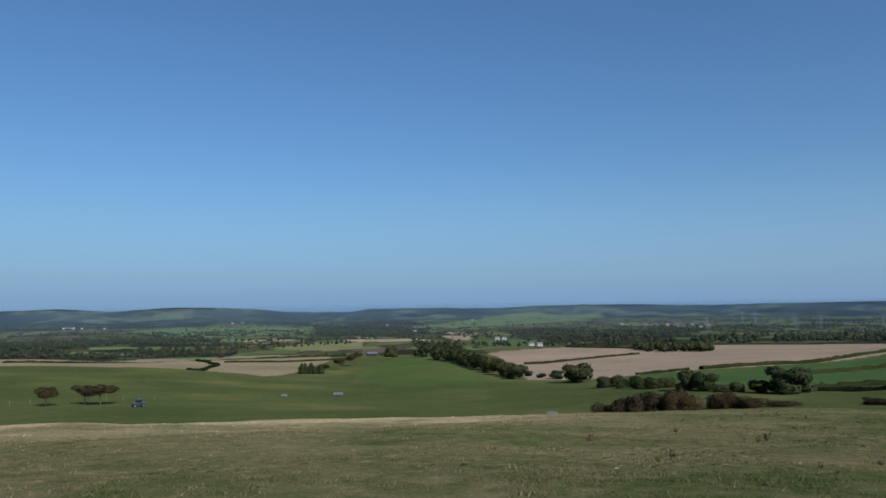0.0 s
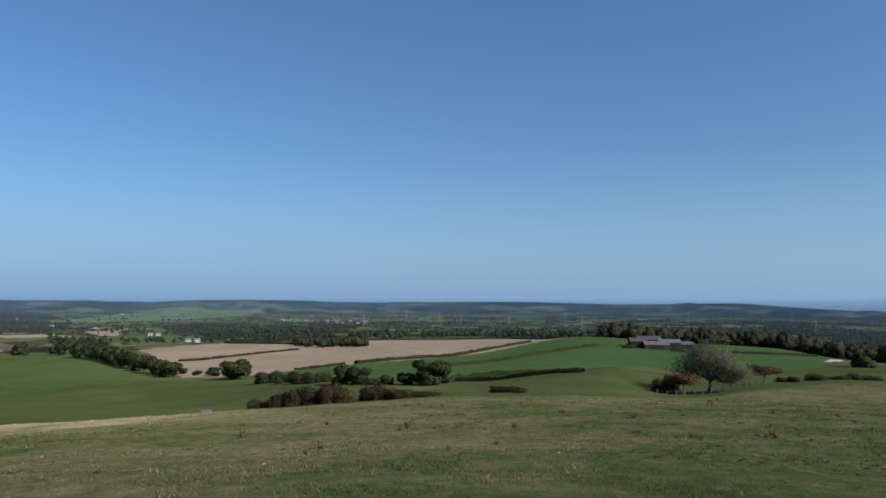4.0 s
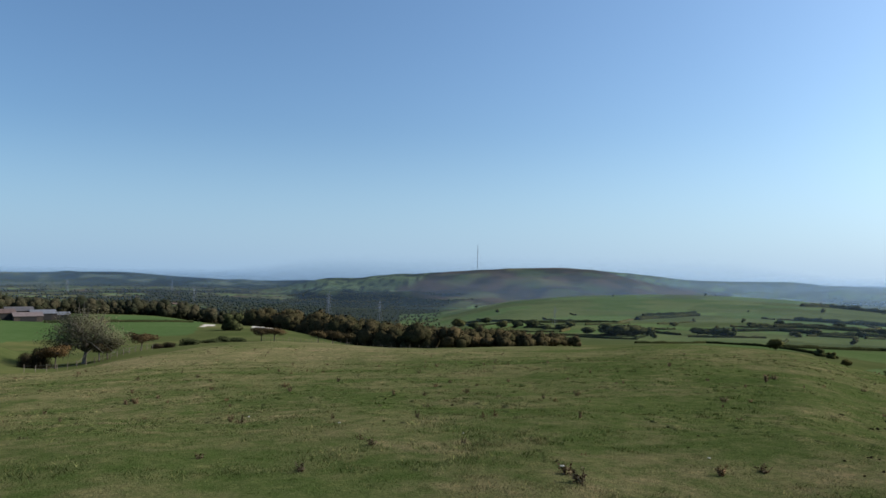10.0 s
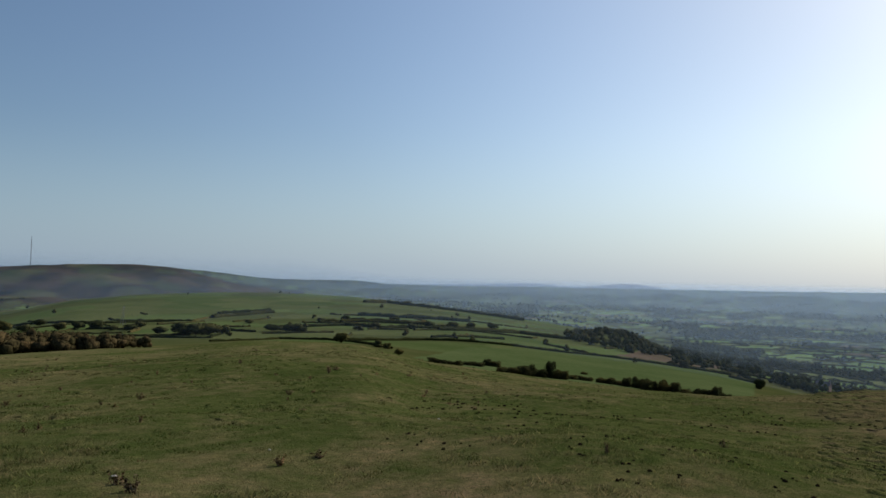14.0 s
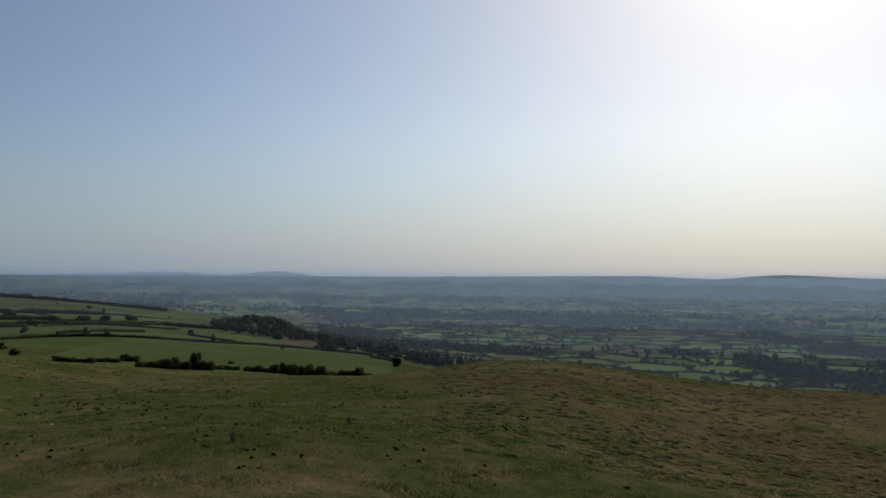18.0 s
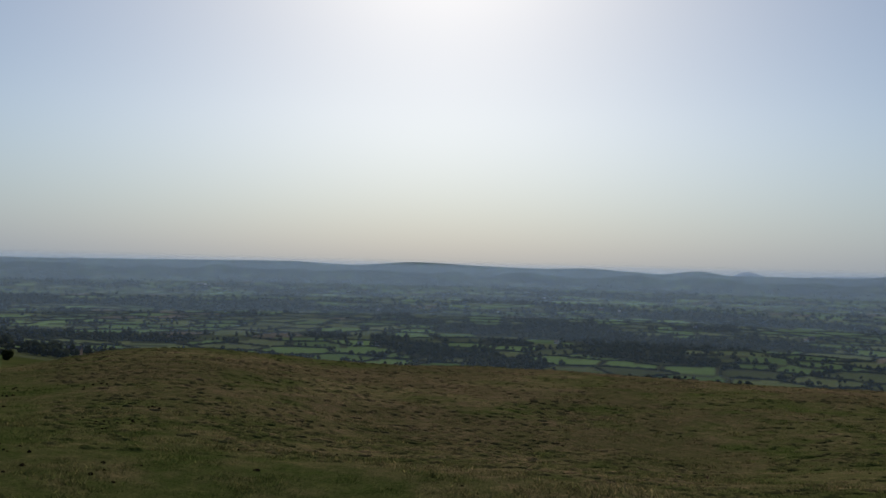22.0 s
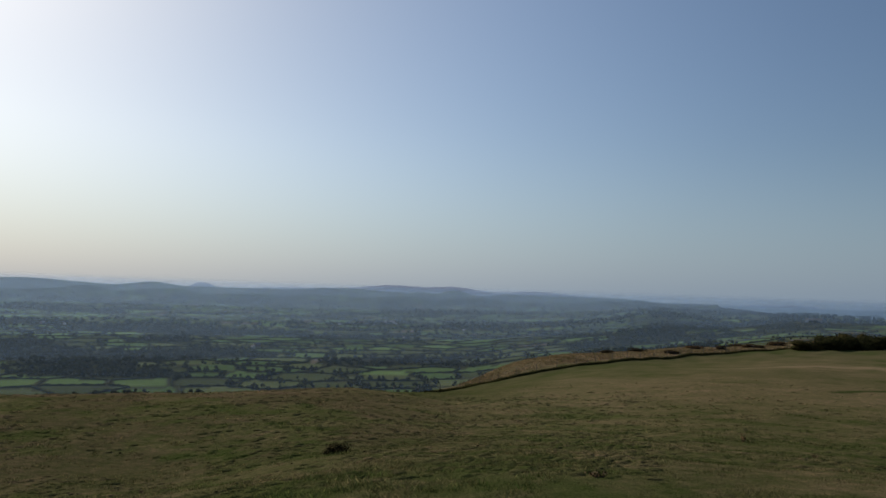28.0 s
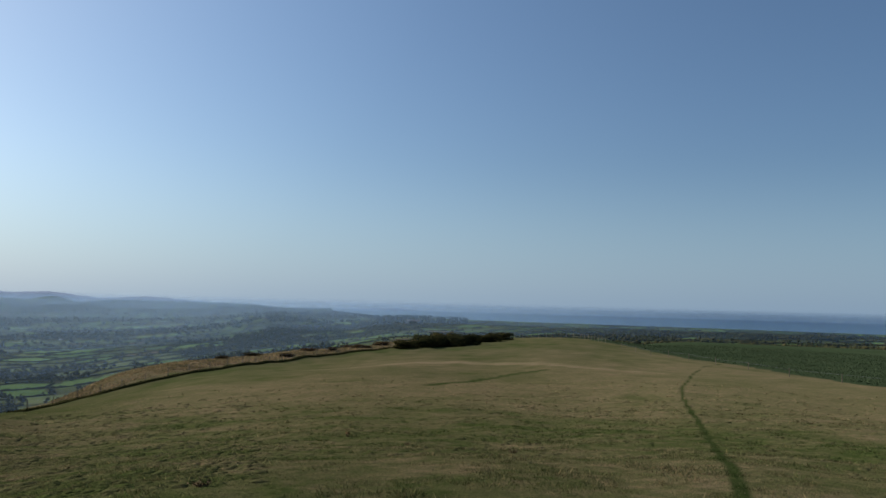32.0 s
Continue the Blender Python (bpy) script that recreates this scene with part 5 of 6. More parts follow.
leafy_wood("woodland", "wood of tall trees behind the farm", shelter, rg.uniform(7, 13, len(shelter)), BROWNWOODS, 2, 6, 26, 0.075, (0.32, 0.48))
back = in_area(1500, -34, 37, 690, 1100, rg, lambda h, r: (r > np.interp(h, [-34, -20, -8, 0, 5, 12, 20, 30, 36], [700, 700, 690, 640, 800, 830, 860, 850, 690])) & (wave(*polar(h, r), 60, 4) > np.interp(h, [-34, -5, 5, 37], [0.74, 0.72, 0.45, 0.3])))
leafy_wood("woodland", "long dark wood beyond the ploughed fields", back, rg.uniform(5, 10, len(back)) * np.interp(np.degrees(np.arctan2(back[:, 0], back[:, 1])), [0, 9, 14], [0.55, 0.65, 1.0]), WOODS, 3, 4, 9, 0.13, (0.34, 0.55))
spur = in_area(60, 14.0, 19.2, 585, 650, rg)
leafy_wood("woodland", "small dark wood between ploughed fields", spur, rg.uniform(4.5, 8, len(spur)), WOODS, 4, 5, 22, 0.1, (0.4, 0.6))
knoll = in_area(420, 109, 117.4, 560, 860, rg, lambda h, r: np.hypot((h - 113.2) / 3.9, (r - 690) / 125) < 1)
leafy_wood("woodland", "dark wood on a low hill above the valley", knoll, rg.uniform(4.2, 7.2, len(knoll)), WOODS, 6, 5, 12, 0.12, (0.4, 0.6))
moorwood = in_area(9000, 56, 74, 1650, 2900, rg, lambda h, r: moor_cover(*polar(h, r), ground_z(*polar(h, r)))[1] > 0.5)
scatter_trees("woodland", "dark woods on the flank of the mountain", moorwood, rg.uniform(2.0, 4.2, len(moorwood)), 0, 0, 0.3, WOODS, 7)
hollow = in_area(1500, 52, 69, 640, 1700, rg, lambda h, r: wood_at(*polar(h, r)))
leafy_wood("woodland", "dark woods filling the hollow below the mountain", hollow, rg.uniform(2.2, 3.8, len(hollow)), WOODS, 9, 3, 6, 0.2, (0.7, 1.1))
grove = in_area(2600, -34, 2, 740, 1340, rg, lambda h, r: wood_at(*polar(h, r)))
leafy_wood("woodland", "dense dark wood beyond the stubble fields", grove, rg.uniform(3.0, 6.0, len(grove)), WOODS, 8, 3, 9, 0.14, (0.36, 0.58))


def valley(n, h0, h1, r0, r1, rg, hedge_gap, wood_share):
    hd = rg.uniform(h0, h1, n)
    r = np.exp(rg.uniform(math.log(r0), math.log(r1), n))
    x, y = polar(hd, r)
    who, gap = field_of(x, y)
    wood = (FIELD_SEEDS[who, 3] < 0.05) | wood_at(x, y)
    clump = wave(x, y, 75, 8)
    moor = (hd > 58) & (hd < 92) & (r > 1800)
    keep = ~moor & (((gap < hedge_gap) & (clump > 0.38) & (rg.uniform(size=n) < 0.6)) | (wood & (rg.uniform(size=n) < wood_share)) | (rg.uniform(size=n) < 0.004))
    return np.stack([x[keep], y[keep]], 1)


for label, h0, h1, r0, r1, n, detail, fringe, leaf, gap in (
        ("hedgerow trees and copses of the near valley", 117, 213, 480, 1500, 21000, 1, 5, 0.15, 5),
        ("hedgerow trees and woods of the far valley", 96, 222, 1500, 3700, 21000, 0, 0, 0.3, 11),
        ("hedgerow trees and woods of the eastern plain", -34, 60, 1050, 2300, 11000, 0, 0, 0.3, 7),
        ("distant woods of the eastern plain", -34, 98, 2300, 4100, 11000, 0, 0, 0.3, 16),
        ("trees in the hedges of the green hill", 67, 122, 420, 1250, 420, 3, 16, 0.11, 3),
        ("trees and hedges of the coastal plain", 213, 253, 500, 1700, 6500, 0, 0, 0.3, 6)):
    p = valley(n, h0, h1, r0, r1, rg, gap, 0.9 if h0 != 67 else 0.0)
    tall = rg.uniform(3.4, 8, len(p)) * (1.0 if r0 < 2000 else 0.85) * (0.5 if h0 > 200 else 0.7 if h0 == 67 else 0.62 if h0 < 0 else 1.0)
    if fringe:
        leafy_wood("valley_trees", label, p, tall, WOODS, 20 + n % 97, 2 + detail, fringe, leaf, (0.38, 0.6))
    else:
        scatter_trees("valley_trees", label, p, tall, detail, fringe, leaf, WOODS, 20 + n % 97)


def field_hedges(label, h0, h1, r0, r1, tall, broad, share, seed):
    """Hedges along the edges between the small fields, one ragged strip."""
    rg = np.random.default_rng(seed)
    sx, sy = FIELD_SEEDS[:, 0], FIELD_SEEDS[:, 1]
    hd = np.degrees(np.arctan2(sx, sy))
    hd = np.where(hd < HEADINGS[0], hd + 360, hd)
    r = np.hypot(sx, sy)
    near = FIELD_SEEDS[(hd > h0 - 10) & (hd < h1 + 10) & (r > r0 - 150) & (r < r1 + 150)][:, :2]
    verts, faces, base = [], [], 0
    along = np.arange(-72, 72, 3.2)
    for a in range(len(near)):
        d = np.hypot(*(near - near[a]).T)
        for b in np.nonzero((d < 132) & (d > 0))[0]:
            if b < a or rg.uniform() > share:
                continue
            mid, way = (near[a] + near[b]) / 2, near[b] - near[a]
            way = np.array([-way[1], way[0]]) / np.hypot(*way)
            p = mid + along[:, None] * way
            others = near[(d < 230) & (d > 0)]
            own = np.hypot(*(p - near[a]).T)
            ok = (np.hypot(p[:, None, 0] - others[None, :, 0], p[:, None, 1] - others[None, :, 1]).min(1) > own - 0.5)
            p = p[ok]
            ph, pr = np.degrees(np.arctan2(p[:, 0], p[:, 1])), np.hypot(p[:, 0], p[:, 1])
            ph = np.where(ph < HEADINGS[0], ph + 360, ph)
            p = p[(ph > h0) & (ph < h1) & (pr > r0) & (pr < r1)]
            n = len(p)
            if n < 3:
                continue
            side = np.array([-way[1], way[0]])
            k = rg.uniform(0.6, 1.25, (n, 5))
            z = ground_z(p[:, 0], p[:, 1])
            across = np.array([-1.0, -0.85, 0.0, 0.85, 1.0]) * broad / 2
            up = np.array([-0.1, 0.65, 1.0, 0.65, -0.1]) * tall
            q = np.empty((n, 5, 3))
            q[..., :2] = p[:, None] + side * (across * k)[..., None]
            q[..., 2] = z[:, None] + up * k * rg.uniform(0.6, 1.3, (n, 1))
            verts.append(q.reshape(-1, 3))
            i, j = np.meshgrid(np.arange(n - 1), np.arange(4), indexing="ij")
            v = base + i * 5 + j
            faces.append(np.stack([v, v + 5, v + 6, v + 1], -1).reshape(-1, 4))
            base += n * 5
    me = mesh_from("field_hedges", np.concatenate(verts), np.concatenate(faces), WOODS, True)
    tagged(new("field_hedges", me), label, "hedges", kind="stuff")


field_hedges("dark hedges between small valley fields", 117, 213, 450, 1700, 2.0, 2.5, 0.85, 31)
field_hedges("dark hedges of the eastern plain", -34, 58, 1000, 1900, 1.4, 2.4, 0.6, 32)
field_hedges("dark hedges on the coastal plain", 213, 253, 480, 1600, 1.7, 2.2, 0.7, 33)
field_hedges("dark hedges round the fields of the green hill", 70, 122, 430, 800, 1.5, 2.4, 0.32, 34)

# ---- farm and houses ----
def house_master(name, label, wall_mat, w, d, h, rise, category="house", chimney=True):
    root = tagged(new(name), label, category)
    bm = bmesh.new()
    pts = [(-w / 2, -d / 2, -1.5), (w / 2, -d / 2, -1.5), (w / 2, d / 2, -1.5), (-w / 2, d / 2, -1.5), (-w / 2, -d / 2, h), (w / 2, -d / 2, h), (w / 2, d / 2, h), (-w / 2, d / 2, h), (-w / 2, 0, h + rise), (w / 2, 0, h + rise)]
    v = [bm.verts.new(p) for p in pts]
    for f in ((0, 1, 5, 4), (2, 3, 7, 6), (1, 2, 6, 9, 5), (3, 0, 4, 8, 7), (3, 2, 1, 0)):
        bm.faces.new([v[k] for k in f])
    part("wall", done(bm, "wall", wall_mat), root)
    bm = bmesh.new()
    o, t = 0.35, 0.18
    for s in (-1, 1):
        q = [(-w / 2 - o, s * (d / 2 + o), h - rise * 2 * o / d), (w / 2 + o, s * (d / 2 + o), h - rise * 2 * o / d), (w / 2 + o, 0, h + rise), (-w / 2 - o, 0, h + rise)]
        lo, hi = [bm.verts.new(p) for p in q], [bm.verts.new((p[0], p[1], p[2] + t)) for p in q]
        bm.faces.new(hi if s < 0 else hi[::-1])
        bm.faces.new(lo[::-1] if s < 0 else lo)
        for k in range(4):
            bm.faces.new((lo[k], lo[(k + 1) % 4], hi[(k + 1) % 4], hi[k]))
    roof = part("roof", done(bm, "roof", TIN if category == "barn" else SLATE), root)
    if chimney:
        bm = bmesh.new()
        box(bm, w / 2 - 1.1, -0.4, h + rise * 0.6, w / 2 - 0.3, 0.4, h + rise + 1.0)
        part("chimney", done(bm, "chimney", BRICKWORK), roof)
        for x in (-w / 3, 0, w / 3):
            for s in (-1, 1):
                for z in (0.7, 2.3):
                    if z + 1.0 < h:
                        bm = bmesh.new()
                        box(bm, x - 0.5, s * d / 2 - 0.06, z, x + 0.5, s * d / 2 + 0.06, z + 1.0)
                        part("window", done(bm, "window", WINDOW), root)
    else:
        # solid black panel on the wall imitates the shade inside an open doorway
        bm = bmesh.new()
        box(bm, -w * 0.28, -d / 2 - 0.08, 0, w * 0.28, -d / 2 + 0.05, h * 0.8)
        part("doorway", done(bm, "doorway", RUBBER_AND_SHADE), root, "black panel as the shade of an open doorway")
    return root


def place_houses(master, rows, group, seed):
    rg = random.Random(seed)
    for k, (hd, r) in enumerate(rows):
        m = stand(master, hd, r, 1, 1, rg.uniform(-35, 35) - hd, 0.0)
        ob = master if k == 0 else copy_thing(master, m)
        ob.matrix_basis = m
        ob["group"] = group


cottage = house_master("house", "white rendered house with a slate roof among fields", WHITEWASH, 5.6, 4, 2.6, 1.5)
place_houses(cottage, [(-25.4, 2424), (-24.0, 2363), (-15.5, 2802), (-4.3, 2138), (4.0, 994), (4.5, 997), (6.5, 843), (7.1, 831), (2.1, 2758), (-2.2, 1507), (13.1, 1985), (17.4, 1663),
                       (18.6, 1658), (165.6, 1821), (146.4, 938), (147.7, 1585), (160.1, 2287), (134.2, 2704), (156.7, 1637), (178.1, 1245), (161.1, 1017), (170.9, 1413), (184.3, 1999),
                       (186.8, 2035), (188.5, 2072), (193.6, 1851), (201.1, 2083), (189.1, 1534), (147.7, 931), (156.0, 1987)], "scattered white houses", 1)
brick = house_master("house", "brick house with a slate roof in a distant village", BRICKWORK, 9, 6, 4.2, 2.4)
place_houses(brick, [(16.3, 1788), (18.0, 1777), (15.5, 1853), (16.7, 2010), (17.0, 1720), (19.1, 1700), (14.8, 1800), (-14.8, 2773), (-10.6, 3300), (-9.8, 3350), (-9.0, 3300), (-8.2, 3320),
                     (-7.6, 3380), (-6.9, 3340), (-10.2, 3420), (164.3, 1846), (178.4, 1268), (185.9, 2100), (187.6, 2060), (126.8, 606)], "village houses", 2)


def long_house(r):
    return house_master("shed", "long pale roofed shed in the valley", WHITEWASH, 30, 12, 4.5, 2.4, "barn", False)


sheds = long_house(0)
place_houses(sheds, [(-26.2, 2424), (134.9, 2650), (188.0, 2120), (218.0, 1500)], "long valley sheds", 4)
BARNS = [(39.2, 412, 8, 13, 3.2, 1.5, CLADDING, "dark timber barn with a rusty tin roof"), (40.5, 406, 12, 11, 2.4, 1.5, CLADDING, "long barn with a pinkish tin roof"),
         (41.4, 420, 11, 14, 3.2, 1.5, CLADDING, "open-fronted cattle shed with a grey roof"), (42.4, 425, 9, 9, 2.4, 1.2, CLADDING, "low grey-roofed farm shed"), (40.0, 425, 12, 11, 3.8, 1.7, CLADDING, "tall farm barn with a curved dark roof"), (-5.4, 640, 8, 6, 2.0, 1.2, CLADDING, "low grey-roofed shed among thorn trees")]
for hd, r, w, d, h, rise, mat, label in BARNS:
    b = house_master("barn", label, mat, w, d, h, rise, "barn", False)
    b.matrix_basis = stand(b, hd, r, 1, 1, 8 - hd, 0.0)
    for piece in b.children:
        if piece.name.startswith("roof"):
            piece.data.materials[0] = RUSTTIN if "rusty" in label else PINKTIN if "pinkish" in label else GREYTIN if "grey" in label else TIN
    b["group"] = "farm buildings"


# ---- pylons and mast ----
def pylon_master():
    root = tagged(new("pylon"), "grey steel lattice electricity pylon", "pylon", "pylons")
    for sx in (-1, 1):
        for sy in (-1, 1):
            bm = bmesh.new()
            bar(bm, (sx * 0.105, sy * 0.105, -0.03), (sx * 0.028, sy * 0.028, 0.62), 0.006, 0.0045, 4)
            bar(bm, (sx * 0.028, sy * 0.028, 0.62), (0, 0, 1), 0.0045, 0.003, 4)
            part("leg", done(bm, "leg", STEEL), root)
    for z, w in ((0.64, 0.17), (0.77, 0.145), (0.9, 0.12)):
        bm = bmesh.new()
        for s in (-1, 1):
            bar(bm, (0, 0, z), (s * w, 0, z + 0.005), 0.005, 0.003, 4)
            bar(bm, (0, 0, z + 0.04), (s * w, 0, z + 0.005), 0.005, 0.004, 4)
            bar(bm, (s * w, 0, z), (s * w, 0, z - 0.035), 0.004, 0.004, 4)
        part("crossarm", done(bm, "crossarm", STEEL), root)
    bm = bmesh.new()
    for k in range(6):
        z0, z1 = k * 0.1, k * 0.1 + 0.1
        w0, w1 = 0.105 - 0.077 * z0 / 0.62, 0.105 - 0.077 * z1 / 0.62
        for s in (-1, 1):
            bar(bm, (-w0, s * w0, z0), (w1, s * w1, z1), 0.0025, 0.0025, 3)
            bar(bm, (s * w0, w0, z0), (s * w1, -w1, z1), 0.0025, 0.0025, 3)
    part("bracing", done(bm, "bracing", STEEL), root)
    return root


pylon = pylon_master()
for k, (hd, r, h) in enumerate([(21.4, 1903, 30), (22.2, 1905, 34), (24.7, 1639, 30), (26.3, 1500, 26), (29.9, 1335, 28), (34.1, 1552, 30), (35.3, 800, 24), (19.0, 994, 28), (42.8, 2096, 30),
                                (49.5, 2244, 30), (60.6, 1151, 34), (64.4, 1044, 28), (51.0, 1477, 26), (77.5, 650, 15), (-15.5, 900, 22)]):
    loc, rot, _ = stand(pylon, hd, r, 1, 1, 40 - hd).decompose()
    ob = pylon if k == 0 else copy_thing(pylon, Matrix.LocRotScale(loc, rot, None))
    ob.matrix_basis = Matrix.LocRotScale(loc, rot, (h, h, h))

mast = tagged(new("radio_mast"), "tall thin guyed radio mast on the mountain", "mast")
bm = bmesh.new()
bar(bm, (0, 0, -5), (0, 0, 88), 1.0, 0.9, 6)
bar(bm, (0, 0, 88), (0, 0, 104), 0.9, 0.5, 6)
part("tower", done(bm, "tower", STEEL), mast)
for k in range(3):
    a = radians(120 * k + 20)
    for z in (50, 85):
        bm = bmesh.new()
        bar(bm, (0, 0, z), (40 * math.cos(a), 40 * math.sin(a), -16), 0.08, 0.08, 3)
        part("guy_wire", done(bm, "guy_wire", STEEL), mast)
mast.location = spot(71.7, 3000, 2)


# ---- fences ----
def fence(name, label, line, spacing, height, wires, mat=WOOD, thick=0.055):
    P = np.array([polar(a, r) for a, r in line])
    s = np.concatenate([[0], np.cumsum(np.hypot(*np.diff(P, axis=0).T))])
    q = np.arange(0, s[-1], spacing)
    x, y = np.interp(q, s, P[:, 0]), np.interp(q, s, P[:, 1])
    z = ground_z(x, y)
    root = tagged(new(name), label, "fence")
    root.location = (x[0], y[0], z[0])
    bm = bmesh.new()
    bar(bm, (0, 0, -0.3), (0, 0, 1), thick, thick * 0.9, 7)
    post = done(bm, "post", mat)
    rg = random.Random(9)
    for k in range(len(x)):
        ob = part("post", post, root)
        ob.location = (x[k] - x[0], y[k] - y[0], z[k] - z[0])
        ob.rotation_euler = (rg.uniform(-0.06, 0.06), rg.uniform(-0.06, 0.06), rg.uniform(0, 6))
        ob.scale = (1, 1, height * rg.uniform(0.88, 1.1))
    for wz in wires:
        bm = bmesh.new()
        for k in range(len(x) - 1):
            bar(bm, (x[k] - x[0], y[k] - y[0], z[k] - z[0] + wz), (x[k + 1] - x[0], y[k + 1] - y[0], z[k + 1] - z[0] + wz), 0.008, 0.008, 3)
        part("wire", done(bm, "wire", STEEL), root)
    return root


RIDGE = [(188.5, 96), (191, 98), (193, 101), (198, 109), (204, 117), (212, 142), (218, 163), (221, 172)]
fence("ridge_fence", "weathered post and wire fence along the ridge", RIDGE, 3.4, 1.15, (0.4, 0.75, 1.05))
fence("crest_fence", "old posts and wire on the skyline of the ridge", [(225.5, 200), (228, 203), (230.5, 196), (232.2, 182)], 2.2, 1.3, (0.6, 1.1))
fence("crop_fence", "line of thin pale posts beside a green crop", [(252, 92), (247.7, 97), (243, 108), (238.1, 127), (233, 165)], 9.0, 1.1, (0.9,), WOOD, 0.05)
fence("field_fence", "post and wire fence with pale stakes below the brow", [(40.5, 140), (43, 148), (45.5, 158), (47.5, 170), (49, 180)], 2.6, 1.2, (0.5, 1.0))
fence("field_fence", "post and wire fence at the far edge of the pasture", [(56, 212), (60, 236), (64, 246), (69, 250)], 3.0, 1.2, (0.5, 1.0))
fence("pasture_fence", "post and wire fence beside two thorn trees", [(-33, 195), (-28, 196), (-24, 198), (-20, 205)], 4.0, 1.2, (0.5, 1.0))
hedge("bramble_strip", "dark strip of bramble and long grass under the ridge fence", [(a, r - 0.8) for a, r in RIDGE[1:]], 0.3, 0.7, DARKGORSE, 40, 0.22, 77)

# ---- loose things on the pasture ----
def vehicle():
    root = tagged(new("utility_vehicle"), "small dark blue utility vehicle parked on the pasture", "vehicle")
    bm = bmesh.new()
    box(bm, -1.35, -0.65, 0.45, 1.35, 0.65, 0.95, 0.1)
    body = part("body", done(bm, "body", PAINT), root)
    bm = bmesh.new()
    box(bm, -0.45, -0.6, 0.95, 0.65, 0.6, 1.75, 0.12)
    part("cab", done(bm, "cab", PAINT), root)
    for x0, x1, y0, y1, z0, z1 in ((0.64, 0.68, -0.5, 0.5, 1.08, 1.6), (-0.3, 0.5, -0.63, -0.59, 1.1, 1.6), (-0.3, 0.5, 0.59, 0.63, 1.1, 1.6)):
        bm = bmesh.new()
        box(bm, x0, y0, z0, x1, y1, z1)
        part("window", done(bm, "window", WINDOW), root)
    for s in (-1, 1):
        bm = bmesh.new()
        box(bm, 1.34, s * 0.45 - 0.12, 0.68, 1.39, s * 0.45 + 0.12, 0.82, 0.02)
        part("headlight", done(bm, "headlight", STEEL), root)
        for x in (-0.85, 0.9):
            bm = bmesh.new()
            bar(bm, (x, s * 0.5, 0.36), (x, s * 0.74, 0.36), 0.37, 0.37, 18)
            wheel = part("wheel", done(bm, "wheel", RUBBER_AND_SHADE), root)
            bm = bmesh.new()
            bar(bm, (x, s * 0.73, 0.36), (x, s * 0.76, 0.36), 0.19, 0.17, 12)
            part("rim", done(bm, "rim", STEEL), wheel)
    return root


v = vehicle()
v.matrix_basis = stand(v, -21.7, 178, 1, 1, 35, 0.02)


def trough(name, label, w, d, h):
    root = tagged(new(name), label, "trough")
    bm = bmesh.new()
    t = 0.06
    for x0, y0, x1, y1 in ((-w / 2, -d / 2, w / 2, -d / 2 + t), (-w / 2, d / 2 - t, w / 2, d / 2), (-w / 2, -d / 2 + t, -w / 2 + t, d / 2 - t), (w / 2 - t, -d / 2 + t, w / 2, d / 2 - t)):
        box(bm, x0, y0, 0, x1, y1, h)
    box(bm, -w / 2, -d / 2, -0.02, w / 2, d / 2, 0.05)
    part("basin", done(bm, "basin", STEEL), root)
    for x in (-w * 0.4, w * 0.4):
        bm = bmesh.new()
        box(bm, x - 0.08, -d / 2 - 0.05, -0.2, x + 0.08, d / 2 + 0.05, -0.02)
        part("foot", done(bm, "foot", WOOD), root)
    return root


for name, label, hd, r, w, d, h in (("feed_trough", "grey metal feed trough on the pasture", -7.9, 229, 2.8, 0.9, 0.65), ("feed_trough", "low grey metal trough on the pasture", -11.8, 220, 1.6, 0.7, 0.5), ("water_trough", "galvanised water trough just below the brow", 7.9, 150, 2.0, 0.8, 0.75)):
    t = trough(name, label, w, d, h)
    t.matrix_basis = stand(t, hd, r, 1, 1, -hd, -0.2)

# ---- weeds, clods and turf ----
def weed_master(seed, label):
    rg = np.random.default_rng(seed)
    root = tagged(new("thistle"), label, "weed", "withered thistles")
    stems, heads = bmesh.new(), []
    for k in range(7):
        a, t = rg.uniform(0, 6.28), rg.uniform(0.1, 0.5)
        e = Vector((math.cos(a) * t, math.sin(a) * t, rg.uniform(0.55, 1.0)))
        bar(stems, (0, 0, -0.1), e, 0.03, 0.015, 4)
        for _ in range(2):
            b = e * rg.uniform(0.4, 0.8)
            bar(stems, b, b + Vector(rg.normal(size=3)) * 0.16, 0.014, 0.008, 3)
        heads += [np.array(e * rg.uniform(0.35, 1.05)) + rg.normal(size=3) * 0.07 for _ in range(16)]
    part("stem", done(stems, "stem", WEED), root)
    part("foliage", leaf_mesh("foliage", heads, 0.15, WEED, rg, outward(np.array(heads), np.array([0, 0, 0.3]), 0.3, 0.3, rg)), root)
    return root


weeds = [weed_master(k, "withered brown thistle standing in short grass") for k in (1, 2, 3)]
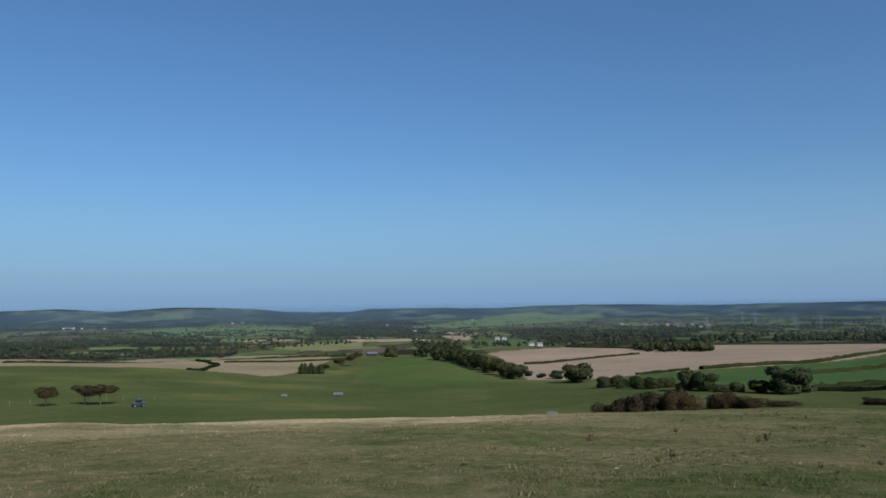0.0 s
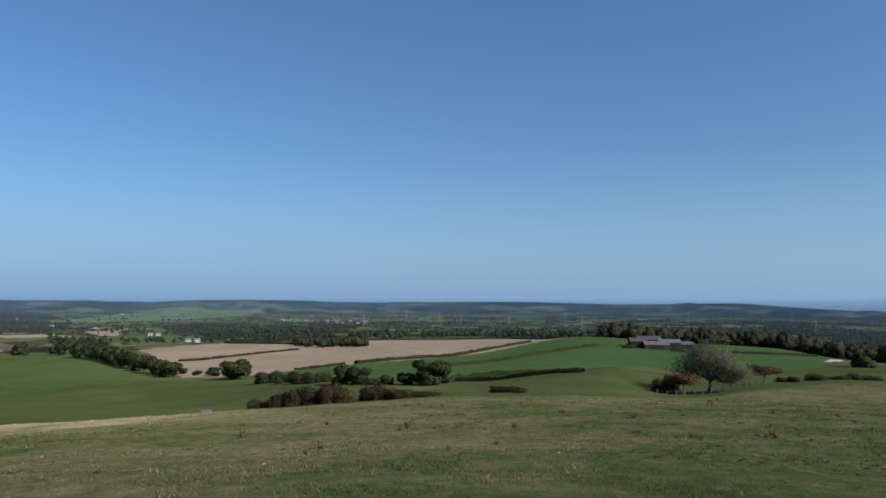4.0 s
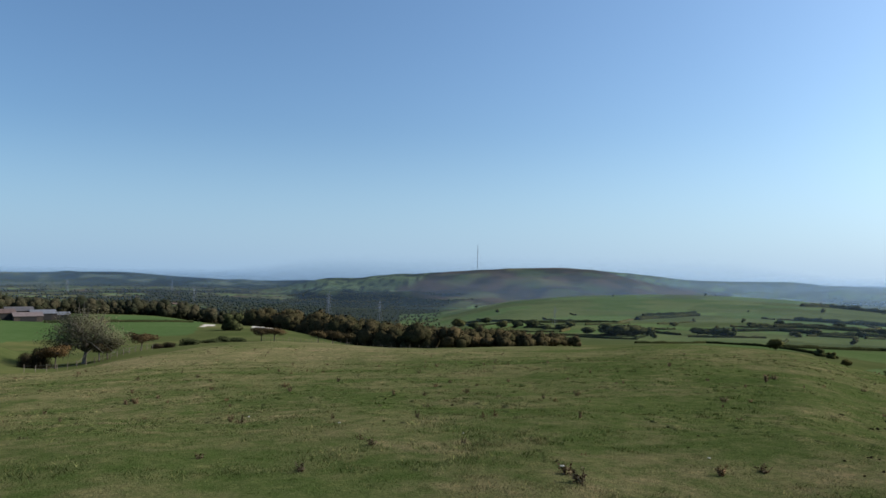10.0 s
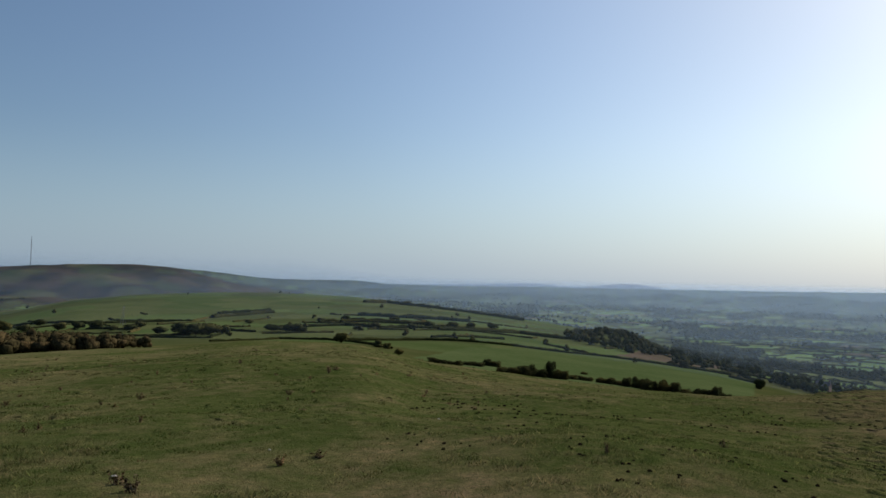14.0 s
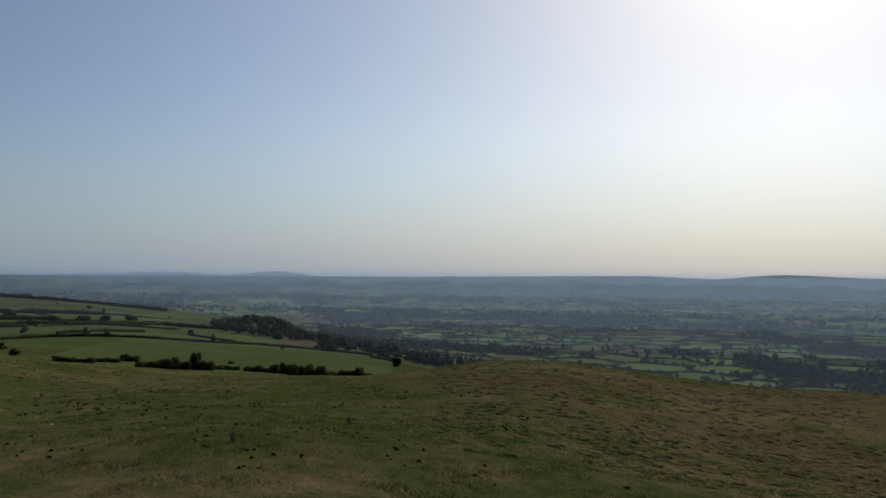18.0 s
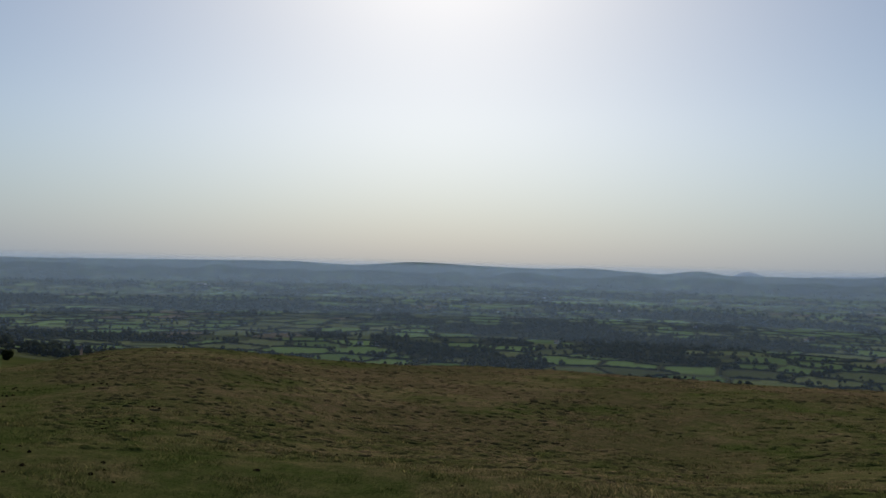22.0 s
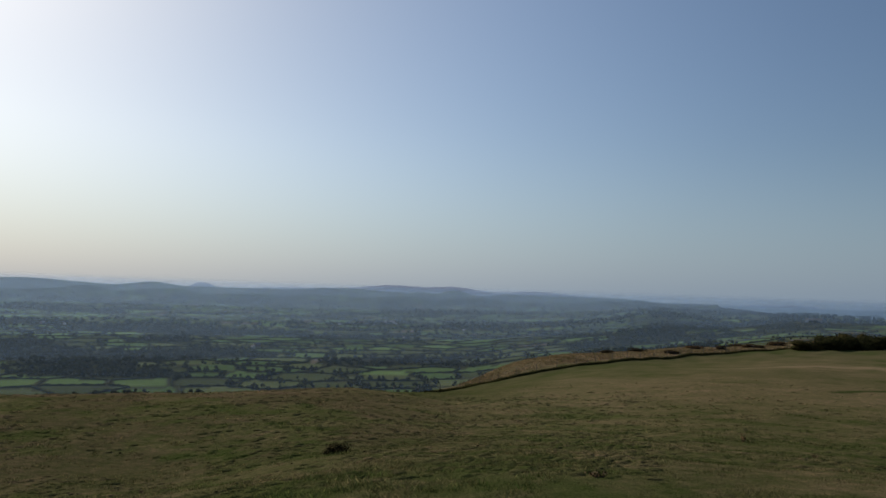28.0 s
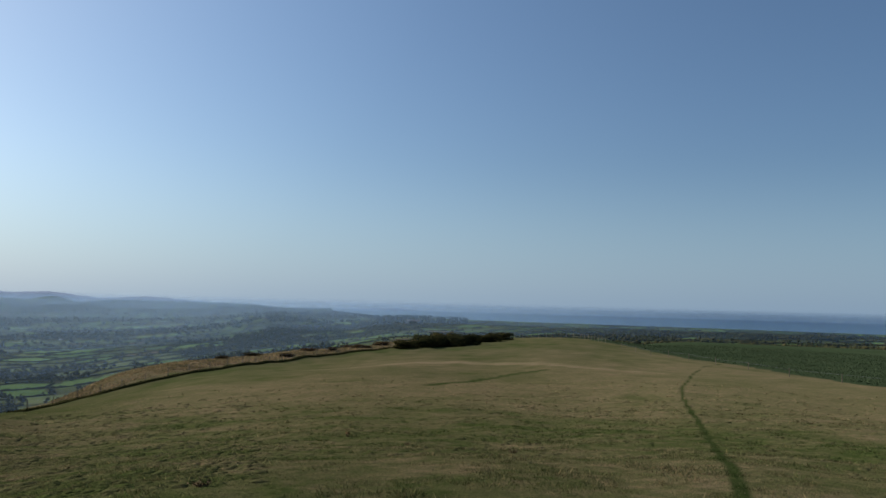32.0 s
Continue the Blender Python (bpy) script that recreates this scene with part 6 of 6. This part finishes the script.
WEEDS_A = [(79.1, 20, 0.22, 0.2), (91.9, 26, 0.3, 0.3), (88.1, 26, 0.14, 0.2), (97.8, 30, 0.15, 0.24), (82.4, 24, 0.14, 0.14), (72.4, 14, 0.15, 0.14), (91.4, 10.5, 0.14, 0.24), (88.8, 10, 0.17, 0.2),
           (71.0, 11, 0.12, 0.14), (79.6, 10.5, 0.08, 0.1), (111.8, 10.2, 0.2, 0.1), (78.3, 9, 0.17, 0.24), (57.9, 23, 0.2, 0.24), (54.3, 14.5, 0.18, 0.18), (73.2, 14.2, 0.16, 0.14), (63.6, 11, 0.12, 0.12), (47.2, 21, 0.18, 0.26), (79.4, 8.6, 0.2, 0.26), (59.5, 9, 0.16, 0.18)]
WEEDS_B = [(47.8, 21, 0.2, 0.34), (55.1, 14, 0.18, 0.16), (58.2, 22, 0.2, 0.2), (22.2, 23.5, 0.26, 0.34), (30.0, 22, 0.2, 0.24), (33.5, 27, 0.2, 0.26), (14.9, 14, 0.16, 0.14), (25.1, 14, 0.14, 0.12), (38.5, 25, 0.22, 0.24),
           (10.4, 22.5, 0.24, 0.3), (15.9, 16, 0.24, 0.2), (21.5, 11, 0.12, 0.14), (16.4, 26, 0.18, 0.2), (213.2, 24.5, 0.28, 0.24), (225.1, 18, 0.16, 0.22), (217.5, 20, 0.14, 0.2), (119.8, 13.8, 0.18, 0.16), (171.6, 15, 0.1, 0.4)]
WEEDS_C = [(85.6, 31, 0.22, 0.26), (92.4, 27, 0.22, 0.34), (90.1, 16, 0.1, 0.14), (38.8, 20, 0.15, 0.15), (25.9, 13, 0.1, 0.1), (64.4, 10.5, 0.16, 0.16), (52.5, 10, 0.12, 0.16), (183.1, 37, 0.24, 0.15), (203.2, 11, 0.15, 0.26), (205.7, 19, 0.1, 0.12)]
rg = np.random.default_rng(15)
extra = [(float(rg.uniform(20, 104)), float(rg.uniform(13, 58)), float(rg.uniform(0.08, 0.2)), float(rg.uniform(0.08, 0.22))) for _ in range(170)]
set_out(weeds, WEEDS_A + WEEDS_B + WEEDS_C + extra, "withered thistles", 1.0)


def clod_master(seed):
    rg = np.random.default_rng(seed)
    bm = bmesh.new()
    bmesh.ops.create_icosphere(bm, subdivisions=2, radius=0.5)
    for vv in bm.verts:
        vv.co *= 1 + 0.35 * noise.noise(vv.co * 3 + Vector((seed, 0, 0)))
        vv.co.z = max(vv.co.z, -0.15)
    return tagged(new("molehill", done(bm, "molehill", SOIL)), "small dark clod of bare soil on the turf", "molehill", "molehills")


clods = [clod_master(k) for k in (1, 2, 3)]
rows = [(105.8, 26, 0.16, 0.3), (104.8, 21, 0.2, 0.3), (105.5, 20, 0.14, 0.26), (106.9, 20, 0.14, 0.3), (109.6, 17, 0.12, 0.22), (111.9, 12, 0.1, 0.26), (114.2, 10.8, 0.1, 0.24), (115.6, 10.6, 0.1, 0.22), (113.6, 10, 0.08, 0.18),
        (107.3, 12, 0.08, 0.14), (120.0, 11, 0.14, 0.34), (121.1, 11, 0.12, 0.2), (117.2, 14, 0.08, 0.16), (151.4, 19.8, 0.16, 0.32), (139.6, 10, 0.1, 0.4), (117.9, 12, 0.14, 0.24), (132.0, 10, 0.08, 0.16), (124.0, 10.5, 0.08, 0.14), (196.3, 31, 0.14, 0.36), (96.0, 13, 0.08, 0.16)]
for _ in range(34):  # moles work in short runs
    a0, r0, way = float(rg.uniform(97, 131)), float(rg.uniform(9, 27)), float(rg.uniform(-1, 1))
    for k in range(int(rg.integers(4, 11))):
        rows.append((a0 + k * float(rg.uniform(0.15, 0.7)), r0 + way * k * 0.25 + float(rg.normal(0, 0.35)), float(rg.uniform(0.09, 0.2)), float(rg.uniform(0.1, 0.26))))
rows += [(float(rg.uniform(60, 200)), float(rg.uniform(9, 36)), float(rg.uniform(0.08, 0.18)), float(rg.uniform(0.1, 0.26))) for _ in range(120)]
set_out(clods, [(a, r, h * (0.3 if r < 16 else 0.42), w * (0.27 if r < 16 else 0.38)) for a, r, h, w in rows], "molehills", 1.0, 8, 0.0)
tuft = bush_master("rush_tuft", 7, BROWNWOODS, 160, 0.07, "dark tuft of rushes standing in the grass", category="grass tuft")
tuft.matrix_basis = stand(tuft, 184.4, 19.4, 0.40, 0.74)
bm = bmesh.new()
bmesh.ops.create_icosphere(bm, subdivisions=2, radius=0.5)
for vv in bm.verts:
    vv.co *= 1 + 0.3 * noise.noise(vv.co * 2.5)
    vv.co.z = max(vv.co.z * 0.7, -0.1)
stone = tagged(new("stone", done(bm, "stone", STONE)), "small pale stone lying in the grass", "stone", "stones")
for k, (hd, r, s) in enumerate([(78.1, 9.5, 0.05), (71, 12, 0.04), (55.5, 15.5, 0.05), (88, 11, 0.035), (33, 14, 0.05), (62, 13, 0.04), (12, 13, 0.05), (100, 16, 0.05)]):
    m = stand(stone, hd, r, s, s * 1.3, k * 50, 0.0)
    loc, rot, sc = m.decompose()
    ob = stone if k == 0 else copy_thing(stone, Matrix.LocRotScale(loc, rot, None))
    ob.matrix_basis = m


# ---- grass blades ----
def blade_material():
    m, n, l, b = material("grass_blades", 0.8)
    b.inputs["Specular IOR Level"].default_value = 0.0
    b.inputs["Diffuse Roughness"].default_value = 0.35
    crop = n.new("ShaderNodeAttribute")
    crop.attribute_name = "crop"
    geo = n.new("ShaderNodeNewGeometry")
    r = ramp(n, [(0.0, (0.6, 0.72, 0.52)), (0.55, (1.0, 1.05, 0.92)), (0.85, (1.4, 1.26, 1.2)), (1.0, (2.0, 1.7, 1.55))])
    l.new(geo.outputs["Random Per Island"], r.inputs["Fac"])
    c = mix(n, l, "MULTIPLY", 1.0, crop.outputs["Color"], r.outputs["Color"])
    l.new(c, b.inputs["Base Color"])
    tr = n.new("ShaderNodeBsdfTranslucent")
    l.new(c, tr.inputs["Color"])
    ms = n.new("ShaderNodeMixShader")
    ms.inputs[0].default_value = 0.4
    l.new(b.outputs[0], ms.inputs[1])
    l.new(tr.outputs[0], ms.inputs[2])
    l.new(ms.outputs[0], n["Material Output"].inputs["Surface"])
    return m


BLADES = blade_material()


def grass(name, label, tufts, per, h0, h1, r0, r1, tall, seed, spread=0.06, start=HEADINGS[0], dark=None, broad=1.0, stop=253.0, edge=None):
    rg = np.random.default_rng(seed)
    hd = rg.uniform(start, stop, tufts)
    r = np.exp(rg.uniform(math.log(r0), math.log(r1), tufts))
    if edge:
        r = np.interp(hd, [p[0] for p in edge], [p[1] for p in edge]) + rg.uniform(r0, r1, tufts)
    tone = np.repeat(np.ones(tufts) if dark is None else rg.uniform(*dark, tufts), per)
    hd, r = np.repeat(hd, per), np.repeat(r, per)
    n = len(r)
    x, y = polar(hd, r)
    x, y = x + rg.normal(0, spread, n), y + rg.normal(0, spread, n)
    z = ground_z(x, y) - 0.01
    lump = 0.15 + 0.9 * smooth(0.3, 0.8, 0.6 * lattice(x, y, 0.5, 51) + 0.4 * lattice(x, y, 1.6, 52))
    h = rg.uniform(h0, h1, n) * (0.5 + lump) * (1 + tall * np.clip((hd - 120) / 60, 0, 1))
    a, w = rg.uniform(0, 6.283, n), h * rg.uniform(0.09, 0.16, n) * np.maximum(1, r / 14) * broad
    lean = rg.uniform(0.3, 1.5, (n, 1)) * h[:, None]
    b = rg.uniform(0, 6.283, n)
    p = np.stack([x, y, z], 1)
    side = np.stack([np.cos(a) * w, np.sin(a) * w, 0 * a], 1)
    tip = p + np.stack([np.cos(b) * lean[:, 0], np.sin(b) * lean[:, 0], h], 1)
    vv = np.stack([p - side, p + side, tip], 1).reshape(-1, 3)
    me = mesh_from(name, vv, np.arange(len(vv)).reshape(-1, 3), BLADES)
    i = np.clip(np.searchsorted(HEADINGS, hd), 0, len(HEADINGS) - 1)
    j = np.clip(np.searchsorted(RADII, r), 0, len(RADII) - 1)
    col = np.repeat(colours[i, j] * tone[:, None], 3, axis=0)
    at = me.attributes.new("crop", "FLOAT_COLOR", "POINT")
    at.data.foreach_set("color", np.concatenate([col, np.ones((len(col), 1))], 1).astype(np.float32).ravel())
    tagged(new(name, me), label, "grass", kind="stuff")


grass("grass", "short grazed turf of the hilltop", 64000, 8, 0.014, 0.042, 6.5, 44, 0.15, 1, 0.075, HEADINGS[0], (0.62, 1.4), 1.25)
grass("long_grass", "dry seeding grass in tufts", 16000, 9, 0.02, 0.06, 8, 75, 0.2, 2, 0.07, HEADINGS[0], (0.8, 1.8), 1.1)


def tussock_clumps(name, label, n, start, stop, r0, r1, seed, lift=1.0):
    """Low matted clumps of coarse grass: uneven domes with ragged skirts."""
    rg = np.random.default_rng(seed)
    hd = rg.uniform(start, stop, n)
    r = np.exp(rg.uniform(math.log(r0), math.log(r1), n))
    x, y = polar(hd, r)
    keep = 0.55 * lattice(x, y, 4.5, 61) + 0.45 * lattice(x, y, 1.1, 62) > rg.uniform(0.28, 0.62, n)
    hd, r, x, y = hd[keep], r[keep], x[keep], y[keep]
    n = len(r)
    z = ground_z(x, y)
    wide = rg.uniform(0.035, 0.1, n) * (1 + r / 50)
    tall = rg.uniform(0.16, 0.36, n) * wide * lift
    rings = []
    for ring, (out, up) in enumerate(((1.0, -0.12), (0.78, 0.62), (0.34, 0.95))):
        for k in range(7):
            a = 2 * math.pi * (k + 0.5 * (ring % 2)) / 7
            far = wide * out * rg.uniform(0.7, 1.3, n)
            rings.append(np.stack([x + far * np.cos(a) * 1.25, y + far * np.sin(a), z + tall * up * rg.uniform(0.75, 1.25, n)], 1))
    v = np.stack(rings + [np.stack([x, y, z + tall], 1)], 1)
    f = []
    for ring in (0, 1):
        for k in range(7):
            p, q = ring * 7 + k, ring * 7 + (k + 1) % 7
            f += [(p, q, p + 7), (q, q + 7, p + 7)]
    f += [(14 + k, 14 + (k + 1) % 7, 21) for k in range(7)]
    faces = (np.array(f)[None] + np.arange(n)[:, None, None] * 22).reshape(-1, 3)
    me = mesh_from(name, v.reshape(-1, 3), faces, GROUND, True)
    i = np.clip(np.searchsorted(HEADINGS, hd), 0, len(HEADINGS) - 1)
    j = np.clip(np.searchsorted(RADII, r), 0, len(RADII) - 1)
    col = np.repeat(colours[i, j] * rg.uniform(0.85, 1.05, n)[:, None], 22, axis=0)
    at = me.attributes.new("crop", "FLOAT_COLOR", "POINT")
    at.data.foreach_set("color", np.concatenate([col, np.ones((len(col), 1))], 1).astype(np.float32).ravel())
    at = me.attributes.new("turf", "FLOAT", "POINT")
    at.data.foreach_set("value", np.ones(len(col), np.float32))
    tagged(new(name, me), label, "grass", kind="stuff")


tussock_clumps("tussocks", "low matted tussocks on the sunny slope", 10000, 126, 207, 11, 62, 71)
tussock_clumps("tussocks", "small matted tussocks in the grazed turf", 3600, HEADINGS[0], 126, 13, 52, 72, 0.65)
tussock_clumps("tussocks", "matted tussocks on the western slope", 2200, 207, 253, 15, 70, 73, 0.65)
# tufts toned down at random, painting the shaded sides of tussocks
grass("tussock_grass", "coarse grass in matted tufts, darkened for their shade", 8000, 16, 0.018, 0.046, 8, 58, 0.0, 4, 0.05, 70, (0.4, 1.0), 1.2)
grass("bank_grass", "tall dead grass on the rough bank behind the fence", 7000, 7, 0.07, 0.2, 2.0, 26, 0.0, 6, 0.5, 193.5, (0.95, 1.4), 0.5, 221.0, RIDGE)

# ---- leafy crop beyond the ridge ----
CROP = leaf_material("root_crop_leaves", (0.052, 0.076, 0.042), (0.060, 0.088, 0.048), (0.070, 0.100, 0.055), 0.3)
rg = np.random.default_rng(12)
hd, r = rg.uniform(229, 253, 60000), np.sqrt(rg.uniform(100 ** 2, 260 ** 2, 60000))
k = inside(hd, r, [(229.4, 207), (235.8, 172), (241.1, 136), (245, 123), (250.2, 108), (262, 102), (262, 420), (229, 420)])
x, y = polar(hd[k], r[k])
at = np.stack([x, y, ground_z(x, y) + rg.uniform(0.03, 0.16, len(x))], 1)
up = outward(rg.normal(size=at.shape) * 0.5 + np.array([0, 0, 1.0]), np.zeros(3), 0.3)
tagged(new("crop_leaves", leaf_mesh("crop_leaves", at, 0.2, CROP, rg, up)), "leafy blue-green root crop in the field", "crop", kind="stuff")

# ---- the sea ----
def sea_material():
    m, n, l, b = material("sea_water", 0.25)
    b.inputs["Base Color"].default_value = (0.05, 0.10, 0.16, 1)
    nz = noise_node(n, l, 0.02, 6, 0.6, n.new("ShaderNodeNewGeometry").outputs["Position"])
    bp = n.new("ShaderNodeBump")
    bp.inputs["Strength"].default_value, bp.inputs["Distance"].default_value = 0.4, 2.0
    l.new(nz.outputs["Fac"], bp.inputs["Height"])
    l.new(bp.outputs["Normal"], b.inputs["Normal"])
    return m


ways = np.linspace(209, 300, 183)
shore = np.interp(ways, [209, 211, 213, 216, 222, 228, 236, 250], [4600, 4200, 3300, 2300, 1950, 1850, 1800, 1750])
sx, sy = polar(ways[:, None], shore[:, None] * (4940 / shore[:, None]) ** np.linspace(0, 1, 30)[None, :])
me = grid_mesh("sea", sx, sy, np.full(sx.shape, SEA_LEVEL), False)
me.materials.append(sea_material())
tagged(new("water", me), "calm grey-blue sea beyond the coastal plain", "sea", kind="structure")

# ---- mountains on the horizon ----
# aerial haze put into the blue base colour and a faint emission
HAZED_MOUNTAIN = plain("haze_painted_mountain", (0.065, 0.09, 0.14), 0.95, scale=0.004, vary=0.15)
HAZED_MOUNTAIN.node_tree.nodes["Principled BSDF"].inputs["Emission Color"].default_value = (0.13, 0.17, 0.24, 1)
HAZED_MOUNTAIN.node_tree.nodes["Principled BSDF"].inputs["Emission Strength"].default_value = 0.55


def far_range(label, line):
    """A range of mountains beyond the last fields: heading, and height above the eye's level in degrees."""
    hd = np.arange(line[0][0], line[-1][0], 0.1)
    el = pchip([p[0] for p in line], [p[1] for p in line], hd) + 0.012 * np.sin(hd * 5) + 0.008 * np.sin(hd * 13.7)
    crest = EYE + 4880 * np.tan(np.radians(el))
    rr = np.array([4720, 4760, 4800, 4840, 4880, 4920, 4960.0])
    k = np.array([0, 0.3, 0.62, 0.87, 1.0, 0.8, 0.3])
    X, Y = polar(hd[:, None], rr[None, :])
    Zm = -110 + (crest[:, None] + 110) * k[None, :]
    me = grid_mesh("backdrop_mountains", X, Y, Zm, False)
    me.materials.append(HAZED_MOUNTAIN)
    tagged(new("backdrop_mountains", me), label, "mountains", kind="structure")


far_range("mountain range on the horizon with painted pale blue haze", [(170, -1.2), (173.2, -0.4), (174.3, 0.0), (175.8, -0.38), (180, -0.2), (184, -0.12), (188.3, 0.24), (190.5, 0.17), (192.6, 0.26), (196, -0.05), (198.9, 0.1), (202, -0.1), (207, -0.3), (209, -0.6), (210, -1.2)])
far_range("faint hills beyond the valley with painted blue haze", [(86, -0.6), (90, -0.1), (93.4, -0.08), (96, -0.29), (102, -0.18), (107, -0.04), (110, -0.2), (114, 0.06), (117, -0.3), (119, -0.8)])
far_range("low headland above the sea with painted blue haze", [(210.5, -1.2), (212, -0.46), (214, -0.36), (216.6, -0.28), (218, -0.34), (219.3, -0.6), (220, -1.2)])

# ---- haze ----
def haze_material(density):
    """A blue translucent sheet imitating haze: mostly clear, thinning out upward by its own thickness."""
    m = bpy.data.materials.new("haze")
    m.use_nodes = True
    n, l = m.node_tree.nodes, m.node_tree.links
    n.remove(n["Principled BSDF"])
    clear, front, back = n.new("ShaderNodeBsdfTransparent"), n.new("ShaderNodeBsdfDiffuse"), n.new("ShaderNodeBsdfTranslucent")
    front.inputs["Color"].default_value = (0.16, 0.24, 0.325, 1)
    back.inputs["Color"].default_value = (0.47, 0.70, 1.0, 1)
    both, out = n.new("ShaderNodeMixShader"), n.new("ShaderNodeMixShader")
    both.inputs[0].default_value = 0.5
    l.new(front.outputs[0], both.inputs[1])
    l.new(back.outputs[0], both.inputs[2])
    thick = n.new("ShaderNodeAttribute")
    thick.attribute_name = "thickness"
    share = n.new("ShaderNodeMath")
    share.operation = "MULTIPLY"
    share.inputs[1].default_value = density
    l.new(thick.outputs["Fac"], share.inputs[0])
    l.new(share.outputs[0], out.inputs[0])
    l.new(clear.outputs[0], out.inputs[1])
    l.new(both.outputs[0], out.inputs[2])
    l.new(out.outputs[0], n["Material Output"].inputs["Surface"])
    return m


# added haze sheets: low over the valley, higher up the mountain's flank
ways = np.linspace(-60, 300, 181)
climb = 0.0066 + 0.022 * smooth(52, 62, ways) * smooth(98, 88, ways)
rise = np.concatenate([[-9.0, -3.0], np.linspace(-1.5, 1, 12)])
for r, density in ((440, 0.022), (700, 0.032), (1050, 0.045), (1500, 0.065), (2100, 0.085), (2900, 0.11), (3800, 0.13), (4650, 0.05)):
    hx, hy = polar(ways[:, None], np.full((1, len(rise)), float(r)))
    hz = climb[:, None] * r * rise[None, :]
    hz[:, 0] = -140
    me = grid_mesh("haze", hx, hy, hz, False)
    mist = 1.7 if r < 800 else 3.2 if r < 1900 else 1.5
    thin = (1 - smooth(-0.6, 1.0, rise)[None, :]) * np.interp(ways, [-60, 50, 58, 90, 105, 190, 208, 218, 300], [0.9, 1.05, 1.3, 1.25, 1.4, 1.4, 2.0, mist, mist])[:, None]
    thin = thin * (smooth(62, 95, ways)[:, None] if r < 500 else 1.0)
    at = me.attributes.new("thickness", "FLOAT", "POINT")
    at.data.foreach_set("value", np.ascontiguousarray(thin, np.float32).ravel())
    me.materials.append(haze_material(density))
    tagged(new("backdrop_haze", me), "added thin blue sheet imitating haze over the distant land", "haze", kind="structure")
